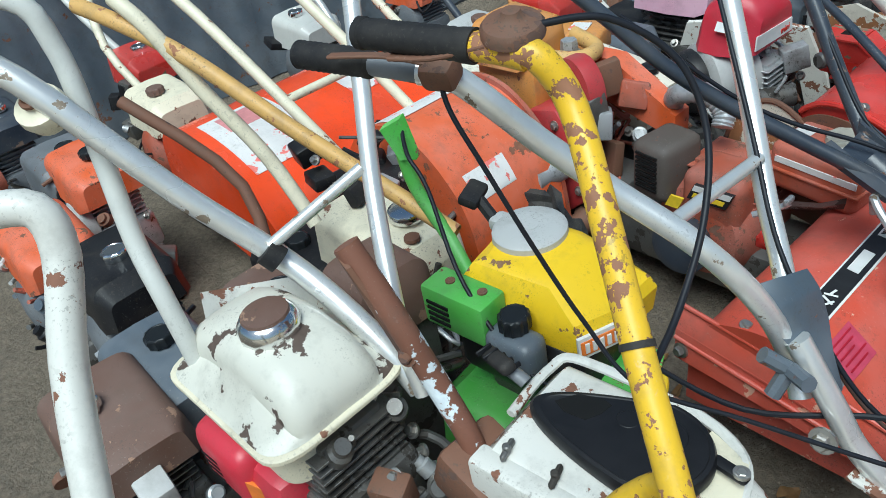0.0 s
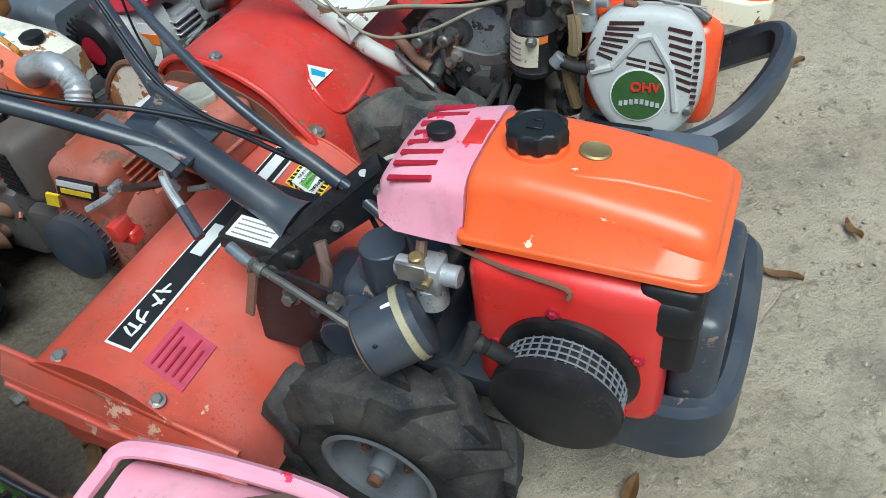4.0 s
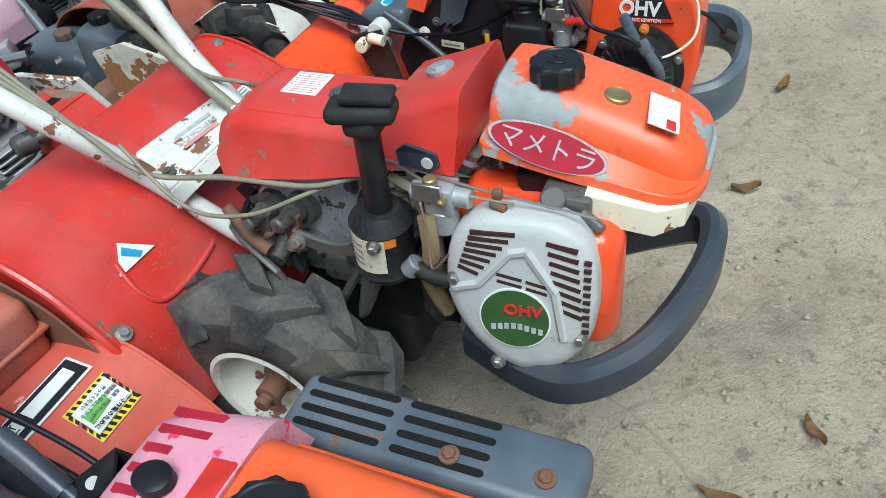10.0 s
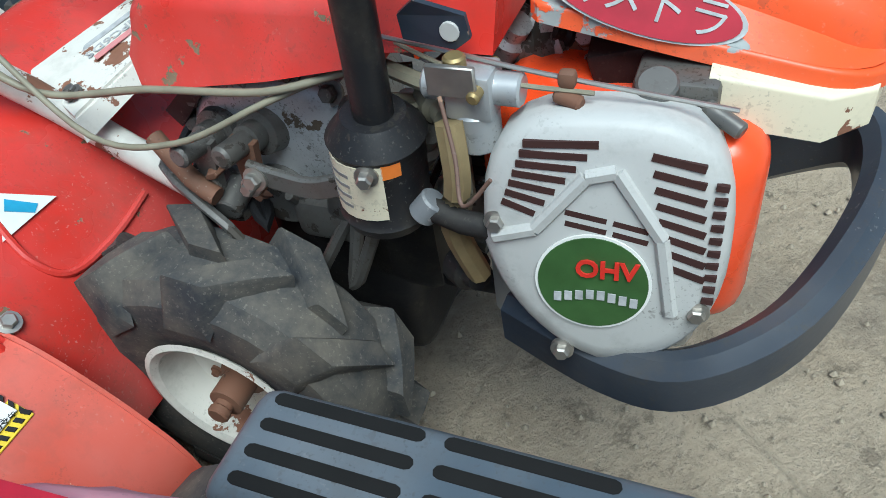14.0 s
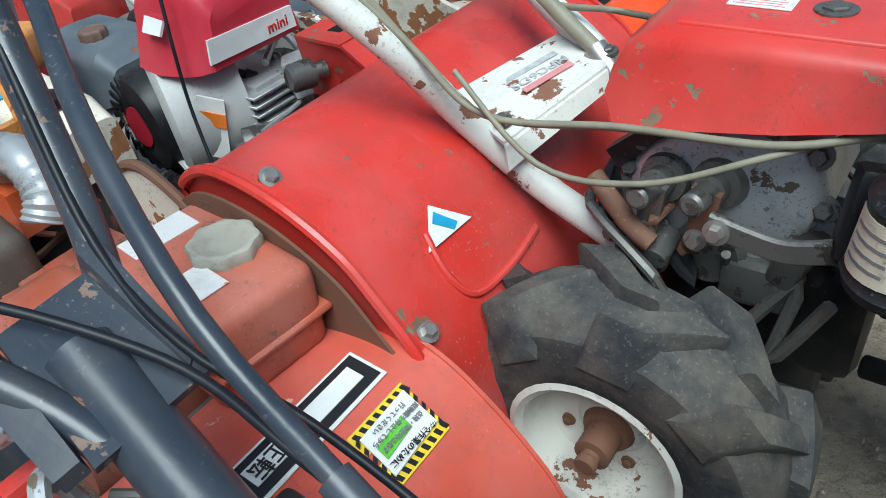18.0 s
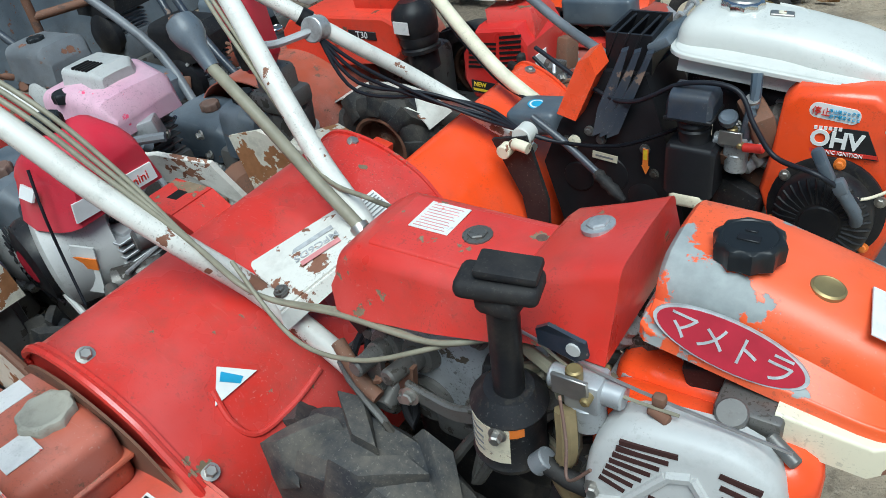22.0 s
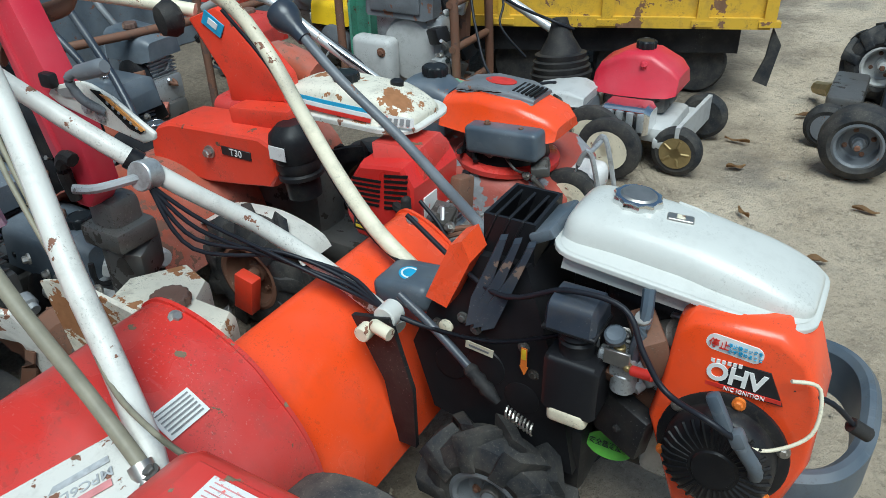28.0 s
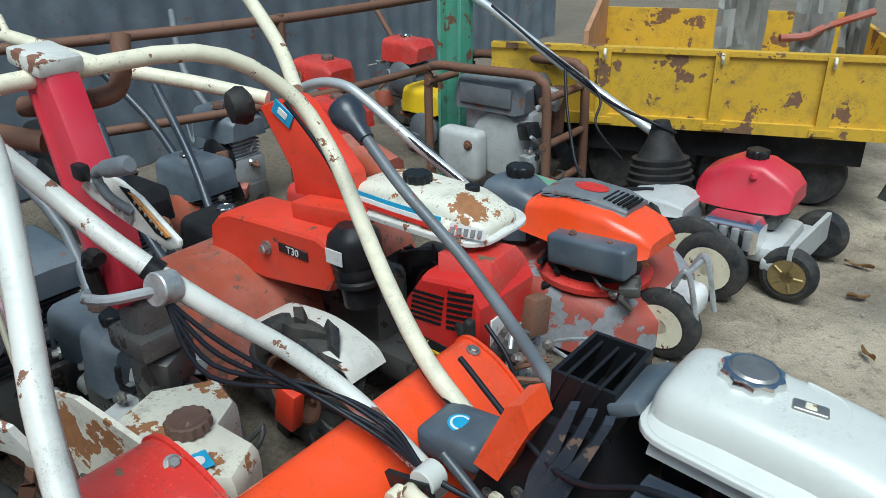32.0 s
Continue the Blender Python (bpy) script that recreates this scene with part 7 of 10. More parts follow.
def orange_mower():
    m = thing("lawn_mower", -0.65, 3.95, "orange and grey walk-behind mower with worn red deck", "lawn mower", move=(-0.065, 0.115, 0.0), grow=(1.06, 1, 1), turn=-3)
    G().hood([(-0.98, 0.17, 0.05, 0.17, 0.05), (-0.93, 0.25, 0.04, 0.205, 0.07), (-0.7, 0.29, 0.03, 0.215, 0.07), (-0.5, 0.28, 0.03, 0.20, 0.07), (-0.42, 0.23, 0.03, 0.16, 0.05), (-0.38, 0.15, 0.04, 0.12, 0.03)], 4.04).fin("deck", paint("worn_red_deck", (0.33, 0.06, 0.04), 0.55, 0.55, (0.16, 0.16, 0.17), 0.5, 0.05, 9.0), m, "worn red deck with bare grey edge")
    # engine unit, built above the deck
    up_ = 0.055
    G().hood([(a, w, zb + up_, zt + up_, r, f) for a, w, zb, zt, r, f in ((-0.80, 0.09, 0.275, 0.315, 0.02, 0.85), (-0.78, 0.125, 0.26, 0.345, 0.035, 0.8), (-0.67, 0.14, 0.26, 0.372, 0.04, 0.75), (-0.54, 0.14, 0.265, 0.365, 0.04, 0.75), (-0.44, 0.12, 0.265, 0.335, 0.035, 0.78), (-0.41, 0.085, 0.27, 0.305, 0.02, 0.85))], 3.96).fin("engine_hood", M_ORANGE2, m, "bright orange engine hood")
    gr = G().hood([(-0.76, 0.075, 0.415, 0.427, 0.01, 0.9), (-0.68, 0.09, 0.417, 0.443, 0.015, 0.85), (-0.56, 0.088, 0.415, 0.439, 0.015, 0.85), (-0.50, 0.07, 0.41, 0.423, 0.01, 0.9)], 3.98).fin("grille", M_GREY, m)
    louvres(gr, (-0.575, 3.925, 0.4415), (0, 0.085, 0.0), (0.014, 0, -0.0012), (0, 0, 1), 6)
    louvres(gr, (-0.75, 3.895, 0.421), (0.02, 0.0, 0.006), (0.03, 0, 0.003), (0, -1, 0.7), 5)
    round_plate(G(), (-0.64, 3.98, 0.4435), (0, 0, 1), 0.032, 0.0015, 24, 1.6).fin("red_badge", M_LRED, gr)
    bx = G().box(-0.66, -0.425, 3.785, 3.86, 0.275, 0.365, 0.014, 3, (0, -4, 0)).fin("muffler_box", M_GREYBLUE, m, "blue-grey box cover")
    for a in (-0.60, -0.49):
        bolt(bx, (a, 3.82, 0.366), (0, 0, 1), 0.007, 0.008, M_RUST)
    tk = G().hood([(-1.0, 0.06, 0.24, 0.36, 0.03), (-0.97, 0.085, 0.23, 0.40, 0.04), (-0.87, 0.09, 0.23, 0.41, 0.04), (-0.81, 0.075, 0.24, 0.385, 0.04)], 3.99).fin("fuel_tank", M_GREYBLUE, m)
    fuel_cap(tk, (-0.90, 4.01, 0.408), 0.042, 0.035, M_CAP, 12)
    G().lathe((-0.60, 3.95, 0.19), (-0.60, 3.95, 0.33), [(0, 0.14), (0.05, 0.13), (0.14, 0.11)], 26).fin("engine_base", M_BLACK, m)
    G().lathe((-0.60, 3.95, 0.20), (-0.60, 3.95, 0.23), [(0, 0.165), (0.016, 0.165), (0.026, 0.15)], 26).fin("red_ring", M_RED, m)
    junk(m, -0.70, -0.42, 3.82, 3.90, 0.20, 0.30, 9, 21, (M_GEAR, M_PLASTIC))
    small_wheel(m, -0.38, 3.93, 3.98, 0.105, 0.105, M_CREAM, 0)
    small_wheel(m, -0.42, 4.34, 4.39, 0.115, 0.115, M_CREAM, 0)
    small_wheel(m, -0.93, 3.80, 3.85, 0.105, 0.105, M_CREAM, 0)
    cg = thing("wire_guard", -0.40, 4.12, "bent wire guard over a red and grey gear case", "guard")
    G().box(-0.46, -0.35, 4.04, 4.20, 0.11, 0.20, 0.03, 3).fin("gear_case", M_LABELDIRT, cg)
    for b in (4.05, 4.18):
        G().tube([(-0.44, b, 0.13), (-0.40, b, 0.26), (-0.37, b, 0.27), (-0.33, b, 0.12)], 0.0085, 8).fin("wire", M_ALU, cg)
    G().tube([(-0.385, 4.05, 0.266), (-0.385, 4.18, 0.266)], 0.008, 8, 1).fin("cross_wire", M_ALU, cg)
    hb = thing("mower_handle", -0.9, 4.0, "chromed tubular mower handle", "handle")
    G().tube([(-0.90, 3.95, 0.33), (-1.05, 3.93, 0.43), (-1.22, 3.91, 0.53), (-1.40, 3.90, 0.635), (-1.50, 3.90, 0.67), (-1.62, 3.90, 0.66), (-1.78, 3.91, 0.60)], 0.0165, 12).fin("tube", M_SILVER, hb)
    cable(hb, [(-0.95, 3.95, 0.20), (-1.1, 3.94, 0.46), (-1.35, 3.91, 0.61)], 0.004)
    cable(hb, [(-1.0, 3.95, 0.30), (-0.95, 3.9, 0.40), (-1.2, 3.90, 0.53), (-1.4, 3.9, 0.64)], 0.004)
    return m


def red_mower():
    m = thing("lawn_mower", -0.4, 4.75, "grey walk-behind mower with faded red engine cover", "lawn mower", move=(-0.03, 0.02, 0))
    top = G().hood([(-0.59, 0.10, 0.245, 0.30, 0.02, 0.85), (-0.57, 0.13, 0.235, 0.335, 0.03, 0.72), (-0.48, 0.14, 0.235, 0.385, 0.035, 0.62), (-0.38, 0.14, 0.24, 0.385, 0.035, 0.62), (-0.30, 0.13, 0.245, 0.345, 0.03, 0.7), (-0.27, 0.10, 0.25, 0.31, 0.02, 0.8)], 4.80).fin("engine_cover", M_MAGENTA, m, "faded red engine cover")
    fuel_cap(top, (-0.425, 4.80, 0.385), 0.038, 0.03, M_CAP, 12)
    G().lathe((-0.40, 4.71, 0.335), (-0.40, 4.69, 0.375), [(0, 0.008), (0.012, 0.008), (0.02, 0.014), (0.03, 0.006)], 12).fin("wing_nut", M_MAGENTA, top)
    G().box(-0.55, -0.3, 4.70, 4.88, 0.17, 0.25, 0.02, 2).fin("engine_block", M_GEAR, m)
    mu = G().hood([(-0.50, 0.05, 0.155, 0.225, 0.02), (-0.48, 0.065, 0.15, 0.245, 0.02), (-0.33, 0.065, 0.15, 0.25, 0.02), (-0.31, 0.05, 0.155, 0.235, 0.02)], 4.58).fin("silencer", M_CHROME, m, "pressed bright steel silencer")
    for i in range(4):
        G().box(-0.47 + 0.04 * i, -0.445 + 0.04 * i, 4.508, 4.52, 0.165, 0.235, 0.005, 2).fin("pressed_rib", M_ALU, mu)
    G().box(-0.62, -0.25, 4.58, 4.90, 0.10, 0.165, 0.025, 2).box(-0.30, -0.20, 4.56, 4.95, 0.09, 0.13, 0.01).slab([(-0.22, 4.56, 0.09), (-0.22, 4.56, 0.19), (-0.20, 4.95, 0.19), (-0.2, 4.95, 0.09)], (0.015, 0, 0)).fin("deck", M_LTGREY, m)
    G().hood([(-0.78, 0.09, 0.225, 0.245, 0.01, 0.9), (-0.72, 0.12, 0.22, 0.262, 0.02, 0.85), (-0.62, 0.12, 0.22, 0.268, 0.02, 0.85), (-0.56, 0.10, 0.22, 0.25, 0.01, 0.9)], 4.62).fin("side_shelf", M_LTGREY, m)
    G().box(-0.76, -0.55, 4.52, 4.72, 0.10, 0.225, 0.03, 2).fin("gear_case", M_GREY, m)
    small_wheel(m, -0.21, 4.56, 4.61, 0.092, 0.092, M_BRASS, 5)
    small_wheel(m, -0.21, 5.00, 4.95, 0.092, 0.092, M_BRASS, 5)
    farm_wheel(m, -0.70, 4.42, 4.50, 0.13, 0.13, 0.075, M_GREY, M_TYREDK)
    small_wheel(m, -0.50, 4.46, 4.51, 0.125, 0.125, M_CREAM, 0)
    bt = G()
    bt.lathe((-0.75, 4.78, 0.20), (-0.78, 4.80, 0.46), [(0, 0.11), (0.05, 0.125), (0.055, 0.11), (0.075, 0.118), (0.08, 0.105), (0.1, 0.112), (0.105, 0.098), (0.125, 0.104), (0.13, 0.085), (0.19, 0.05), (0.26, 0.03)], 26)
    bt.fin("rubber_boot", M_GRIP, m, "ribbed black rubber boot")
    G().tube([(-0.79, 4.80, 0.40), (-0.95, 4.82, 0.47), (-1.25, 4.86, 0.60), (-1.62, 4.90, 0.78), (-1.9, 4.93, 0.88)], 0.018, 12).fin("handlebar", M_SILVER, m)
    cable(m, [(-0.70, 4.60, 0.27), (-0.95, 4.58, 0.25), (-1.10, 4.70, 0.40), (-1.2, 4.82, 0.585)], 0.006)
    cable(m, [(-0.72, 4.8, 0.42), (-0.80, 4.75, 0.46), (-1.0, 4.80, 0.50), (-1.3, 4.85, 0.635), (-1.6, 4.89, 0.79)], 0.006)
    cable(m, [(-0.9, 4.75, 0.30), (-1.0, 4.72, 0.42), (-1.05, 4.8, 0.53), (-1.4, 4.87, 0.68)], 0.005)
    return m


def pink_mower():
    m = thing("riding_mower", 0.45, 5.3, "faded pink ride-on mower parked beside the row", "mower")
    farm_wheel(m, 0.325, 4.80, 4.92, 0.14, 0.14, 0.075, M_GREY, M_TYREDK, False)
    small_wheel(m, 0.20, 5.08, 5.15, 0.085, 0.085, M_GREY, 0)
    farm_wheel(m, 0.33, 5.70, 5.82, 0.16, 0.16, 0.08, M_LTGREY, M_TYREDK)
    G().hood([(0.40, 0.46, 0.20, 0.265, 0.02), (0.43, 0.48, 0.20, 0.29, 0.03), (0.52, 0.48, 0.20, 0.31, 0.03), (0.85, 0.45, 0.20, 0.30, 0.03)], 5.35).fin("deck", M_FADEDROSE, m, "faded pink deck")
    G().hood([(0.46, 0.20, 0.29, 0.36, 0.02), (0.50, 0.24, 0.29, 0.45, 0.04), (0.62, 0.25, 0.29, 0.50, 0.05), (0.90, 0.22, 0.29, 0.46, 0.05)], 5.35).fin("bonnet", M_FADEDROSE, m)
    G().box(0.17, 0.30, 5.15, 5.50, 0.09, 0.19, 0.015, 2).fin("side_skirt", M_GEAR, m)
    G().box(0.36, 0.80, 4.95, 5.75, 0.07, 0.21, 0.02, 2).fin("chassis", M_BLACK, m)
    G().tube([(0.17, 5.5, 0.10), (0.12, 5.62, 0.06), (0.10, 5.66, 0.05)], 0.03, 8).fin("roller", M_BRASS, m)
    return m


def dumper():
    d = thing("dumper_trailer", -0.7, 5.6, "yellow steel-sided dumper bed on dark wheels", "dumper")
    o, e = Vector((-1.25, 5.05, 0)), Vector((-0.13, 5.50, 0))
    x = (e - o).normalized()
    y = Vector((-x.y, x.x, 0))
    L = (e - o).length
    def q(s, w, z):
        return o + x * s + y * w + Vector((0, 0, z))
    side = G().slab([q(-0.4, 0, 0.36), q(L, 0, 0.36), q(L, 0, 0.635), q(-0.4, 0, 0.635)], y * 0.02).fin("side_board", M_YELTRUCK, d, "dented yellow side board")
    G().slab([q(-0.4, -0.012, 0.625), q(L, -0.012, 0.625), q(L, -0.012, 0.645), q(-0.4, -0.012, 0.645)], y * 0.045).fin("top_rail", M_YELTRUCK, side)
    G().slab([q(-0.4, -0.02, 0.325), q(L, -0.02, 0.325), q(L, -0.02, 0.372), q(-0.4, -0.02, 0.372)], y * 0.05).fin("sill", M_YELTRUCK, side)
    for s in (0.05, 0.50, 0.90, L - 0.03):
        st = G().slab([q(s, -0.022, 0.36), q(s + 0.05, -0.022, 0.36), q(s + 0.05, -0.022, 0.64), q(s, -0.022, 0.64)], y * 0.03).fin("stake", M_YELTRUCK, side)
        G().tube([q(s + 0.025, -0.03, 0.64), q(s + 0.025, -0.04, 0.62), q(s + 0.025, -0.03, 0.60)], 0.007, 6).fin("hook", M_CREAM, st)
        G().slab([q(s - 0.02, -0.028, 0.335), q(s + 0.07, -0.028, 0.335), q(s + 0.07, -0.028, 0.36), q(s - 0.02, -0.028, 0.36)], y * 0.04).fin("hinge", M_YELTRUCK, st)
    G().slab([q(L - 0.02, 0, 0.36), q(L - 0.02, 0.9, 0.36), q(L - 0.02, 0.9, 0.64), q(L - 0.02, 0, 0.64)], x * 0.02).fin("tailboard", M_YELTRUCK, d)
    G().slab([q(0.0, 0.88, 0.36), q(L, 0.88, 0.36), q(L, 0.88, 0.68), q(0.0, 0.88, 0.68)], y * 0.02).fin("far_board", M_YELTRUCK, d)
    G().slab([q(0.0, 0.02, 0.36), q(0.0, 0.9, 0.36), q(0.0, 0.9, 0.80), q(0.0, 0.02, 0.70)], x * -0.02).fin("head_board", M_PLYW, d)
    G().slab([q(0.02, 0.02, 0.36), q(L, 0.02, 0.36), q(L, 0.88, 0.36), q(0.02, 0.88, 0.36)], (0, 0, 0.015)).fin("floor_board", M_YELTRUCK, d)
    for i, (s, w, wd) in enumerate(((0.50, 0.35, 0.20), (0.80, 0.30, 0.16), (1.0, 0.4, 0.1))):
        rng = random.Random(40 + i)
        g = G()
        rows = []
        for r in range(7):
            rows.append([q(s + wd * (k / 8), w + 0.03 * rng.uniform(-1, 1) + 0.02 * (k % 2), 0.38 + 0.075 * r + rng.uniform(-0.006, 0.006)) for k in range(9)])
        bm = g.bm
        vs = [[bm.verts.new(p) for p in r] for r in rows]
        for r0, r1 in zip(vs, vs[1:]):
            for k in range(8):
                bm.faces.new((r0[k], r0[k + 1], r1[k + 1], r1[k]))
        bmesh.ops.solidify(bm, geom=bm.faces[:], thickness=0.006)
        c = thing("plastic_sheet", q(s, w, 0).x, q(s, w, 0).y, "crumpled grey-white plastic sheet in the bed", "sheet", z=0.0)
        g.fin("sheet", M_SHEET, c)
    pp = thing("pipe", q(0.9, 0.3, 0).x, q(0.9, 0.3, 0).y, "dull red metal pipe lying in the dumper bed", "pipe")
    G().tube([q(0.75, 0.25, 0.66), q(0.85, 0.28, 0.665), q(0.92, 0.3, 0.70), q(1.1, 0.35, 0.76)], 0.016, 8).fin("tube", M_REDRUST, pp)
    G().slab([q(-0.2, 0.05, 0.20), q(L - 0.1, 0.05, 0.20), q(L - 0.1, 0.8, 0.20), q(-0.2, 0.8, 0.20)], (0, 0, 0.12)).fin("chassis", M_BLACK, d)
    for s in (0.15, 0.62, 0.95):
        c = q(s, 0.10, 0.13)
        G().lathe(c, c + y * 0.14, [(0, 0.08), (0.0, 0.12), (0.02, 0.135), (0.12, 0.135), (0.14, 0.12), (0.14, 0.08)], 26).fin("wheel", M_TYREDK, d)
    G().slab([q(L - 0.03, -0.02, 0.10), q(L + 0.03, -0.03, 0.08), q(L + 0.06, -0.02, 0.26), q(L + 0.02, 0.0, 0.33), q(L + 0.01, 0, 0.2)], y * 0.012).fin("mud_flap", M_TYREDK, d)
    return d


def generator():
    g0 = thing("generator", -1.5, 4.75, "grey engine generator in a rusty tube frame", "generator")
    for b in (4.68, 4.98):
        G().tube([(-1.78, b, 0.05), (-1.79, b, 0.30), (-1.785, b, 0.53), (-1.74, b, 0.57), (-1.60, b, 0.575), (-1.30, b, 0.585), (-1.245, b, 0.57), (-1.215, b, 0.53), (-1.205, b, 0.30), (-1.20, b, 0.06)], 0.019, 10).fin("frame_hoop", M_RUST, g0)
    for a, z in ((-1.78, 0.50), (-1.22, 0.50), (-1.21, 0.15), (-1.78, 0.12), (-1.21, 0.32)):
        G().tube([(a, 4.66, z), (a, 5.0, z)], 0.016, 10, 1).fin("frame_rail", M_RUST, g0)
    G().tube([(-1.75, 4.68, 0.06), (-1.2, 4.68, 0.06)], 0.016, 10, 1).fin("frame_rail", M_RUST, g0)
    tk = G().hood([(-1.67, 0.11, 0.42, 0.50, 0.02), (-1.65, 0.125, 0.41, 0.535, 0.03), (-1.36, 0.125, 0.41, 0.545, 0.03), (-1.33, 0.11, 0.42, 0.51, 0.02)], 4.82).fin("fuel_tank", M_GREY, g0, "dark grey fuel tank")
    G().box(-1.63, -1.38, 4.685, 4.698, 0.435, 0.515, 0.01, 2).fin("pressed_panel", M_GREY, tk)
    G().lathe((-1.46, 4.80, 0.27), (-1.46, 4.70, 0.27), [(0, 0.15), (0.05, 0.15), (0.08, 0.13), (0.09, 0.05), (0.09, 0)], 36).fin("flywheel_cover", M_LTGREY, g0, "round drilled light grey cover")
    sl = G().box(-1.71, -1.50, 4.63, 4.72, 0.11, 0.33, 0.03, 3).fin("silencer", M_LTGREY, g0, "light grey square silencer")
    bolt(sl, (-1.545, 4.629, 0.275), (0, -1, 0), 0.014, 0.01, M_RUST)
    G().box(-1.65, -1.30, 4.74, 4.92, 0.10, 0.42, 0.03, 2).fin("engine_block", M_ALU, g0)
    junk(g0, -1.36, -1.24, 4.68, 4.85, 0.15, 0.48, 14, 9, (M_ALU, M_GEAR, M_LTGREY, M_BLACK))
    G().tube([(-1.30, 4.9, 0.10), (-1.28, 4.9, 0.50)], 0.03, 8, 1).fin("exhaust_guard", M_RUST, g0)
    c = thing("painted_lid", -1.12, 4.58, "green and red painted cast metal lid", "lid")
    G().hood([(-1.30, 0.10, 0.12, 0.18, 0.02), (-1.26, 0.13, 0.12, 0.215, 0.03), (-1.08, 0.13, 0.12, 0.205, 0.03), (-1.02, 0.09, 0.12, 0.16, 0.02)], 4.55).fin("shell", paint("green_over_red", (0.16, 0.34, 0.24), 0.5, 0.6, (0.40, 0.06, 0.03), 0.4, 0.0, 12.0), c)
    G().box(-1.28, -1.04, 4.48, 4.62, 0.0, 0.13, 0.02, 2).fin("foot_block", M_GEAR, c)
    p = thing("green_post", -1.82, 4.92, "chipped teal green steel post", "post")
    G().box(-1.875, -1.765, 4.90, 4.95, 0.0, 1.6, 0.004, 2).fin("web", M_TEAL, p)
    G().box(-1.885, -1.865, 4.86, 4.95, 0.0, 1.6, 0.003, 1).box(-1.775, -1.755, 4.86, 4.95, 0.0, 1.6, 0.003, 1).fin("flange", M_TEAL, p)
    return g0


# ---- machines behind the row ----
def pink_engine_tiller():
    t = thing("mini_tiller", -0.95, 2.27, "small tiller with bright pink engine cover and black fan", "tiller")
    datum((-0.060, 0.005, 0.022), (1.08, 1.06, 1.06), (-0.93, 2.29, 0.54))
    hd = G().hood([(-1.02, 0.08, 0.475, 0.53, 0.03, 0.85, 0.0), (-1.0, 0.105, 0.470, 0.585, 0.045, 0.8, 0.0), (-0.94, 0.115, 0.470, 0.625, 0.05, 0.75, 0.0), (-0.89, 0.112, 0.470, 0.612, 0.05, 0.75, 0.01), (-0.868, 0.105, 0.472, 0.595, 0.045, 0.8, 0.012), (-0.852, 0.092, 0.475, 0.570, 0.035, 0.85, 0.015)], 2.295).fin("engine_cover", M_MAGENTA, t, "bright pink plastic engine cover")
    fuel_cap(hd, (-0.95, 2.285, 0.622), 0.032, 0.026, M_CAP, 12)
    G().slab([(-0.95, 2.187, 0.535), (-0.91, 2.187, 0.533), (-0.91, 2.20, 0.552), (-0.95, 2.20, 0.556)], (0, -0.004, 0.002)).fin("white_label", M_LABEL, hd)
    lb = G().slab([(-0.853, 2.212, 0.488), (-0.850, 2.390, 0.484), (-0.852, 2.388, 0.518), (-0.854, 2.218, 0.524)], (0.004, 0, 0)).fin("name_label", M_LABEL, hd, "white label with a red word")
    letters("label_word", "mini", 0.026, (-0.8465, 2.352, 0.500), (0, 1, 0), (0, 0, 1), M_LRED, lb)
    datum((-0.08, 0.02, 0.03))
    fly = G().lathe((-1.0, 2.20, 0.355), (-1.02, 2.11, 0.35), [(0, 0.095), (0.03, 0.095), (0.05, 0.085), (0.06, 0.055), (0.055, 0.04), (0.055, 0)], 36).fin("fan_wheel", M_BLACK, t, "black finned fan wheel with red badge")
    for i in range(24):
        a = 2 * math.pi * i / 24
        p = Vector((-1.012 + 0.055 * math.cos(a), 2.148, 0.352 + 0.055 * math.sin(a)))
        q_ = Vector((-1.012 + 0.09 * math.cos(a + 0.25), 2.156, 0.352 + 0.09 * math.sin(a + 0.25)))
        G().bar([p, q_], 0.004, 0.012, 1, 0.001).fin("fin", M_PLASTIC, fly)
    round_plate(G(), (-1.012, 2.144, 0.352), (-0.1, -1, 0), 0.038, 0.002, 26).fin("badge", M_LMAR, fly)
    sh = G().lathe((-0.92, 2.30, 0.365), (-0.985, 2.18, 0.357), [(0, 0.115), (0.03, 0.118), (0.125, 0.112), (0.136, 0.095)], 36).fin("fan_housing", M_LTGREY, t, "light grey fan housing")
    lw = G().slab([(-0.882, 2.172, 0.315), (-0.868, 2.180, 0.425), (-0.835, 2.205, 0.41), (-0.85, 2.195, 0.30)], (0.003, -0.004, 0)).fin("spec_label", M_LABEL, sh)
    G().slab([(-0.874, 2.1765, 0.375), (-0.871, 2.178, 0.40), (-0.838, 2.202, 0.385), (-0.841, 2.200, 0.36)], (0.0045, -0.0055, 0)).fin("orange_bar", M_LORG, lw)
    datum((-0.03, 0.0, 0.0))
    engine_block(t, -1.06, -0.84, 2.25, 2.42, 0.22, 0.44, M_ALU)
    G().cyl((-0.86, 2.22, 0.36), (-0.80, 2.30, 0.36), 0.032).cyl((-0.84, 2.20, 0.37), (-0.80, 2.18, 0.375), 0.014).fin("carburettor", M_GEAR, t)
    junk(t, -1.05, -0.82, 2.2, 2.42, 0.22, 0.44, 16, 31, (M_ALU, M_GEAR, M_BLACK, M_LTGREY))
    G().tube([(-0.98, 2.12, 0.25), (-0.85, 2.14, 0.22), (-0.78, 2.22, 0.26), (-0.77, 2.30, 0.30)], 0.014, 8).fin("hose", M_GRIP, t)
    cable(t, [(-0.93, 2.2, 0.62), (-0.91, 2.18, 0.54), (-0.90, 2.17, 0.45), (-0.86, 2.15, 0.36)], 0.003)
    G().box(-1.15, -0.75, 2.2, 2.4, 0.12, 0.24, 0.02).fin("frame", M_GEAR, t)
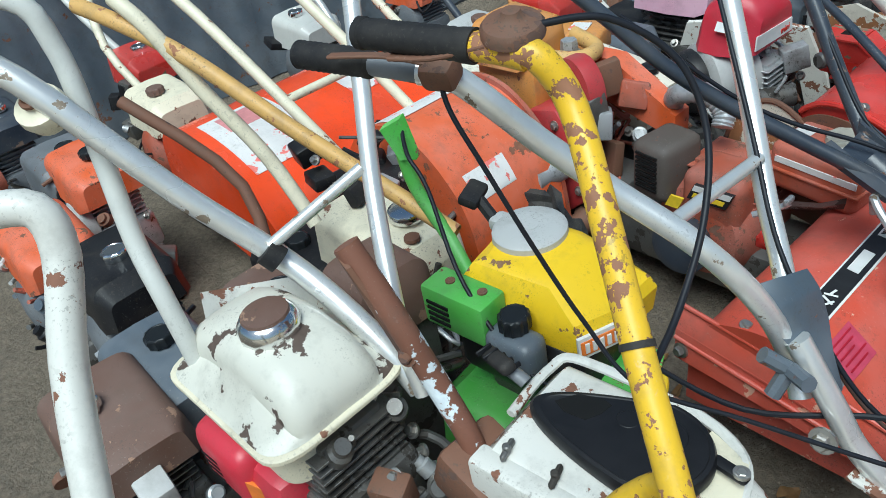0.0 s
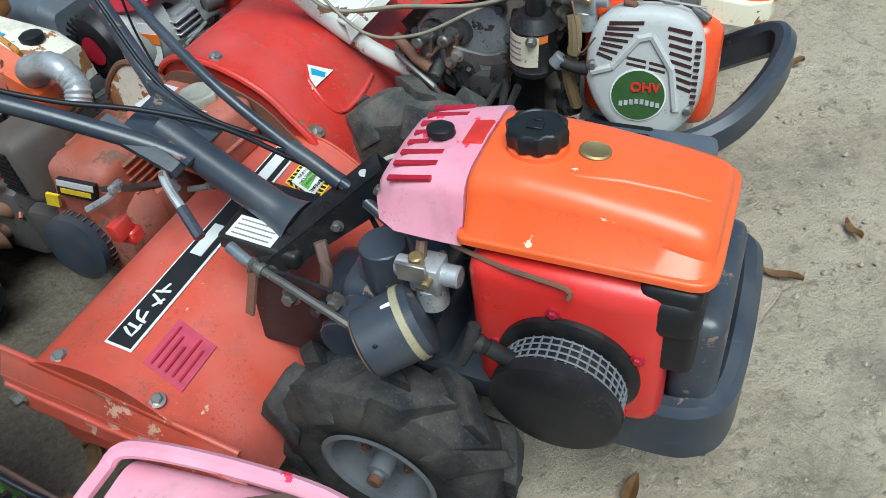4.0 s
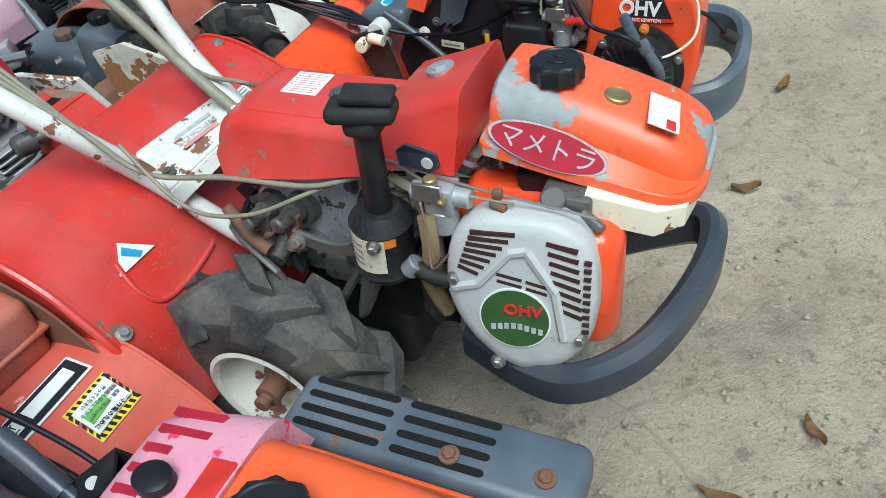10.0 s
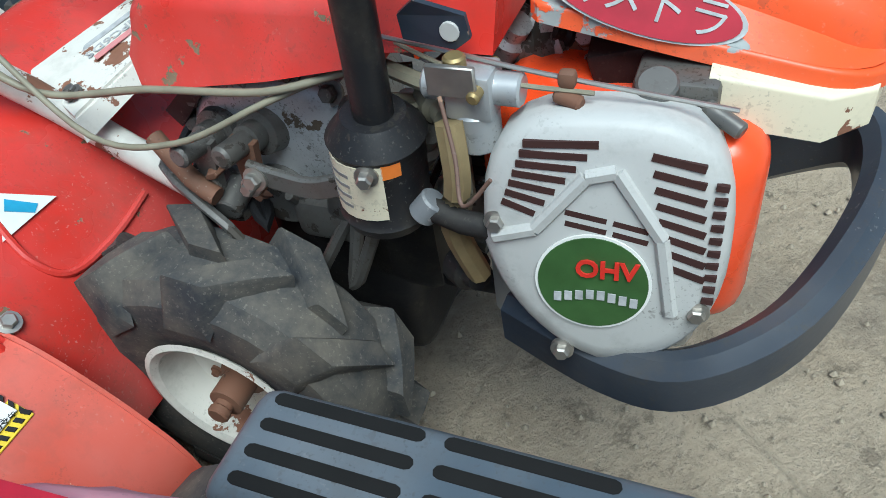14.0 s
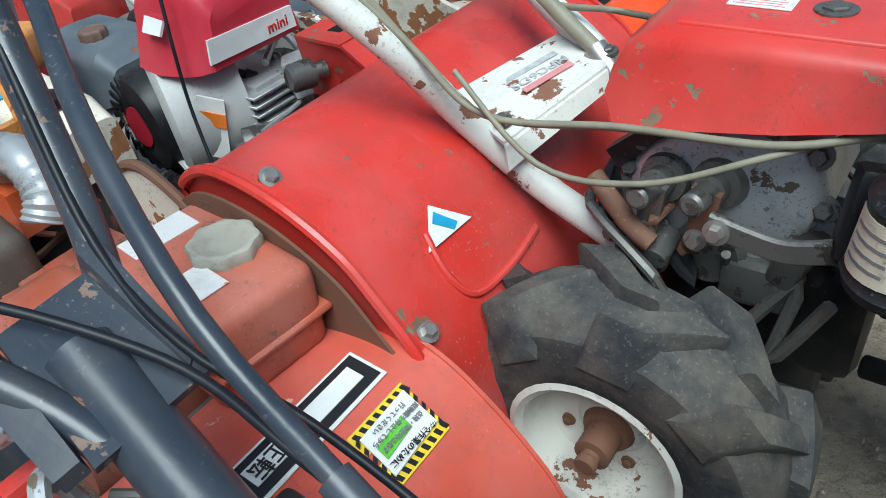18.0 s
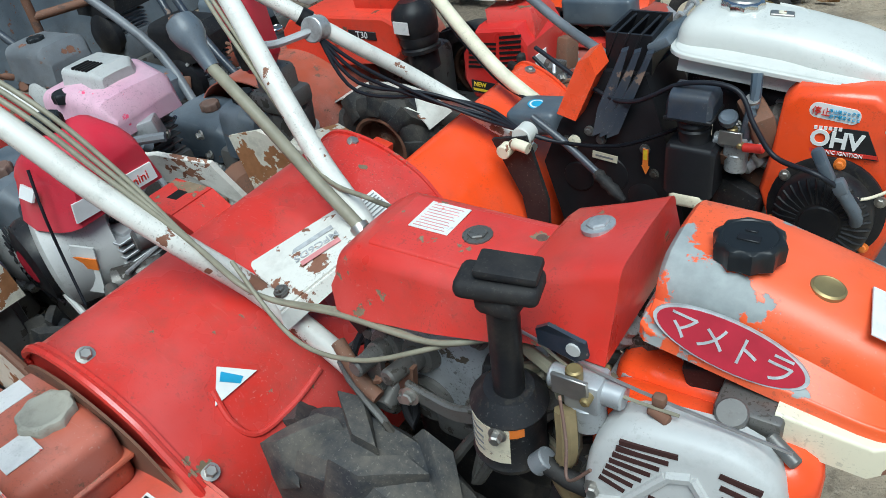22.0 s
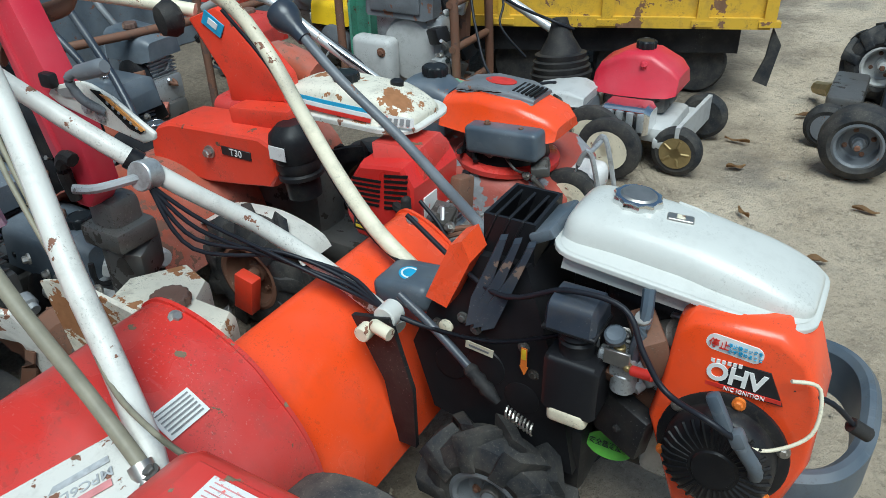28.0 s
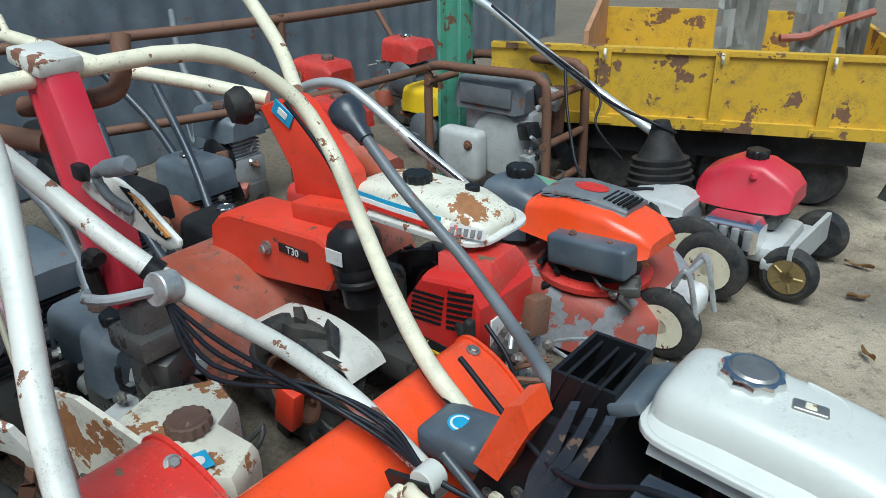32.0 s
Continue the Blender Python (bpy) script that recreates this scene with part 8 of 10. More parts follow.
    farm_wheel(t, -1.0, 2.08, 2.17, 0.14, 0.14, 0.07, M_GREY, M_TYREDK)
    farm_wheel(t, -1.0, 2.47, 2.38, 0.14, 0.14, 0.07, M_GREY, M_TYREDK)
    G().lathe((-1.10, 2.10, 0.43), (-1.10, 2.05, 0.42), [(0, 0.03), (0.04, 0.028), (0.05, 0.012)], 14).box(-1.13, -1.07, 2.08, 2.13, 0.36, 0.42, 0.01, 2).fin("starter_handle", M_GREYBLUE, t)
    return t


def rusty_white_tank():
    t = thing("engine_tank", -0.72, 2.74, "rust-stained white engine tank with brown cap", "engine", move=(-0.044, 0.015, 0.012))
    base = [(-0.83, 2.66), (-0.86, 2.76), (-0.80, 2.87), (-0.72, 2.85), (-0.69, 2.79), (-0.60, 2.80), (-0.56, 2.72), (-0.63, 2.66), (-0.72, 2.63)]
    c = Vector((-0.70, 2.74))
    g = G().ring_loft([[Vector((c.x + (a - c.x) * f, c.y + (b - c.y) * f, z - 0.1 * (a + 0.7))) for a, b in base] for f, z in ((0.98, 0.20), (1.0, 0.34), (0.98, 0.365), (0.90, 0.378), (0.5, 0.382))])
    tk = g.fin("tank", M_WHITERUST, t)
    fuel_cap(tk, (-0.715, 2.745, 0.382), 0.04, 0.022, M_BROWN, 14, "brown rusted cap")
    G().slab([(-0.66, 2.69, 0.378), (-0.62, 2.685, 0.374), (-0.61, 2.72, 0.373), (-0.65, 2.73, 0.377)], (0, 0, 0.002)).fin("blue_label", M_LBLUE, tk)
    round_plate(G(), (-0.635, 2.706, 0.378), (0.1, 0, 1), 0.011, 0.001, 18).fin("white_mark", M_LABEL, tk)
    G().slab([(-0.88, 2.60, 0.47), (-0.78, 2.60, 0.50), (-0.60, 2.66, 0.40), (-0.56, 2.66, 0.36), (-0.84, 2.60, 0.30)], (0.004, 0.01, 0)).fin("rusty_flap", M_WHITERUST, t, "rust-edged white flap")
    G().box(-0.84, -0.58, 2.68, 2.82, 0.05, 0.24, 0.02).fin("engine_block", M_GEAR, t)
    G().box(-0.95, -0.87, 2.78, 2.88, 0.34, 0.44, 0.012, 2, (10, 8, 25)).fin("ribbed_case", M_GEAR, t)
    G().lathe((-0.92, 2.64, 0.30), (-0.86, 2.60, 0.33), [(0, 0.07), (0.03, 0.07), (0.06, 0.04)], 20).fin("rusty_horn", M_RUST, t)
    junk(t, -0.95, -0.62, 2.62, 2.9, 0.10, 0.32, 14, 51, (M_GEAR, M_RUST, M_BLACK, M_ALU))
    w = thing("white_side_cover", -0.95, 2.6, "bent white sheet cover over rotor tines", "cover")
    G().slab([(-1.25, 2.42, 0.46), (-1.05, 2.50, 0.47), (-0.92, 2.54, 0.45), (-0.87, 2.60, 0.28), (-0.82, 2.60, 0.10), (-0.90, 2.585, 0.12), (-0.96, 2.56, 0.36), (-1.06, 2.50, 0.40), (-1.26, 2.40, 0.39)], (0.0, 0.012, 0.004)).fin("sheet", M_WHITECHIP, w)
    G().tube([(-1.12, 2.44, 0.38), (-1.10, 2.43, 0.50), (-1.04, 2.45, 0.53), (-0.98, 2.50, 0.53)], 0.011, 8).fin("hook_lever", M_GREY, w)
    tines(w, -1.02, 2.45, 2.62, 0.20, 0.16, 3)
    l = thing("engine", -1.18, 2.57, "engine with faded lilac cover and pale recoil top", "engine", move=(-0.24, 0.06, 0.0), grow=(1, 1, 1.04))
    G().hood([(-1.32, 0.09, 0.42, 0.47, 0.02), (-1.30, 0.12, 0.41, 0.51, 0.03), (-1.16, 0.13, 0.41, 0.535, 0.035), (-1.06, 0.12, 0.41, 0.51, 0.03), (-1.03, 0.10, 0.42, 0.47, 0.02)], 2.60).fin("engine_cover", M_LILAC, l, "faded lilac plastic cover")
    rt = G().hood([(-1.26, 0.05, 0.52, 0.545, 0.01), (-1.24, 0.07, 0.52, 0.56, 0.015), (-1.12, 0.07, 0.515, 0.562, 0.015), (-1.10, 0.05, 0.51, 0.545, 0.01)], 2.60).fin("recoil_top", M_LTGREY, l)
    louvres(rt, (-1.20, 2.545, 0.5655), (0, 0.05, 0), (0.014, 0, 0), (0, 0, 1), 5)
    fuel_cap(l, (-1.20, 2.50, 0.50), 0.03, 0.025, M_CAP, 10)
    engine_block(l, -1.3, -1.05, 2.5, 2.7, 0.15, 0.42, M_GEAR)
    junk(l, -1.3, -1.0, 2.46, 2.72, 0.22, 0.42, 16, 61, (M_GEAR, M_ALU, M_BLACK, M_GREYBLUE))
    return t


def red_column_machine():
    t = thing("red_tiller", -0.98, 2.84, "tiller with tall crimson box column and rusty clamp", "tiller")
    g = G().slab([(-1.012, 2.77, 0.575), (-0.990, 2.77, 0.552), (-0.950, 2.77, 0.552), (-0.912, 2.77, 0.60), (-0.925, 2.77, 0.72), (-1.015, 2.77, 0.975), (-1.105, 2.77, 0.965), (-1.03, 2.77, 0.74)], (0, 0.06, 0))
    bmesh.ops.bevel(g.bm, geom=g.bm.edges[:], offset=0.01, segments=2, affect="EDGES", profile=0.5)
    col = g.fin("column", M_MAGENTA, t, "crimson box column")
    G().tube([(-0.985, 2.768, 0.66), (-1.062, 2.768, 0.93)], 0.006, 6, 1).fin("pressed_bead", M_MAGENTA, col)
    G().box(-1.0, -0.92, 2.79, 2.87, 0.27, 0.56, 0.02, 2).box(-1.02, -0.90, 2.775, 2.88, 0.45, 0.50, 0.012, 2).fin("base_casting", M_GEAR, t)
    G().box(-1.115, -1.008, 2.76, 2.84, 0.968, 0.998, 0.008, 2, (0, 8, 0)).fin("column_cap", M_WHITECHIP, col)
    G().tube([(-1.12, 2.77, 0.90), (-1.10, 2.79, 0.90), (-1.07, 2.88, 0.90), (-1.06, 2.92, 0.92), (-1.08, 2.95, 1.0)], 0.018, 10).fin("cross_tube", M_RUST, t)
    G().tube([(-1.09, 2.78, 0.84), (-1.15, 2.74, 0.85), (-1.25, 2.70, 0.87)], 0.020, 10).fin("cross_tube", M_RUST, t)
    G().tube([(-0.975, 2.765, 0.575), (-0.972, 2.755, 0.62), (-0.962, 2.75, 0.66), (-0.945, 2.75, 0.675), (-0.925, 2.75, 0.672)], 0.014, 8).fin("black_grip", M_GRIP, t)
    junk(t, -1.15, -0.88, 2.76, 2.95, 0.12, 0.36, 18, 71, (M_GEAR, M_ALU, M_LTGREY, M_BLACK))
    G().box(-1.25, -0.9, 2.80, 2.95, 0.04, 0.29, 0.02).fin("gearbox", M_GEAR, t)
    tk = G().hood([(-1.20, 0.06, 0.30, 0.40, 0.02), (-1.17, 0.08, 0.29, 0.43, 0.03), (-1.10, 0.08, 0.29, 0.43, 0.03), (-1.07, 0.06, 0.30, 0.40, 0.02)], 2.86).fin("side_tank", M_GREYBLUE, t)
    fuel_cap(tk, (-1.13, 2.85, 0.43), 0.03, 0.025, M_CAP, 12)
    tines(t, -1.0, 2.72, 2.80, 0.2, 0.15, 2)
    return t


def white_lever_bar():
    t = thing("handlebar", -0.75, 2.7, "peeling white handlebar with slotted lever guard", "handlebar", move=(-0.09, 0.065, 0.0), grow=(1.12, 1, 1.01))
    gd = G().slab([(-0.862, 2.70, 0.782), (-0.845, 2.70, 0.800), (-0.770, 2.70, 0.822), (-0.745, 2.70, 0.820), (-0.700, 2.70, 0.803), (-0.620, 2.70, 0.757), (-0.622, 2.70, 0.745), (-0.650, 2.70, 0.732), (-0.735, 2.70, 0.748), (-0.835, 2.70, 0.766)], (0, 0.008, 0))
    bmesh.ops.bevel(gd.bm, geom=gd.bm.edges[:], offset=0.003, segments=2, affect="EDGES", profile=0.5)
    g1 = gd.fin("lever_guard", M_WHITECHIP, t, "white slotted lever guard")
    G().slab([(-0.745, 2.698, 0.812), (-0.725, 2.698, 0.812), (-0.640, 2.698, 0.757), (-0.650, 2.698, 0.750), (-0.672, 2.698, 0.755)], (0, 0.003, 0)).fin("guard_slot", M_DARK, g1)
    G().slab([(-0.722, 2.696, 0.808), (-0.708, 2.696, 0.806), (-0.636, 2.696, 0.760), (-0.645, 2.696, 0.756)], (0, 0.003, 0)).fin("orange_strip", M_AMBER, g1, "amber strip with worn lettering")
    for f in range(6):
        a = -0.708 + 0.011 * f
        G().slab([(a, 2.6945, 0.799 - 0.0068 * f), (a + 0.004, 2.6945, 0.7965 - 0.0068 * f), (a + 0.002, 2.6945, 0.7925 - 0.0068 * f), (a - 0.002, 2.6945, 0.795 - 0.0068 * f)], (0, 0.002, 0)).fin("letter_bar", M_LGREY, g1)
    G().slab([(-0.835, 2.697, 0.796), (-0.80, 2.697, 0.806), (-0.775, 2.697, 0.803), (-0.785, 2.697, 0.790), (-0.815, 2.697, 0.786)], (0, 0.002, 0)).fin("dial_plate", M_LGREY, g1)
    bolt(g1, (-0.765, 2.697, 0.775), (0, -1, 0), 0.007, 0.004, M_ALU)
    bolt(g1, (-0.735, 2.697, 0.765), (0, -1, 0), 0.007, 0.004, M_ALU)
    lv = G().tube([(-0.725, 2.70, 0.775), (-0.745, 2.68, 0.80), (-0.752, 2.67, 0.835), (-0.735, 2.67, 0.85), (-0.71, 2.67, 0.858)], 0.008, 10).fin("lever", M_GREY, t)
    G().lathe((-0.722, 2.67, 0.853), (-0.655, 2.67, 0.875), [(0, 0.010), (0.003, 0.0135), (0.06, 0.0145), (0.068, 0.010)], 14).fin("lever_grip", M_GREY, lv)
    G().box(-0.855, -0.825, 2.685, 2.705, 0.80, 0.828, 0.006, 2).fin("switch", M_PLASTIC, t)
    return t


M_DUSTCAP = paint("dusty_cap", (0.36, 0.34, 0.28), 0.7, 0.1, (0.2, 0.17, 0.12), 0.6, 0.05)
M_SILENCER = paint("grey_rusty_silencer", (0.085, 0.068, 0.058), 0.65, 0.3, (0.10, 0.05, 0.035), 0.4, 0.03)
M_CRIMSON = paint("dull_crimson_paint", (0.40, 0.03, 0.035), 0.42, 0.12, (0.10, 0.05, 0.035), 0.45, 0.05)
M_ROBIN = paint("rusty_red_orange_tank", (0.44, 0.085, 0.035), 0.6, 0.18, (0.16, 0.08, 0.05), 0.6, 0.12)


def robin_tiller():
    t = thing("power_tiller", -0.55, 1.75, "rusty orange engine on an old tiller behind the red hood", "tiller")
    datum((-0.215, 0.085, -0.125))
    sh = G().lathe((-0.530, 1.72, 0.385), (-0.545, 1.60, 0.388), [(0, 0.135), (0.02, 0.14), (0.06, 0.135), (0.09, 0.115), (0.10, 0.075)], 36).box(-0.585, -0.425, 1.618, 1.76, 0.40, 0.555, 0.03, 3).fin("fan_shroud", M_REDRUST, t, "rusty orange fan shroud with stickers")
    rc = G().lathe((-0.555, 1.640, 0.362), (-0.552, 1.555, 0.372), [(0, 0.072), (0.045, 0.070), (0.048, 0.076), (0.066, 0.075), (0.075, 0.05), (0.072, 0.025), (0.074, 0)], 32).fin("recoil_starter", M_BLUEBLK, t, "dark blue-grey recoil starter with wire mesh")
    ms = G()
    for k in range(28):
        a = 2 * math.pi * k / 28
        u, v = Vector((1, 0.03, 0)), Vector((0, 0.1, 0.99))
        p = Vector((-0.555, 1.634, 0.363)) + u * (0.0735 * math.cos(a)) + v * (0.0735 * math.sin(a))
        ms.tube([p, p + Vector((0.001, -0.042, 0.005))], 0.0016, 4, 1)
    ms.fin("mesh_band", M_RUST, rc)
    al, up = Vector((1, 0, 0.015)).normalized(), Vector((0.40, 0, 0.92)).normalized()
    nn = Vector((0, -1, 0.0))
    c = Vector((-0.500, 1.618, 0.518))
    lb = G().slab([c - al * 0.045 - up * 0.028, c + al * 0.055 - up * 0.028, c + al * 0.055 + up * 0.018, c - al * 0.045 + up * 0.018], nn * 0.010).fin("name_label", M_LBLK, sh, "black and white maker label with yellow bar")
    G().slab([c - al * 0.043 + up * 0.0, c + al * 0.053 + up * 0.0, c + al * 0.053 + up * 0.017, c - al * 0.043 + up * 0.017], nn * 0.011).fin("white_field", M_LABEL, lb)
    G().slab([c - al * 0.035 - up * 0.02, c + al * 0.045 - up * 0.02, c + al * 0.045 - up * 0.006, c - al * 0.035 - up * 0.006], nn * 0.011).fin("yellow_bar", M_LYEL, lb)
    c2 = c - al * 0.070 - up * 0.058
    G().slab([c2 - al * 0.018 - up * 0.018, c2 + al * 0.018 - up * 0.018, c2 + al * 0.018 + up * 0.018, c2 - al * 0.018 + up * 0.018], nn * 0.006).fin("warning_label", M_LYEL, sh)
    datum((-0.088, 0.03, -0.034))
    tk = G().box(-0.545, -0.335, 1.765, 1.905, 0.42, 0.535, 0.018, 3, (0, 2, -6)).fin("fuel_tank", M_ROBIN, t, "faded orange fuel tank")
    G().box(-0.55, -0.330, 1.760, 1.910, 0.468, 0.477, 0.003, 1, (0, 2, -6)).fin("tank_seam", M_ROBIN, tk)
    G().box(-0.535, -0.345, 1.7625, 1.7665, 0.490, 0.506, 0.001, 1, (0, 2, -6)).fin("worn_white_stripe", M_LABELDIRT, tk)
    fuel_cap(tk, (-0.425, 1.86, 0.530), 0.040, 0.018, M_DUSTCAP, 8, "dusty grey fuel cap")
    G().box(-0.43, -0.38, 1.775, 1.825, 0.5345, 0.5365, 0.0005, 1, (0, 2, -6)).fin("white_label", M_LABELDIRT, tk)
    G().box(-0.53, -0.49, 1.80, 1.88, 0.5372, 0.5388, 0.0005, 1, (0, 2, -6)).fin("white_label", M_LABELDIRT, tk)
    datum((-0.10, 0.03, -0.01))
    mf = G().box(-0.83, -0.715, 1.66, 1.80, 0.33, 0.485, 0.025, 3, (0, 0, -8)).fin("silencer", M_SILENCER, t, "rusty slotted silencer box")
    louvres(mf, (-0.815, 1.660, 0.365), (0.065, -0.009, 0.0), (0, 0, 0.013), (-0.1, -1, 0), 8)
    datum((-0.12, 0.05, -0.02))
    engine_block(t, -0.72, -0.50, 1.70, 1.88, 0.22, 0.44, M_REDRUST)
    datum((-0.17, 0.06, -0.03))
    pp = G()
    ring = []
    path = smooth_path([(-0.78, 1.84, 0.50), (-0.74, 1.80, 0.56), (-0.66, 1.80, 0.58), (-0.61, 1.79, 0.55), (-0.60, 1.77, 0.52)], 8)
    for i, p in enumerate(path):
        d = (path[min(i + 1, len(path) - 1)] - path[max(i - 1, 0)]).normalized()
        s = d.cross(Vector((0, 0, 1))).normalized()
        w = s.cross(d)
        r = 0.024 + (0.003 if i % 2 else 0)
        ring.append([p + (s * math.cos(2 * math.pi * k / 14) + w * math.sin(2 * math.pi * k / 14)) * r for k in range(14)])
    pp.ring_loft(ring).fin("ribbed_pipe", M_ALU, t, "ribbed grey metal intake pipe")
    datum((-0.088, 0.0, -0.003))
    G().box(-0.452, -0.43, 1.60, 1.64, 0.385, 0.42, 0.003, 2).box(-0.47, -0.425, 1.62, 1.65, 0.36, 0.39, 0.004, 1).fin("red_switch_box", M_RED, t)
    G().tube([(-0.47, 1.60, 0.455), (-0.43, 1.62, 0.475), (-0.41, 1.63, 0.49)], 0.007, 8).box(-0.418, -0.406, 1.615, 1.645, 0.488, 0.502, 0.004, 2).fin("tap_lever", M_ALU, t)
    G().slab([(-0.50, 1.66, 0.44), (-0.38, 1.70, 0.45), (-0.33, 1.70, 0.48), (-0.34, 1.72, 0.45), (-0.45, 1.70, 0.42)], (0, 0, 0.012)).fin("lever_plate", M_GEAR, t)
    datum((-0.05, 0.03, 0))
    G().box(-0.95, -0.45, 1.70, 1.9, 0.10, 0.24, 0.02).fin("frame", M_GEAR, t)
    datum((-0.14, -0.01, 0))
    farm_wheel(t, -1.02, 1.52, 1.61, 0.168, 0.168, 0.08, M_REDRUST, M_TYREDK)
    G().cyl((-1.02, 1.55, 0.15), (-0.95, 1.80, 0.16), 0.02).lathe((-0.98, 1.64, 0.16), (-0.96, 1.72, 0.165), [(0, 0.045), (0.02, 0.03), (0.06, 0.03), (0.08, 0.045)], 16).fin("axle", M_RUST, t)
    return t


BACK_PROF = [(-1.62, 0.14), (-1.60, 0.30), (-1.52, 0.42), (-1.40, 0.48), (-1.28, 0.48), (-1.17, 0.42), (-1.09, 0.32), (-1.06, 0.16)]


def back_orange_tiller():
    t = thing("power_tiller", -1.25, 1.6, "old orange tiller with boxy rotary hood and red gear case", "tiller", move=(-0.05, -0.05, 0.0), grow=(1, 1, 1.13))
    hood = G().arch(BACK_PROF, 1.38, 1.70, 0.004, 4).fin("rotary_hood", M_ORANGE3, t, "worn orange rotary hood")
    line = smooth_path([(a, 0, z) for a, z in BACK_PROF], 4)
    G().slab([(p.x, 1.372, p.z + 0.004) for p in line], (0, 0.01, 0)).fin("end_plate", M_ORANGE3, hood)
    G().slab([(p.x, 1.70, p.z + 0.014) for p in line], (0, 0.014, 0)).fin("end_plate", M_REDRUST, hood)
    G().patch(BACK_PROF, -1.145, -1.10, 1.42, 1.56, 0.003).fin("white_label", M_LABELDIRT, hood)
    G().patch(BACK_PROF, -1.45, -1.36, 1.40, 1.62, 0.003).fin("dusty_panel", M_LABELDIRT, hood)
    gc = G().slab([(-1.22, 1.74, 0.42), (-1.12, 1.74, 0.44), (-1.03, 1.74, 0.34), (-1.02, 1.74, 0.22), (-1.10, 1.74, 0.16), (-1.20, 1.74, 0.22)], (0, 0.09, 0))
    bmesh.ops.bevel(gc.bm, geom=gc.bm.edges[:], offset=0.012, segments=2, affect="EDGES", profile=0.5)
    g2 = gc.fin("gear_case", M_CRIMSON, t, "dull red gear case")
    for a, z in ((-1.18, 0.38), (-1.12, 0.40), (-1.06, 0.34), (-1.05, 0.24), (-1.12, 0.2), (-1.18, 0.25)):
        bolt(g2, (a, 1.739, z), (0, -1, 0), 0.009, 0.01)
    G().lathe((-1.10, 1.73, 0.30), (-1.11, 1.62, 0.30), [(0, 0.035), (0.03, 0.035), (0.06, 0.026), (0.10, 0.03), (0.11, 0.015)], 18).fin("spout", M_ALU, g2)
    G().lathe((-1.08, 1.83, 0.47), (-1.10, 1.76, 0.47), [(0, 0.085), (0.02, 0.09), (0.05, 0.085), (0.06, 0.03)], 28).fin("belt_pulley", M_CRIMSON, t)
    G().slab([(-1.15, 1.90, 0.52), (-1.05, 1.90, 0.52), (-0.86, 1.90, 0.42), (-0.86, 1.90, 0.36), (-1.1, 1.90, 0.42)], (0, 0.06, 0)).fin("belt_cover", M_ORANGE3, t)
    am = G().hood([(-1.42, 0.09, 0.52, 0.58, 0.02), (-1.40, 0.11, 0.51, 0.61, 0.03), (-1.24, 0.10, 0.51, 0.60, 0.03), (-1.22, 0.08, 0.52, 0.57, 0.02)], 1.84).fin("tool_box_lid", M_AMBER, t, "amber painted box lid")
    G().box(-1.36, -1.30, 1.80, 1.86, 0.6135, 0.6155, 0.001, 1).fin("white_label", M_LABELDIRT, am)
    G().box(-1.42, -1.20, 1.76, 1.93, 0.38, 0.52, 0.015).fin("box_body", M_AMBER, t)
    G().tube([(-1.30, 1.78, 0.53), (-1.20, 1.79, 0.54), (-1.10, 1.82, 0.54), (-1.10, 1.90, 0.54), (-1.20, 1.93, 0.55)], 0.02, 10).fin("bent_strap", M_AMBERTUBE, t)
    G().lathe((-1.15, 1.85, 0.52), (-1.15, 1.85, 0.57), [(0, 0.04), (0.015, 0.04), (0.02, 0.025), (0.05, 0.022)], 6).fin("large_nut", M_ALU, t)
    wt = thing("fuel_tank", -1.22, 2.03, "white fuel tank stained with orange rust", "tank")
    G().hood([(-1.36, 0.08, 0.36, 0.46, 0.03), (-1.34, 0.10, 0.36, 0.50, 0.03), (-1.12, 0.10, 0.35, 0.47, 0.03), (-1.06, 0.09, 0.35, 0.44, 0.02)], 2.03).fin("shell", M_WHITERUST, wt)
    G().box(-1.25, -1.20, 1.99, 2.04, 0.487, 0.49, 0.001, 1, (0, 8, 0)).fin("blue_label", M_LBLUE, wt)
    G().lathe((-1.13, 2.05, 0.47), (-1.13, 2.05, 0.50), [(0, 0.028), (0.015, 0.028), (0.02, 0.02)], 18).fin("cap", M_CAP, wt)
    G().box(-1.34, -1.08, 1.96, 2.10, 0.10, 0.37, 0.02).fin("mount", M_GEAR, wt)
    tines(t, -1.34, 1.40, 1.70, 0.16, 0.14, 3)
    junk(t, -1.25, -0.95, 1.78, 2.0, 0.2, 0.5, 18, 81, (M_GEAR, M_ALU, M_REDRUST, M_RUST))
    G().box(-1.55, -0.95, 1.78, 1.95, 0.08, 0.25, 0.02).fin("frame", M_GEAR, t)
    return t


t30_tiller()
orange_mower()
red_mower()
pink_mower()
dumper()
generator()
pink_engine_tiller()
rusty_white_tank()
red_column_machine()
white_lever_bar()
robin_tiller()
back_orange_tiller()

# ---- machines at the start of the row ----


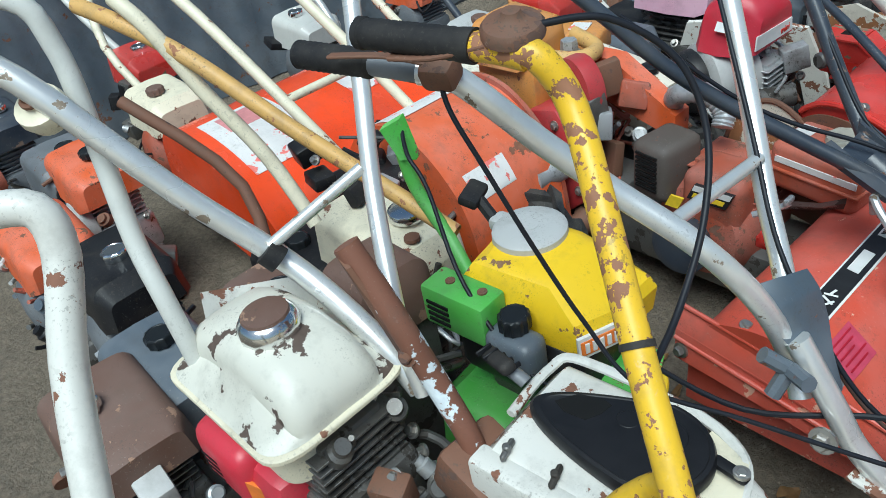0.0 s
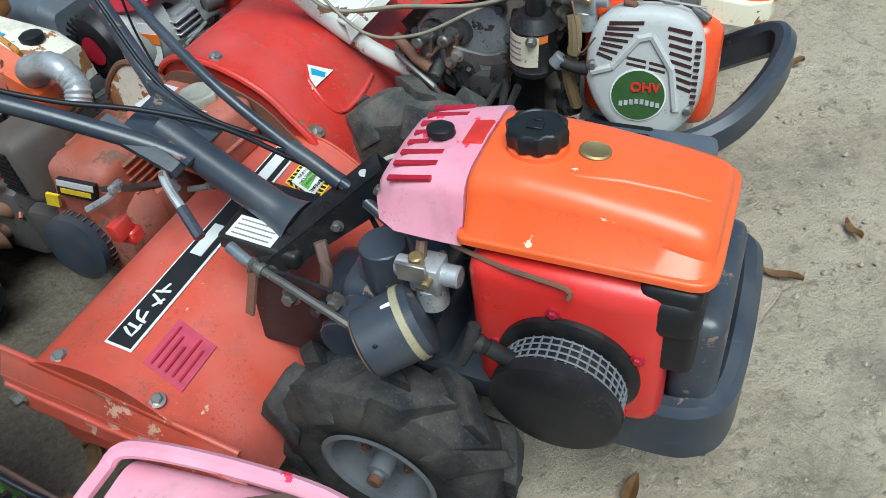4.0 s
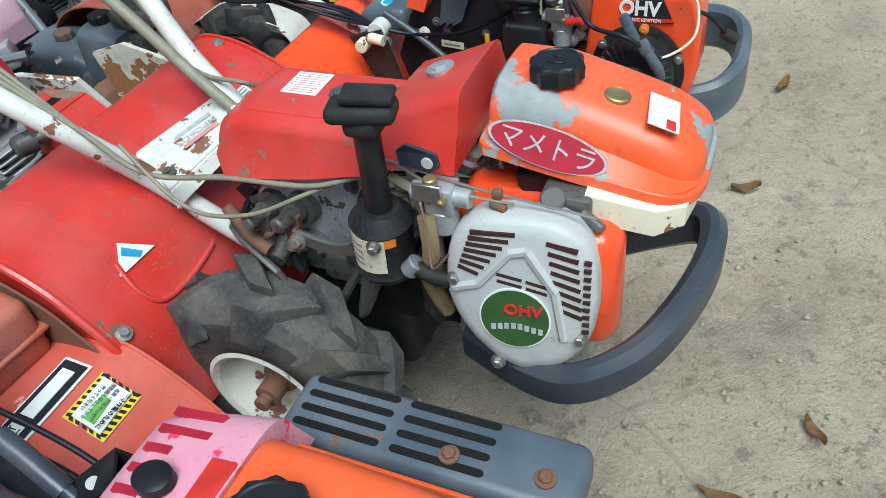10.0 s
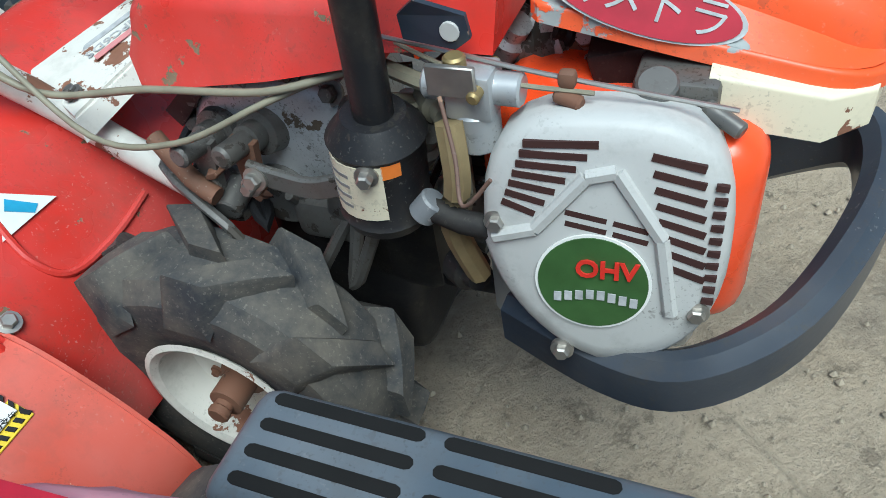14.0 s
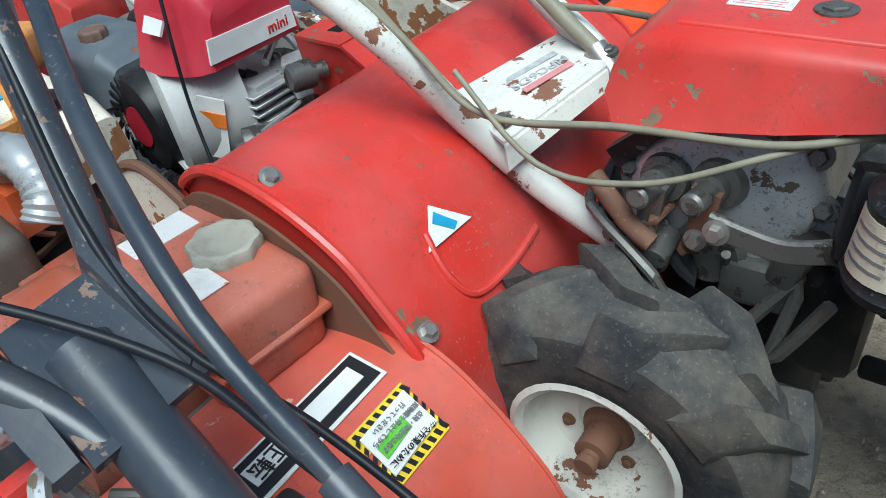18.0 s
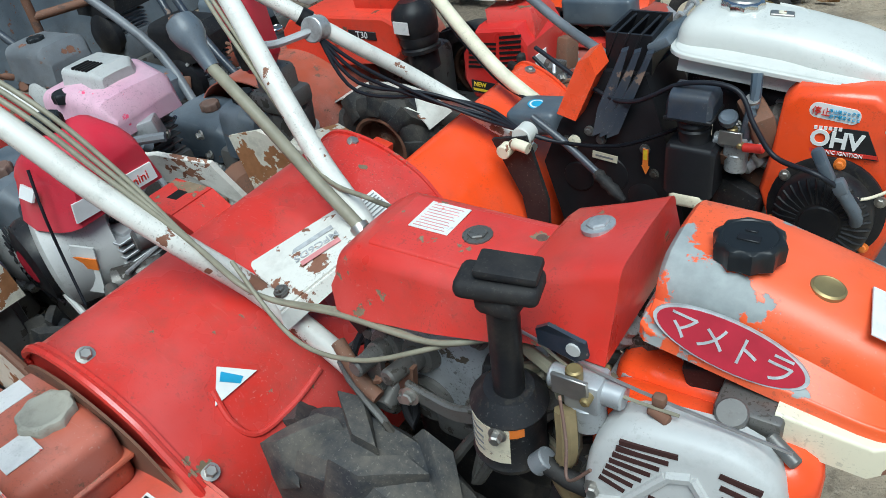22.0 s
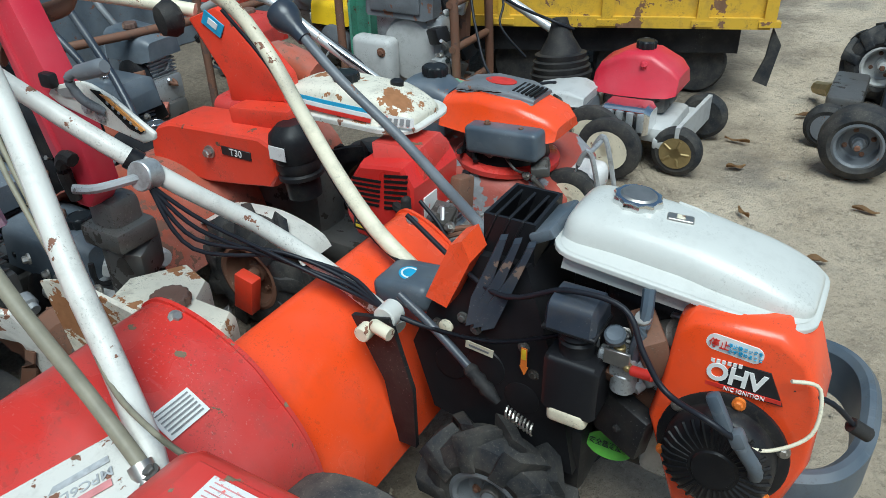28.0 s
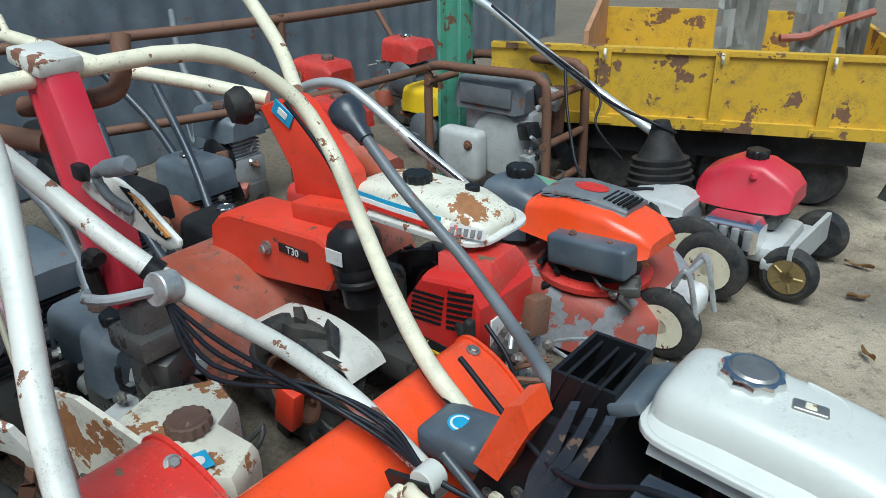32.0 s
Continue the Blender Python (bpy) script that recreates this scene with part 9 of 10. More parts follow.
def yellow_tiller():
    t = thing("mini_tiller", -0.57, 1.14, "small yellow and green tiller with white recoil cap", "tiller", move=(-0.066, -0.066, 0.0), grow=(0.95, 1, 1.04), turn=6)
    G().ring_loft([[Vector((a, b, z)) for a, b in ring] for z, ring in (
        (0.50, [(-0.71, 1.05), (-0.46, 1.06), (-0.43, 1.12), (-0.42, 1.23), (-0.55, 1.27), (-0.74, 1.26)]),
        (0.545, [(-0.715, 1.045), (-0.455, 1.055), (-0.425, 1.12), (-0.415, 1.235), (-0.55, 1.275), (-0.745, 1.265)]),
        (0.565, [(-0.71, 1.05), (-0.465, 1.06), (-0.435, 1.12), (-0.425, 1.23), (-0.55, 1.27), (-0.74, 1.26)]),
        (0.60, [(-0.69, 1.075), (-0.53, 1.085), (-0.50, 1.13), (-0.50, 1.21), (-0.57, 1.24), (-0.715, 1.24)]),
        (0.608, [(-0.67, 1.09), (-0.55, 1.10), (-0.53, 1.13), (-0.53, 1.20), (-0.58, 1.22), (-0.70, 1.22)]))]).fin("engine_cover", M_YELLOW, t, "bright yellow pressed cover with rust specks", angle=24)
    datum((-0.03, 0.03, -0.018))
    rc = G().lathe((-0.615, 1.155, 0.60), (-0.615, 1.155, 0.66), [(0, 0.062), (0.012, 0.064), (0.02, 0.07), (0.036, 0.069), (0.042, 0.06), (0.044, 0.03), (0.042, 0.0)], 36).box(-0.70, -0.65, 1.135, 1.175, 0.615, 0.64, 0.008, 2).fin("recoil_cap", M_LTGREY, t, "white round recoil cap")
    G().lathe((-0.615, 1.155, 0.6425), (-0.615, 1.155, 0.65), [(0, 0.018), (0.0015, 0.018), (0.0016, 0.015)], 24).fin("pressed_ring", M_LTGREY, rc)
    G().lathe((-0.615, 1.155, 0.59), (-0.615, 1.155, 0.615), [(0, 0.078), (0.006, 0.078), (0.02, 0.062)], 36).fin("mesh_collar", M_GEAR, t)
    G().tube([(-0.70, 1.155, 0.628), (-0.74, 1.165, 0.65)], 0.012, 8, 1).box(-0.775, -0.735, 1.13, 1.20, 0.65, 0.67, 0.007, 2, (0, 20, 20)).fin("starter_handle", M_GRIP, t)
    datum((0.002, -0.002, 0.004))
    lb = G().slab([(-0.458, 1.056, 0.505), (-0.424, 1.13, 0.505), (-0.426, 1.13, 0.545), (-0.46, 1.056, 0.545)], (0.006, -0.003, 0)).fin("name_label", M_LABEL, t, "white and orange maker label")
    G().slab([(-0.456, 1.060, 0.512), (-0.424, 1.126, 0.512), (-0.426, 1.126, 0.538), (-0.458, 1.060, 0.538)], (0.007, -0.0035, 0)).fin("orange_field", M_LORG, lb)
    for i in range(5):
        f = i / 5
        G().slab([(-0.453 + 0.031 * f, 1.066 + 0.06 * f, 0.516), (-0.450 + 0.031 * f, 1.073 + 0.06 * f, 0.516), (-0.451 + 0.031 * f, 1.073 + 0.06 * f, 0.534), (-0.454 + 0.031 * f, 1.066 + 0.06 * f, 0.534)], (0.0085, -0.0042, 0)).fin("letter_bar", M_LABEL, lb)
    datum((0.0, -0.02, 0.035))
    gb = G().box(-0.745, -0.60, 1.01, 1.075, 0.475, 0.555, 0.007, 2).fin("air_cleaner_box", M_GREEN, t, "green plastic air cleaner box")
    louvres(gb, (-0.73, 1.008, 0.488), (0.05, 0, 0), (0, 0, 0.012), (0, -1, 0), 4)
    bolt(gb, (-0.70, 1.045, 0.556), (0, 0, 1), 0.006, 0.004, M_RUST)
    bolt(gb, (-0.63, 1.05, 0.556), (0, 0, 1), 0.006, 0.004, M_RUST)
    G().box(-0.60, -0.50, 1.00, 1.06, 0.44, 0.52, 0.018, 3).fin("carburettor_box", M_GREYBLUE, t)
    fuel_cap(t, (-0.555, 1.04, 0.52), 0.028, 0.03, M_CAP, 12)
    datum()
    G().box(-0.74, -0.44, 1.05, 1.25, 0.36, 0.51, 0.02, 2).fin("engine_block", M_BLACK, t)
    gp = G().slab([(-0.46, 1.08, 0.43), (-0.36, 1.06, 0.41), (-0.345, 1.10, 0.41), (-0.38, 1.20, 0.43), (-0.45, 1.20, 0.44)], (0, 0, 0.01)).fin("green_plate", M_GREEN, t)
    G().tube([(-0.46, 1.07, 0.435), (-0.36, 1.05, 0.418), (-0.34, 1.10, 0.42), (-0.36, 1.16, 0.43), (-0.42, 1.17, 0.44)], 0.009, 8).fin("yellow_rim", M_YELLOW, gp)
    G().hood([(-0.80, 0.10, 0.18, 0.27, 0.03), (-0.75, 0.16, 0.18, 0.31, 0.04), (-0.45, 0.16, 0.18, 0.31, 0.04), (-0.38, 0.12, 0.18, 0.26, 0.03)], 1.13).fin("lower_guard", M_GREEN, t)
    tines(t, -0.45, 1.0, 1.28, 0.16, 0.15, 4)
    G().box(-0.7, -0.5, 1.08, 1.2, 0.0, 0.37, 0.02).fin("leg", M_GEAR, t)
    farm_wheel(t, -0.36, 1.14, 1.21, 0.15, 0.15, 0.09, M_BLACK, M_TYREDK, False)
    datum((0, -0.01, 0.0))
    gl = G().tube([(-0.70, 1.10, 0.52), (-0.80, 1.14, 0.58), (-0.88, 1.15, 0.66), (-0.90, 1.15, 0.74)], 0.0135, 10).fin("green_post", M_GREEN, t)
    G().slab([(-0.925, 1.13, 0.775), (-0.885, 1.13, 0.725), (-0.88, 1.165, 0.71), (-0.905, 1.165, 0.785)], (0.0, 0.012, 0.006)).fin("green_clamp", M_GREEN, gl)
    datum()
    G().tube([(-0.80, 1.15, 0.58), (-0.95, 1.12, 0.655), (-1.12, 1.06, 0.77), (-1.30, 1.0, 0.90), (-1.42, 0.95, 0.97), (-1.55, 0.93, 1.0)], 0.0165, 10).fin("handlebar", M_AMBERTUBE, t, "cream and amber handlebar")
    G().tube([(-1.12, 1.05, 0.56), (-1.21, 1.04, 0.70), (-1.30, 1.0, 0.84), (-1.36, 0.97, 0.96), (-1.42, 0.95, 1.02)], 0.0155, 10).fin("handlebar", M_CREAM, t)
    cable(t, [(-0.905, 1.155, 0.765), (-0.86, 1.12, 0.74), (-0.80, 1.10, 0.70), (-0.66, 1.02, 0.60), (-0.50, 0.99, 0.50), (-0.38, 1.05, 0.46)], 0.004)
    return t


def twin_cover_engine(name, label, bc, a0, a1, zt, cover, top, topmat_label, **fit):
    """A low engine cover with an oval recoil plate and carrying loop on top."""
    t = thing(name, (a0 + a1) / 2, bc, label, "tiller", **fit)
    L = a1 - a0
    cv = G().hood([(a0, 0.105, zt - 0.12, zt - 0.03, 0.02, 0.95), (a0 + 0.02, 0.115, zt - 0.14, zt, 0.025, 0.92), (a0 + 0.45 * L, 0.12, zt - 0.14, zt - 0.002, 0.025, 0.9), (a0 + 0.78 * L, 0.115, zt - 0.13, zt - 0.018, 0.035, 0.86), (a0 + 0.93 * L, 0.10, zt - 0.12, zt - 0.045, 0.035, 0.84), (a1, 0.075, zt - 0.11, zt - 0.075, 0.015, 0.9)], bc).fin("engine_cover", cover, t)
    G().box(a0 + 0.0, a0 + 0.70 * L, bc - 0.125, bc - 0.085, zt - 0.16, zt - 0.002, 0.008, 2).fin("side_panel", cover, cv)
    c = Vector((a0 + 0.56 * L, bc + 0.015, 0))
    rail = smooth_path([(a0 + 0.005, bc + 0.085, zt + 0.004), (a0 + 0.03, bc + 0.100, zt + 0.016), (a0 + 0.40 * L, bc + 0.104, zt + 0.014), (a0 + 0.70 * L, bc + 0.098, zt + 0.004), (a0 + 0.86 * L, bc + 0.070, zt - 0.014), (a0 + 0.90 * L, bc + 0.0, zt - 0.024), (a0 + 0.86 * L, bc - 0.07, zt - 0.020), (a0 + 0.72 * L, bc - 0.085, zt - 0.008)], 5)
    G().bar(rail, 0.016, 0.014, 1, 0.005).fin("raised_rail", cover, cv)
    G().bar([(a0 + 0.008, bc + 0.09, zt + 0.006), (a0 + 0.004, bc + 0.04, zt + 0.006), (a0 + 0.008, bc - 0.03, zt + 0.004)], 0.014, 0.014, 3, 0.004).fin("rear_rail", cover, cv)
    outl = []
    for k in range(48):
        a = 2 * math.pi * k / 48
        x, y = 0.082 * math.cos(a), 0.076 * math.sin(a)
        if math.cos(a) < 0.0:
            q = -math.cos(a)
            x -= 0.085 * q ** 1.3
            y = y * (1 - 0.30 * q) - 0.016 * q
        outl.append((x, y))
    tp = G().ring_loft([[Vector((c.x + x * f, c.y + y * f, zt + z)) for x, y in outl] for f, z in ((0.95, -0.006), (1.0, 0.004), (1.0, 0.018), (0.965, 0.025), (0.90, 0.027), (0.88, 0.0255), (0.5, 0.027))]).fin("recoil_plate", top, t, topmat_label)
    # raised patch for the opening; on the black plate its shade is painted near-black
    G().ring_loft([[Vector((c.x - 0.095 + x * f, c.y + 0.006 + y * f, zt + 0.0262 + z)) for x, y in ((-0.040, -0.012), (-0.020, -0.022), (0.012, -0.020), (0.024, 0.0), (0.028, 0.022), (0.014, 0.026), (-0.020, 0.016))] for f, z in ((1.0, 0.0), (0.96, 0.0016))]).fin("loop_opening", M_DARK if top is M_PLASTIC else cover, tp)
    for q in range(2):
        G().lathe((c.x + 0.012 - 0.05 * q, c.y + 0.018, zt + 0.0262), (c.x + 0.012 - 0.05 * q, c.y + 0.018, zt + 0.03), [(0, 0.030 - 0.014 * q), (0.002, 0.028 - 0.014 * q), (0.002, 0.0)], 22).fin("pressed_ring", top, tp)
    G().box(c.x + 0.07, c.x + 0.118, c.y + 0.016, c.y + 0.034, zt + 0.004, zt + 0.016, 0.005, 2, (0, 4, -8)).fin("lug", top, tp)
    G().box(c.x + 0.02, c.x + 0.04, c.y - 0.115, c.y - 0.06, zt + 0.0, zt + 0.014, 0.005, 2).fin("lug", top, tp)
    bolt(tp, (c.x + 0.108, c.y + 0.024, zt + 0.016), (0, 0, 1), 0.007, 0.004)
    G().ring_loft([[Vector((c.x + x, c.y + y, zt + z - 0.0002 * k)) for x, y, z in ((0.02, -0.078, 0.001), (0.085, -0.066, -0.010), (0.118, 0.0, -0.017), (0.105, 0.06, -0.008), (0.05, 0.08, 0.001))] for k in (0, -6)]).fin("hollow", M_CREAM if top is M_PLASTIC else M_LILAC, cv)
    for q in range(4):
        G().lathe((c.x + 0.088 - 0.004 * q, c.y - 0.03 - 0.012 * q, zt - 0.008), (c.x + 0.088 - 0.004 * q, c.y - 0.03 - 0.012 * q, zt + 0.002), [(0, 0.008), (0.006, 0.008), (0.008, 0.003)], 10).fin("vent_peg", M_GREY, cv)
    h = G().tube([(a0 - 0.0, bc + 0.02, zt + 0.02), (a0 - 0.03, bc + 0.02, zt + 0.035)], 0.011, 10, 1).fin("handle_neck", M_GREY, t)
    sg = G().box(a0 - 0.080, a0 - 0.010, bc + 0.004, bc + 0.030, zt + 0.034, zt + 0.058, 0.009, 3, (10, -14, -20)).fin("starter_handle", M_GRIP, h, "ribbed black pull handle")
    for q in range(5):
        x = a0 - 0.070 + 0.0125 * q
        G().box(x, x + 0.004, bc + 0.0035, bc + 0.0305, zt + 0.052 - 0.003 * q, zt + 0.0605 - 0.003 * q, 0.001, 1, (10, -14, -20)).fin("grip_rib", M_PLASTIC, sg)
    for k in range(2):
        p = Vector((a0 + 0.12 * L + 0.075 * k, bc - 0.085 - 0.0 * k, zt + 0.004))
        G().box(p.x - 0.004, p.x + 0.004, p.y - 0.018, p.y + 0.02, p.z - 0.004, p.z + 0.008, 0.003, 1, (0, 0, 12)).cyl(p + Vector((0, 0.0, 0.0)), p + Vector((0, 0.0, 0.014)), 0.006, 10).fin("clip", M_GEAR, cv)
    fuel_cap(t, (a0 + 0.62 * L, bc - 0.105, zt - 0.02), 0.036, 0.028, M_GRIP, 14)
    G().box(a0 + 0.02, a1 - 0.06, bc - 0.09, bc + 0.09, zt - 0.28, zt - 0.12, 0.02, 2).fin("engine_block", M_GEAR, t)
    G().box(a0 + 0.06, a1 - 0.1, bc - 0.06, bc + 0.06, 0.0, zt - 0.2, 0.02).fin("stand", M_GEAR, t)
    return t


def chipped_white_engine():
    t = thing("engine", -0.69, 0.73, "engine with chipped white tank, rusty cap and red base", "engine", move=(-0.065, -0.106, 0.0), grow=(0.93, 0.96, 1.05), turn=3)
    tk = G().shell(-0.87, -0.553, 0.126, 0.742, [(-0.87, 0.618), (-0.55, 0.608)], [(-0.86, 0.668), (-0.78, 0.694), (-0.69, 0.702), (-0.62, 0.690), (-0.55, 0.658)], 0.05, 0.05, 0.045, 0.66, 26, 0.3).fin("fuel_tank", paint("chipped_ivory_paint", (0.66, 0.64, 0.56), 0.4, 0.40, (0.06, 0.04, 0.03), 0.25, 0.0, 12.0), t, "ivory tank with paint flaked to brown metal")
    G().shell(-0.878, -0.545, 0.133, 0.742, [(-0.88, 0.610), (-0.54, 0.600)], [(-0.88, 0.617), (-0.54, 0.607)], 0.05, 0.05, 0.002, 1.0, 24, 0.4).fin("tank_flange", M_CREAM, tk)
    G().shell(-0.81, -0.582, 0.098, 0.738, [(-0.82, 0.525), (-0.56, 0.510)], [(-0.82, 0.616), (-0.56, 0.606)], 0.05, 0.05, 0.01, 0.98, 22, 0.4).fin("lower_shell", M_CREAM, tk)
    cp = G().lathe((-0.69, 0.735, 0.695), (-0.69, 0.735, 0.735), [(0, 0.047), (0.012, 0.049), (0.02, 0.047), (0.026, 0.043), (0.03, 0.036)], 12).fin("fuel_cap", M_CHROME, tk, "chrome cap with rusty top")
    G().lathe((-0.69, 0.735, 0.722), (-0.69, 0.735, 0.73), [(0, 0.038), (0.006, 0.036), (0.008, 0.02)], 24).fin("cap_top", M_BROWN, cp)
    G().lathe((-0.625, 0.755, 0.680), (-0.625, 0.755, 0.69), [(0, 0.016), (0.006, 0.015), (0.005, 0.011)], 20).fin("gauge", M_STEEL, tk)
    rd_ = G().box(-0.86, -0.70, 0.60, 0.74, 0.40, 0.52, 0.03, 3).box(-0.84, -0.62, 0.62, 0.80, 0.36, 0.50, 0.03, 2).fin("fan_shroud", M_MAGENTA, t, "crimson fan shroud")
    louvres(rd_, (-0.84, 0.60, 0.42), (0.06, 0, 0.01), (0, 0, 0.014), (0, -1, 0), 4)
    G().box(-0.73, -0.66, 0.615, 0.622, 0.43, 0.47, 0.001, 1, (0, 10, 20)).fin("warning_label", M_LORG, t)
    engine_block(t, -0.70, -0.54, 0.66, 0.84, 0.34, 0.56, M_GEAR)
    junk(t, -0.62, -0.50, 0.66, 0.86, 0.36, 0.55, 14, 91, (M_ALU, M_GEAR, M_RUST))
    G().box(-0.8, -0.56, 0.66, 0.8, 0.0, 0.36, 0.02).fin("stand", M_GEAR, t)
    G().slab([(-0.95, 0.74, 0.62), (-0.80, 0.86, 0.64), (-0.74, 0.86, 0.62), (-0.80, 0.82, 0.60), (-0.93, 0.72, 0.56)], (0.0, 0.0, 0.03)).fin("white_bracket", M_WHITECHIP, t)
    b = thing("rusty_cover", -0.95, 0.90, "rounded rust-brown engine cover", "cover")
    G().hood([(-1.06, 0.06, 0.45, 0.53, 0.03), (-1.03, 0.09, 0.44, 0.57, 0.04), (-0.90, 0.09, 0.44, 0.57, 0.04), (-0.87, 0.06, 0.45, 0.53, 0.03)], 0.93).fin("shell", M_BROWN, b)
    G().box(-1.04, -0.88, 0.86, 1.0, 0.0, 0.45, 0.02).fin("stand", M_GEAR, b)
    return t


def ivory_tank_engine():
    t = thing("engine", -0.93, 1.10, "engine with dirty ivory tank and chrome cap", "engine", move=(-0.17, 0.0, -0.0), grow=(1, 1, 0.95))
    tk = G().hood([(-1.14, 0.09, 0.43, 0.51, 0.03), (-1.11, 0.11, 0.42, 0.55, 0.04), (-0.95, 0.11, 0.42, 0.56, 0.04), (-0.83, 0.10, 0.42, 0.53, 0.04), (-0.80, 0.08, 0.43, 0.49, 0.02)], 1.09).fin("fuel_tank", M_CREAM, t)
    G().lathe((-0.91, 1.11, 0.555), (-0.91, 1.11, 0.585), [(0, 0.042), (0.012, 0.044), (0.02, 0.04), (0.024, 0.03)], 26).fin("fuel_cap", M_CHROME, tk)
    G().lathe((-0.85, 1.07, 0.54), (-0.85, 1.07, 0.555), [(0, 0.018), (0.008, 0.017), (0.01, 0.01)], 18).fin("gauge", M_RUST, tk)
    G().box(-1.06, -1.03, 1.05, 1.14, 0.56, 0.61, 0.006, 2, (0, -20, 20)).fin("black_lever", M_GRIP, t)
    G().box(-1.1, -0.82, 1.0, 1.16, 0.22, 0.43, 0.02).fin("engine_block", M_GEAR, t)
    G().box(-1.05, -0.88, 1.04, 1.14, 0.0, 0.24, 0.02).fin("stand", M_GEAR, t)
    junk(t, -0.85, -0.72, 0.98, 1.12, 0.28, 0.46, 12, 15, (M_BLACK, M_GEAR, M_ALU))
    return t


def handle_set():
    y = thing("handlebar", -0.1, 0.65, "rust-spotted yellow handlebar with black grip and lever hub", "handlebar")
    G().tube([(-0.372, 0.790, 1.152), (-0.352, 0.797, 1.148), (-0.326, 0.806, 1.104), (-0.258, 0.761, 1.029), (-0.186, 0.709, 0.953), (-0.130, 0.671, 0.892), (-0.079, 0.637, 0.82), (-0.01, 0.60, 0.70), (0.04, 0.58, 0.50)], 0.0138, 16).fin("tube", M_YELCHIP, y)
    u = Vector((0.150, 0.037, -0.003)).normalized()
    g0 = Vector((-0.545, 0.748, 1.157))
    G().lathe(g0, g0 + u * 0.14, [(0, 0.010), (0.002, 0.0165), (0.008, 0.0165), (0.010, 0.0145)] + [(0.014 + 0.0042 * k, 0.0150 + (0.0008 if k % 2 else 0)) for k in range(26)] + [(0.128, 0.0165), (0.136, 0.0165)], 18).fin("grip", M_GRIP, y, "ribbed black rubber grip")
    G().tube([g0 + u * 0.13, g0 + u * 0.16, (-0.362, 0.793, 1.150)], 0.0138, 12, 2).fin("tube_end", M_YELCHIP, y)
    hub = G().lathe((-0.384, 0.800, 1.160), (-0.380, 0.796, 1.190), [(0, 0.022), (0.004, 0.029), (0.012, 0.029), (0.016, 0.026), (0.019, 0.014), (0.022, 0.010), (0.027, 0.008)], 22).fin("lever_hub", M_RUST, y, "rusty pressed lever hub")
    G().bar([(-0.395, 0.778, 1.160), (-0.45, 0.760, 1.145), (-0.50, 0.748, 1.140)], 0.012, 0.005, 4, 0.002).fin("lever", M_RUST, hub)
    G().tube([(-0.125, 0.668, 0.885), (-0.154, 0.680, 0.855), (-0.19, 0.665, 0.80), (-0.23, 0.64, 0.70), (-0.24, 0.62, 0.52)], 0.0125, 12).fin("branch", M_YELCHIP, y)
    G().lathe((-0.198, 0.718, 0.966), (-0.190, 0.712, 0.957), [(0, 0.0155), (0.006, 0.0155)], 14).fin("tape_band", M_GRIP, y)
    G().lathe((-0.082, 0.640, 0.826), (-0.077, 0.636, 0.817), [(0, 0.016), (0.009, 0.016)], 14).fin("tape_band", M_GRIP, y)
    G().tube([(-0.085, 0.64, 0.835), (-0.10, 0.63, 0.845), (-0.095, 0.62, 0.83)], 0.004, 6, 2).fin("tape_tail", M_GRIP, y)
    G().box(-0.27, 0.10, 0.53, 0.66, 0.30, 0.52, 0.02).box(-0.2, 0.05, 0.55, 0.64, 0.0, 0.32, 0.02).fin("foot_block", M_GEAR, y)
    cable(y, [(-0.365, 0.805, 1.172), (-0.33, 0.86, 1.165), (-0.285, 0.90, 1.12), (-0.25, 0.895, 1.06), (-0.222, 0.85, 1.0), (-0.20, 0.78, 0.955), (-0.185, 0.72, 0.94)], 0.0034)
    cable(y, [(-0.516, 0.816, 1.092), (-0.495, 0.805, 1.06), (-0.46, 0.81, 1.0), (-0.42, 0.83, 0.90), (-0.37, 0.85, 0.80), (-0.30, 0.86, 0.73), (-0.20, 0.93, 0.68), (-0.06, 1.02, 0.62), (0.06, 1.08, 0.60)], 0.003)
    s = thing("handlebar", -0.2, 1.05, "bare silver tubular handlebar with grey clamp", "handlebar")
    G().tube([(-0.555, 0.820, 1.085), (-0.517, 0.843, 1.072), (-0.458, 0.898, 0.989), (-0.396, 0.948, 0.917), (-0.307, 0.991, 0.847), (-0.251, 1.041, 0.752), (-0.221, 1.081, 0.643), (-0.20, 1.07, 0.60)], 0.0152, 14).fin("tube", M_SILVER, s)
    v = Vector((0.16, 0.046, -0.005)).normalized()
    h0 = Vector((-0.722, 0.772, 1.092))
    G().lathe(h0, h0 + v * 0.1, [(0, 0.011), (0.002, 0.0175)] + [(0.004 + 0.0042 * k, 0.0165 + (0.001 if k % 2 else 0)) for k in range(24)] + [(0.108, 0.0175), (0.112, 0.014)], 18).fin("grip", M_GRIP, s, "ribbed black rubber grip")
    G().tube([h0 + v * 0.10, h0 + v * 0.135, (-0.552, 0.821, 1.085)], 0.0138, 12, 2).fin("tube_end", M_GREY, s)
    G().box(-0.535, -0.495, 0.800, 0.835, 1.078, 1.110, 0.008, 2, (20, 0, 20)).fin("lever_clamp", M_RUST, s, "rusty lever clamp")
    G().bar([(-0.52, 0.81, 1.105), (-0.57, 0.79, 1.112), (-0.64, 0.765, 1.108)], 0.012, 0.004, 4, 0.0015).fin("lever", M_RUST, s)
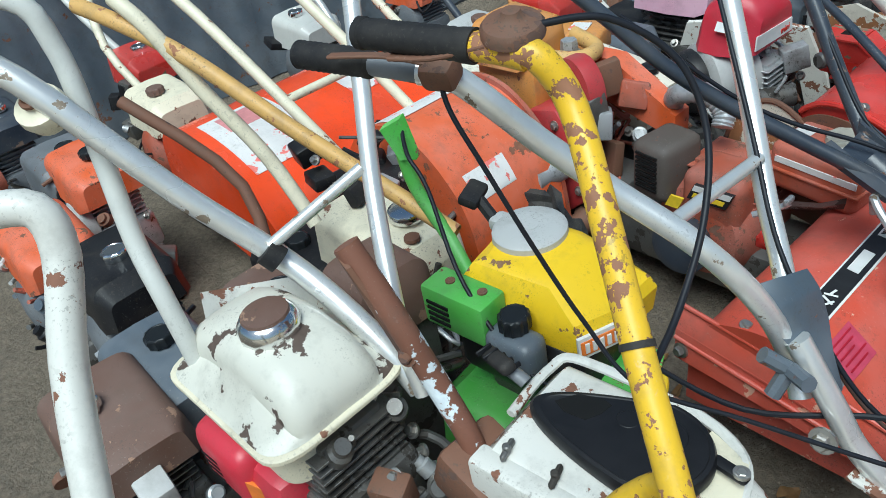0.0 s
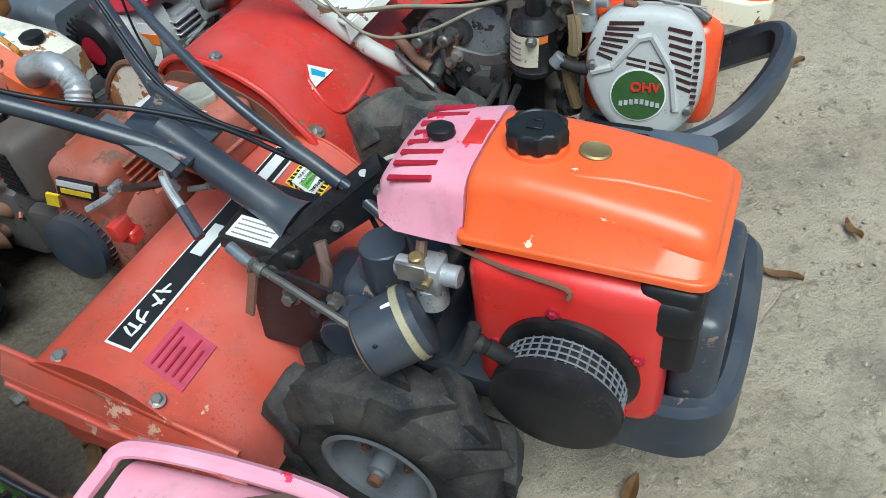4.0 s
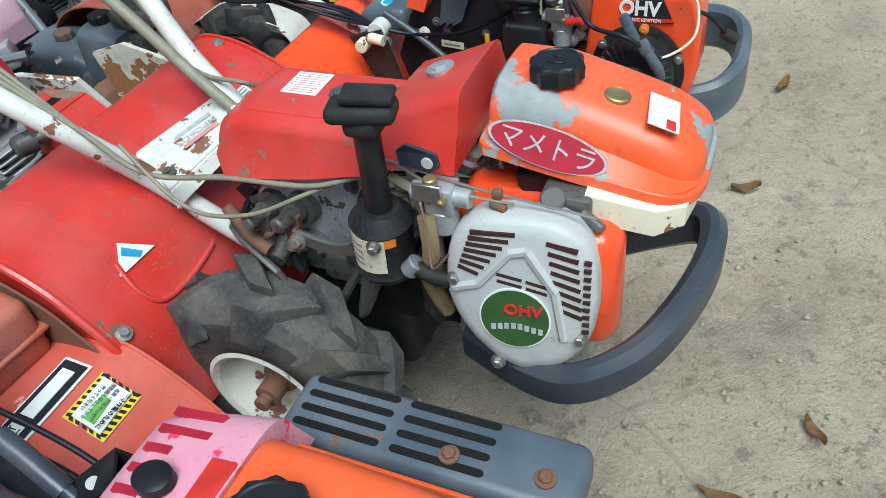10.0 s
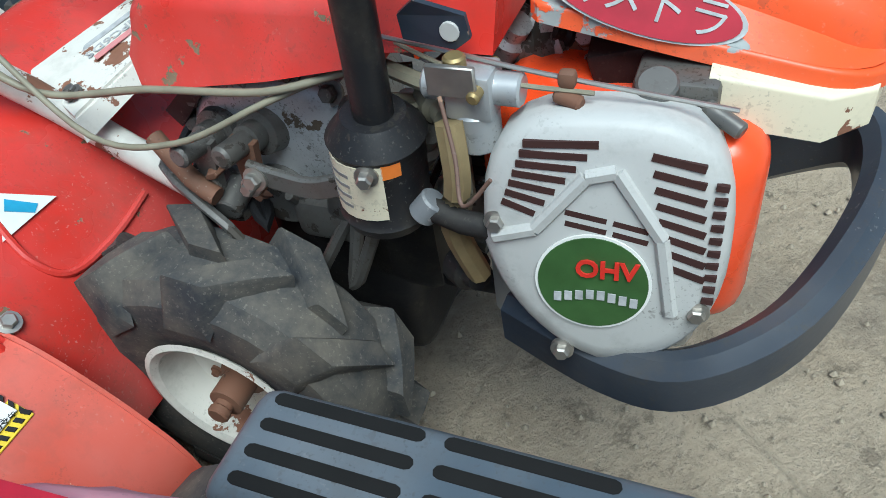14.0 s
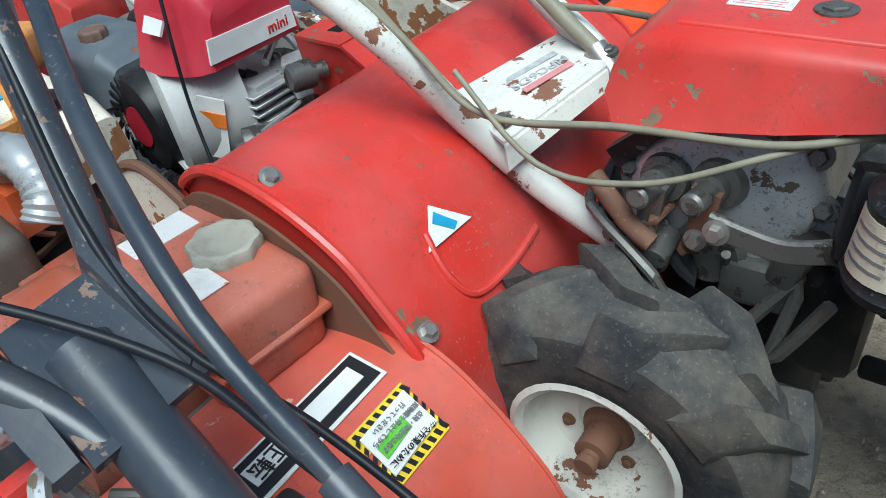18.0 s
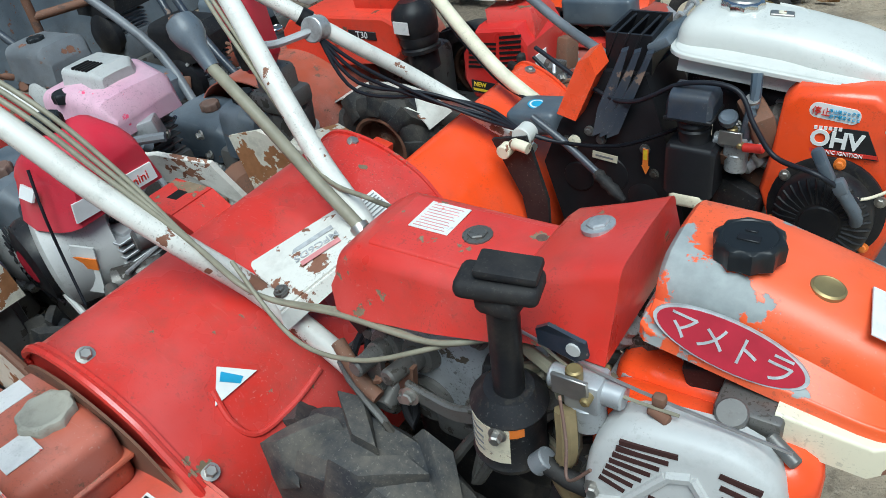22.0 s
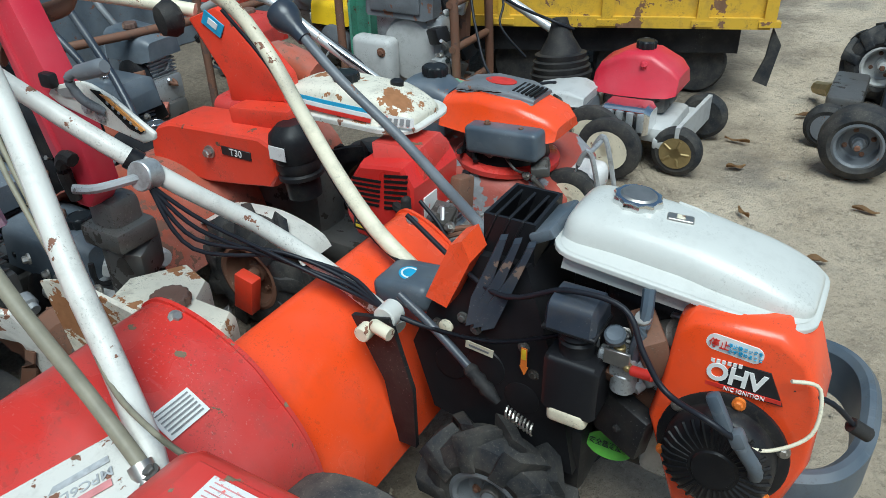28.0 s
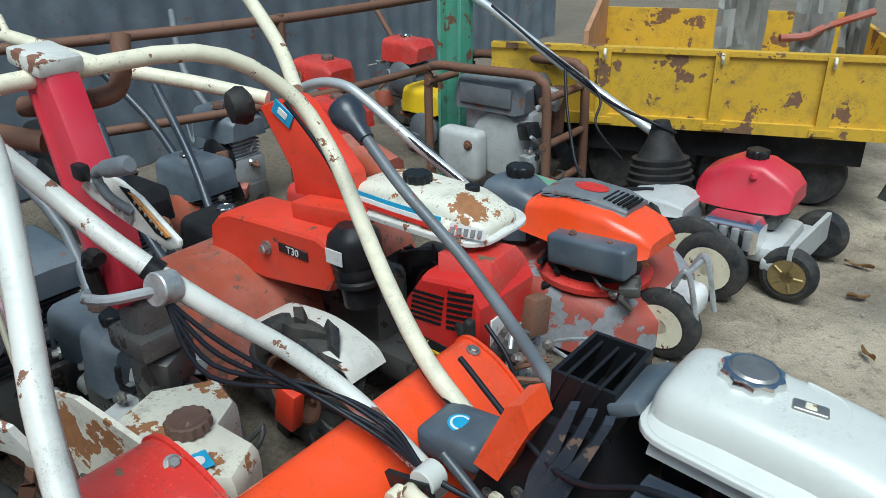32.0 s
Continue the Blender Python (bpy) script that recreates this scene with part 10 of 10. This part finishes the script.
    G().tube([(-0.54, 1.39, 1.05), (-0.496, 1.350, 0.993), (-0.437, 1.294, 0.924), (-0.385, 1.246, 0.853), (-0.337, 1.201, 0.786), (-0.279, 1.150, 0.719), (-0.24, 1.105, 0.67)], 0.0148, 14).fin("tube", M_SILVER, s)
    G().tube([(-0.347, 0.975, 0.868), (-0.362, 1.215, 0.838)], 0.0095, 10, 1).fin("cross_tube", M_SILVER, s)
    datum((0.008, 0.0, -0.012), (0.8, 0.8, 0.85), (-0.22, 1.09, 0.70))
    cl = G().ring_loft([[Vector(p) for p in r] for r in (
        [(-0.292, 1.050, 0.795), (-0.262, 1.155, 0.775), (-0.235, 1.150, 0.750), (-0.258, 1.035, 0.762)],
        [(-0.272, 1.050, 0.752), (-0.240, 1.148, 0.735), (-0.212, 1.142, 0.712), (-0.238, 1.037, 0.722)],
        [(-0.226, 1.068, 0.690), (-0.205, 1.118, 0.685), (-0.182, 1.112, 0.668), (-0.198, 1.058, 0.672)],
        [(-0.190, 1.075, 0.632), (-0.172, 1.102, 0.630), (-0.152, 1.098, 0.618), (-0.165, 1.068, 0.620)])])
    bmesh.ops.bevel(cl.bm, geom=cl.bm.edges[:], offset=0.004, segments=2, affect="EDGES", profile=0.5)
    cl.fin("clamp_block", M_GREYBLUE, s, "dark grey moulded clamp")
    datum()
    wg = G()
    for ang in (0.3, 2.4, 4.5):
        wg.tube([(-0.208, 1.040, 0.672), (-0.208 + 0.036 * math.cos(ang), 1.020, 0.672 + 0.036 * math.sin(ang))], 0.011, 8, 1)
    wg.fin("wing_knob", M_GREYBLUE, s)
    G().tube([(-0.215, 1.066, 0.70), (-0.156, 1.069, 0.610), (-0.127, 1.072, 0.562), (-0.080, 1.074, 0.520)], 0.0165, 12).fin("foot_bar", M_SILVER, s, "scuffed silver foot tube of the clamp")
    G().slab([(-0.120, 1.045, 0.524), (-0.03, 1.040, 0.514), (-0.02, 1.095, 0.514), (-0.110, 1.10, 0.524)], (0, 0, 0.006)).fin("foot_plate", M_WHITECHIP, s)
    bolt(s, (-0.046, 1.064, 0.525), (0, 0, 1), 0.018, 0.028)
    bolt(s, (-0.150, 1.030, 0.590), (0, -1, 0.3), 0.012, 0.012)
    G().cyl((-0.075, 1.075, 0.0), (-0.075, 1.07, 0.516), 0.014, 14).fin("stay", M_BLACK, s)
    cable(s, [(-0.50, 1.33, 1.0), (-0.38, 1.225, 0.87), (-0.29, 1.15, 0.76), (-0.20, 1.12, 0.66), (-0.12, 1.12, 0.58), (0.0, 1.14, 0.53)], 0.0035)
    cable(s, [(-0.20, 1.12, 0.65), (-0.14, 1.13, 0.57), (-0.06, 1.13, 0.54), (0.05, 1.12, 0.57)], 0.003, M_BROWN)
    b = thing("handlebar", -0.6, 0.76, "long silver tubular handlebar with a brace", "handlebar")
    G().tube([(-1.16, 0.41, 1.20), (-1.10, 0.455, 1.165), (-1.020, 0.524, 1.096), (-0.914, 0.628, 0.905), (-0.850, 0.706, 0.781), (-0.775, 0.735, 0.721), (-0.678, 0.753, 0.653), (-0.62, 0.762, 0.59)], 0.0185, 14).fin("tube", M_SILVER, b)
    G().tube([(-0.97, 1.04, 1.16), (-0.901, 0.978, 1.065), (-0.836, 0.920, 0.965), (-0.777, 0.864, 0.862), (-0.705, 0.809, 0.769), (-0.636, 0.764, 0.678), (-0.60, 0.755, 0.60)], 0.0142, 14).fin("tube", M_SILVER, b)
    G().tube([(-0.835, 0.700, 0.800), (-0.784, 0.855, 0.872)], 0.0095, 10, 1).fin("cross_tube", M_SILVER, b)
    G().lathe((-0.838, 0.692, 0.795), (-0.822, 0.705, 0.772), [(0, 0.021), (0.026, 0.021)], 14).fin("tape_band", M_GRIP, b)
    G().box(-0.895, -0.872, 0.955, 0.975, 1.015, 1.045, 0.003, 1, (30, 30, 0)).fin("yellow_sticker", M_LYEL, b)
    hb = G().lathe((-1.035, 0.545, 1.03), (-1.015, 0.525, 1.075), [(0, 0.03), (0.02, 0.036), (0.032, 0.034), (0.036, 0.018), (0.042, 0.012)], 20).fin("lever_hub", M_CREAM, b, "cream lever hub with rusty bolt")
    bolt(hb, (-1.018, 0.528, 1.068), (0.3, -0.3, 0.9), 0.011, 0.012, M_RUST)
    G().tube([(-0.66, 0.73, 0.86), (-0.636, 0.735, 0.816), (-0.594, 0.743, 0.738), (-0.570, 0.758, 0.649), (-0.523, 0.763, 0.559), (-0.50, 0.76, 0.50)], 0.0185, 12).fin("rusty_post", M_RUSTPOST, b, "rust-brown post with blue-white paint left")
    G().slab([(-0.67, 0.715, 0.85), (-0.64, 0.71, 0.84), (-0.575, 0.735, 0.70), (-0.60, 0.735, 0.68)], (0.004, 0.006, 0.002)).fin("rusty_strap", M_RUST, b)
    bolt(b, (-0.585, 0.735, 0.70), (0.3, -0.8, 0.5), 0.010, 0.012, M_RUST)
    G().box(-0.56, -0.45, 0.71, 0.82, 0.44, 0.54, 0.015, 2, (0, 20, 0)).box(-0.55, -0.46, 0.72, 0.81, 0.0, 0.46, 0.015).fin("foot_block", M_RUST, b)
    w = thing("handlebar", -0.48, 0.33, "thick chipped white handlebar tube", "handlebar")
    G().tube([(-0.665, 0.39, 1.10), (-0.640, 0.425, 1.092), (-0.622, 0.424, 1.050), (-0.580, 0.380, 0.971), (-0.516, 0.339, 0.886), (-0.45, 0.305, 0.80), (-0.41, 0.29, 0.60), (-0.40, 0.28, 0.02)], 0.0175, 14).fin("tube", M_WHITECHIP, w)
    w2 = thing("handlebar", -0.85, 0.55, "slim white handlebar tube", "handlebar")
    G().tube([(-1.12, 0.53, 1.20), (-1.074, 0.582, 1.168), (-1.059, 0.593, 1.111), (-1.044, 0.591, 1.057), (-1.007, 0.575, 0.949), (-0.959, 0.556, 0.84), (-0.905, 0.548, 0.749), (-0.87, 0.545, 0.55), (-0.86, 0.54, 0.02)], 0.0155, 12).fin("tube", M_WHITE, w2)
    return y


def labelled_orange_tiller():
    t = thing("power_tiller", -1.9, 1.15, "bright orange rotary hood with a large torn white label", "tiller")
    prof = [(-1.50, 0.10), (-1.53, 0.28), (-1.62, 0.40), (-1.78, 0.47), (-1.95, 0.50), (-2.1, 0.49), (-2.2, 0.42), (-2.25, 0.2)][::-1]
    h = G().arch(prof, 1.02, 1.75, 0.004, 4).fin("rotary_hood", M_ORANGE2, t)
    line = smooth_path([(a, 0, z) for a, z in prof], 4)
    G().slab([(p.x, 1.012, p.z + 0.004) for p in line], (0, 0.01, 0)).fin("end_plate", M_ORANGE2, h)
    G().patch(prof, -2.02, -1.70, 1.07, 1.30, 0.003).fin("torn_label", M_LABELDIRT, h, "torn white label with red smear")
    G().patch(prof, -2.0, -1.9, 1.12, 1.28, 0.004).fin("red_smear", M_INK, h)
    G().patch(prof, -1.95, -1.80, 1.5, 1.7, 0.003).fin("white_label", M_LABELDIRT, h)
    tines(t, -1.85, 1.05, 1.72, 0.17, 0.15, 5)
    for b0 in (1.18, 1.45):
        G().tube([(-1.45, b0 + 0.05, 0.45), (-1.6, b0, 0.62), (-1.85, b0 - 0.06, 0.85), (-2.1, b0 - 0.1, 1.0)], 0.016, 10).fin("handlebar", M_CREAM, t)
    G().tube([(-1.62, 1.18, 0.64), (-1.62, 1.45, 0.64)], 0.012, 10, 1).fin("cross_tube", M_CREAM, t)
    G().box(-1.52, -1.32, 1.15, 1.36, 0.10, 0.46, 0.03, 2).fin("gearbox", M_BLACK, t)
    junk(t, -1.5, -1.2, 1.1, 1.4, 0.30, 0.56, 18, 25, (M_BLACK, M_GREYBLUE, M_ALU, M_GEAR))
    G().box(-1.28, -1.16, 1.04, 1.12, 0.40, 0.50, 0.01, 2, (0, 10, 20)).fin("rusty_box", M_RUST, t)
    G().box(-1.26, -1.19, 1.045, 1.10, 0.505, 0.512, 0.001, 1, (0, 10, 20)).fin("white_label", M_LABELDIRT, t)
    return t


# ---- heaps behind the row ----
def scrap_engine(a, b, cover, seed, label, h=0.45, size=1.0, tank=None):
    rng = random.Random(seed)
    t = thing("old_engine", a, b, label, "engine", "old engines behind the row")
    w = 0.10 * size
    G().hood([(a - w * 1.3, w * 0.8, h - 0.11, h - 0.05, 0.02), (a - w * 1.1, w, h - 0.12, h, 0.035), (a + w * 0.9, w, h - 0.12, h + rng.uniform(-0.02, 0.01), 0.035), (a + w * 1.2, w * 0.8, h - 0.11, h - 0.04, 0.02)], b).fin("cover", cover, t)
    fuel_cap(t, (a + rng.uniform(-0.04, 0.04), b + rng.uniform(-0.03, 0.03), h - 0.004), 0.03, 0.024, rng.choice((M_CAP, M_CHROME, M_BROWN)), 10)
    engine_block(t, a - w, a + w, b - w * 0.8, b + w * 0.8, h - 0.32, h - 0.11, rng.choice((M_ALU, M_GEAR, M_GREY)))
    G().lathe((a + 0.02, b - w * 0.7, h - 0.2), (a + 0.02, b - w * 1.3, h - 0.2), [(0, 0.085 * size), (0.03, 0.085 * size), (0.05, 0.06 * size), (0.055, 0)], 24).fin("fan_cover", rng.choice((M_BLACK, M_GREY, M_LTGREY, M_REDRUST)), t)
    G().box(a - w * 1.2, a + w * 1.2, b - w * 0.7, b + w * 0.7, 0.0, max(0.06, h - 0.31), 0.02).fin("stand", M_GEAR, t)
    junk(t, a - w * 1.4, a + w * 1.4, b - w * 1.2, b + w, max(0.08, h - 0.34), h - 0.08, 9, seed + 500, (M_ALU, M_GEAR, M_BLACK, M_RUST, M_GREYBLUE, M_REDRUST, M_LTGREY))
    if tank:
        G().tube([(a - 0.05, b, h - 0.1), (a - 0.25, b + rng.uniform(-0.1, 0.1), h + 0.12), (a - 0.5, b + rng.uniform(-0.15, 0.15), h + 0.33)], 0.015, 10).fin("handlebar", tank, t)
    return t


HEAP = (
    (-1.20, 0.56, M_GREYBLUE, 0.48, None, "dark blue-grey engine with oily block"), (-1.12, 0.42, M_BROWN, 0.50, None, "engine under a rust-brown cover"), (-1.22, 0.84, M_BROWN, 0.44, M_RUST, "engine with rounded brown rusty cover"), (-2.15, 0.78, M_ORANGE3, 0.52, None, "engine with faded orange box top"), (-1.35, 0.98, M_BLACK, 0.40, None, "black oily engine among white brackets"),
    (-1.55, 0.62, M_BLACK, 0.52, None, "dark engine with oily black cover"), (-1.9, 0.55, M_ORANGE3, 0.50, M_WHITE, "engine with worn orange top"), (-2.35, 0.75, M_GREY, 0.48, None, "grey engine with dusty cover"),
    (-2.45, 1.15, M_CREAM, 0.50, M_CREAM, "engine with stained ivory tank"), (-1.72, 1.9, M_WHITERUST, 0.46, M_CREAM, "engine with rusty white tank"), (-1.65, 2.22, M_MAGENTA, 0.44, None, "engine with crimson tank"), (-1.5, 2.38, M_GREYBLUE, 0.42, None, "engine with dull blue-grey cover"),
    (-1.62, 2.68, M_BLACK, 0.36, M_WHITECHIP, "oily black engine with white bar"), (-1.75, 2.95, M_GREYBLUE, 0.40, None, "engine with blue-grey cover"), (-1.95, 2.2, M_LTGREY, 0.44, M_BLUEBLK, "engine with light grey cover"), (-2.1, 1.75, M_MAGENTA, 0.46, M_SILVER, "engine with pink tank"),
    (-2.0, 2.6, M_RED, 0.42, None, "engine with red tank"), (-2.3, 3.0, M_GREY, 0.42, M_BLUEBLK, "grey engine with bent bars"), (-1.72, 3.55, M_BLACK, 0.28, M_BLUEBLK, "oily black engine with dark bent bar"), (-1.95, 3.35, M_BLACK, 0.40, M_BLUEBLK, "black engine with bent tube"),
    (-2.15, 3.75, M_GREYBLUE, 0.34, M_BLUEBLK, "dark engine with bent bars"), (-1.5, 3.82, M_RED, 0.36, None, "engine with bright red cover"), (-1.55, 3.30, M_BLACK, 0.24, M_BLUEBLK, "low black engine with tangled bars"), (-1.45, 2.98, M_GREYBLUE, 0.30, M_GREY, "dark blue-grey engine with upright lever"), (-2.4, 4.1, M_GREYBLUE, 0.42, M_GREY, "engine with blue-grey cover"), (-2.1, 4.45, M_RED, 0.42, None, "engine with red tank on a rack"),
    (-2.5, 4.75, M_RED, 0.50, None, "engine with red cover on a rack"), (-2.15, 5.15, M_YELLOW, 0.34, None, "engine with yellow pulley cover"), (-1.85, 5.5, M_GREY, 0.42, None, "grey engine beside the dumper"), (-2.6, 5.5, M_RED, 0.48, M_RUST, "engine with red tank and rusty bar"),
    (-2.6, 3.5, M_BLACK, 0.46, M_CREAM, "black engine with cream bar"), (-2.7, 2.5, M_ORANGE3, 0.44, M_CREAM, "engine with orange hood"), (-2.7, 1.9, M_WHITE, 0.46, None, "engine with white tank"), (-3.0, 1.3, M_RED, 0.48, M_WHITE, "engine with red hood"), (-2.9, 0.7, M_BLUEBLK, 0.5, M_SILVER, "engine with dark blue hood"),
)


def heap():
    for i, (a, b, c, h, tb, lab) in enumerate(HEAP):
        scrap_engine(a, b, c, 200 + i, lab, h, 1.05, tb)
    w = thing("sheet_wall", -3.3, 4.0, "dull blue-grey corrugated sheet wall", "wall")
    g = G()
    pts = [Vector((-3.3 - 0.12 * math.sin(0.9 * k * 0.05) + 0.012 * math.cos(k * 1.6), -1.0 + 0.05 * k, 0)) for k in range(190)]
    g.ring_loft([[p + Vector((0, 0, z)) for p in pts] + [p + Vector((-0.02, 0, z)) for p in reversed(pts)] for z in (0.0, 2.2)])
    g.fin("sheet", paint("blue_grey_sheet", (0.12, 0.145, 0.175), 0.5, 0.1, RUST, 0.4, 0.1), w)
    r = thing("rack", -2.3, 4.9, "rusty pipe rack behind the engines", "rack")
    for a, b in ((-2.7, 3.2), (-2.25, 4.3), (-2.2, 5.4)):
        G().tube([(a, b, 0.0), (a, b, 0.78)], 0.018, 10, 1).fin("upright", M_RUST, r)
    G().tube([(-2.75, 3.1, 0.74), (-2.25, 4.3, 0.76), (-2.18, 5.6, 0.76)], 0.02, 10, 4).fin("rail", M_RUST, r)
    G().tube([(-2.7, 3.2, 0.40), (-2.25, 4.3, 0.42), (-2.2, 5.4, 0.42)], 0.018, 10, 4).fin("rail", M_RUST, r)


def litter():
    rng = random.Random(77)
    spots = [(0.389, 1.623), (0.569, 2.219), (-0.2, 1.22), (-0.12, 1.16), (-0.3, 1.35), (0.0, 1.0), (-0.5, 1.46), (-0.6, 1.55), (-0.35, 1.5), (-0.72, 1.5), (-0.44, 1.38), (-0.58, 1.36), (-0.66, 1.62), (-0.2, 1.06), (0.512, 3.085), (0.30, 1.95), (0.28, 1.99), (0.56, 3.6), (0.1, 3.9), (0.3, 4.2), (0.05, 4.4), (-0.1, 5.0), (0.1, 5.4), (-0.05, 4.75), (0.7, 2.4), (0.85, 3.3), (0.2, 3.4), (-0.05, 3.55), (-0.15, 1.25), (-0.4, 1.3), (-0.62, 1.42), (-0.75, 1.5), (-0.1, 1.15), (0.15, 4.0), (0.4, 4.6), (-0.25, 4.15), (-0.28, 3.9), (0.95, 2.0), (0.5, 1.35)]
    for i, (a, b) in enumerate(spots):
        t = thing("dry_leaf", a, b, "curled dry brown leaf on the ground", "leaf", "fallen leaves")
        L, W, g0 = rng.uniform(0.025, 0.05), rng.uniform(0.010, 0.018), rng.uniform(0, 6.28)
        g = G()
        rows = []
        for k in range(7):
            f = k / 6
            w = W * math.sin(math.pi * (0.06 + 0.88 * f))
            row = []
            for s in (-1, -0.4, 0, 0.4, 1):
                x, y = (f - 0.5) * 2 * L, s * w
                z = 0.006 + 0.014 * abs(s) * math.sin(3 * f + i) ** 2 + 0.012 * (f - 0.5) ** 2
                row.append(Vector((a + x * math.cos(g0) - y * math.sin(g0), b + x * math.sin(g0) + y * math.cos(g0), z)))
            rows.append(row)
        vs = [[g.bm.verts.new(p) for p in r] for r in rows]
        for r0, r1 in zip(vs, vs[1:]):
            for k in range(4):
                g.bm.faces.new((r0[k], r0[k + 1], r1[k + 1], r1[k]))
        bmesh.ops.solidify(g.bm, geom=g.bm.faces[:], thickness=0.0012)
        g.fin("blade", M_LEAF, t)
    # gravel and crumbs trodden into the yard
    bm = bmesh.new()
    for i in range(3200):
        a, b = rng.uniform(-0.6, 1.4), rng.uniform(0.9, 5.6)
        if rng.random() < 0.5:
            b = rng.uniform(1.2, 3.0)
        r = 0.0016 + 0.0065 * rng.random() ** 3
        p = place(a, b) * SIZE
        base = [bm.verts.new(p + Vector((r * rng.uniform(0.7, 1.2) * math.cos(k * 1.257), r * rng.uniform(0.7, 1.2) * math.sin(k * 1.257), -0.002))) for k in range(5)]
        top = bm.verts.new(p + Vector((0, 0, r * 0.9)))
        for k in range(5):
            bm.faces.new((base[k], base[(k + 1) % 5], top))
    me = bpy.data.meshes.new("gravel")
    bm.to_mesh(me)
    bm.free()
    me.materials.append(plain("gravel_stone", (0.34, 0.29, 0.22), 0.9, 0, 0.35, 8))
    tagged(new("gravel", me), "loose grit on the dirt yard", "gravel", kind="stuff")
    c = thing("electric_cable", -0.05, 1.3, "black cord looped over the engines", "cable")
    G().tube([(-0.42, 1.02, 0.58), (-0.25, 1.02, 0.585), (-0.10, 1.10, 0.605), (0.05, 1.13, 0.615)], 0.004, 8, 6).fin("sheath", M_CABLE, c)


def amber_frame():
    t = thing("belt_guard", -1.4, 2.08, "rusty amber belt guard with box and strap loop", "guard")
    G().box(-1.52, -1.36, 2.06, 2.20, 0.44, 0.52, 0.015, 3, (0, 0, 20)).fin("box", M_AMBER, t)
    G().box(-1.47, -1.41, 2.10, 2.16, 0.521, 0.524, 0.0008, 1, (0, 0, 20)).fin("paper_label", M_LABELDIRT, t)
    G().bar([(-1.85, 2.24, 0.50), (-1.5, 2.03, 0.50), (-1.2, 1.93, 0.48), (-1.12, 1.93, 0.47), (-1.10, 1.97, 0.47), (-1.14, 2.0, 0.47), (-1.35, 2.07, 0.49)], 0.012, 0.035, 5, 0.004).fin("strap", M_AMBER, t)
    bolt(t, (-1.17, 1.965, 0.47), (0, 0, 1), 0.02, 0.02, M_STEEL)
    G().box(-1.5, -1.1, 1.98, 2.12, 0.0, 0.44, 0.02).fin("stand", M_GEAR, t)
    f = thing("flywheel_guard", -1.24, 2.05, "round dull red flywheel guard", "guard")
    G().lathe((-1.24, 2.10, 0.37), (-1.21, 1.99, 0.385), [(0, 0.105), (0.03, 0.11), (0.06, 0.105), (0.07, 0.085), (0.06, 0.045), (0.07, 0.04), (0.07, 0.0)], 32).fin("disc", M_REDRUST, f)
    G().box(-1.29, -1.18, 2.02, 2.10, 0.0, 0.28, 0.02).fin("stand", M_GEAR, f)


amber_frame()
yellow_tiller()
twin_cover_engine("white_cover_engine", "low tiller engine with white cover and black recoil plate", 0.86, -0.37, -0.03, 0.655, M_WHITECHIP, M_PLASTIC, "black plastic recoil plate", move=(-0.122, 0.005, 0.0), grow=(1.03, 1, 0.89), turn=7)
twin_cover_engine("pink_cover_engine", "low tiller engine with faded pink cover, brown recoil plate", 1.10, 0.03, 0.375, 0.655, M_PINK, M_BROWN, "rust-brown recoil plate", move=(-0.034, -0.028, 0.0), grow=(0.95, 1.06, 1), turn=6)
chipped_white_engine()
ivory_tank_engine()
handle_set()
labelled_orange_tiller()
heap()
litter()
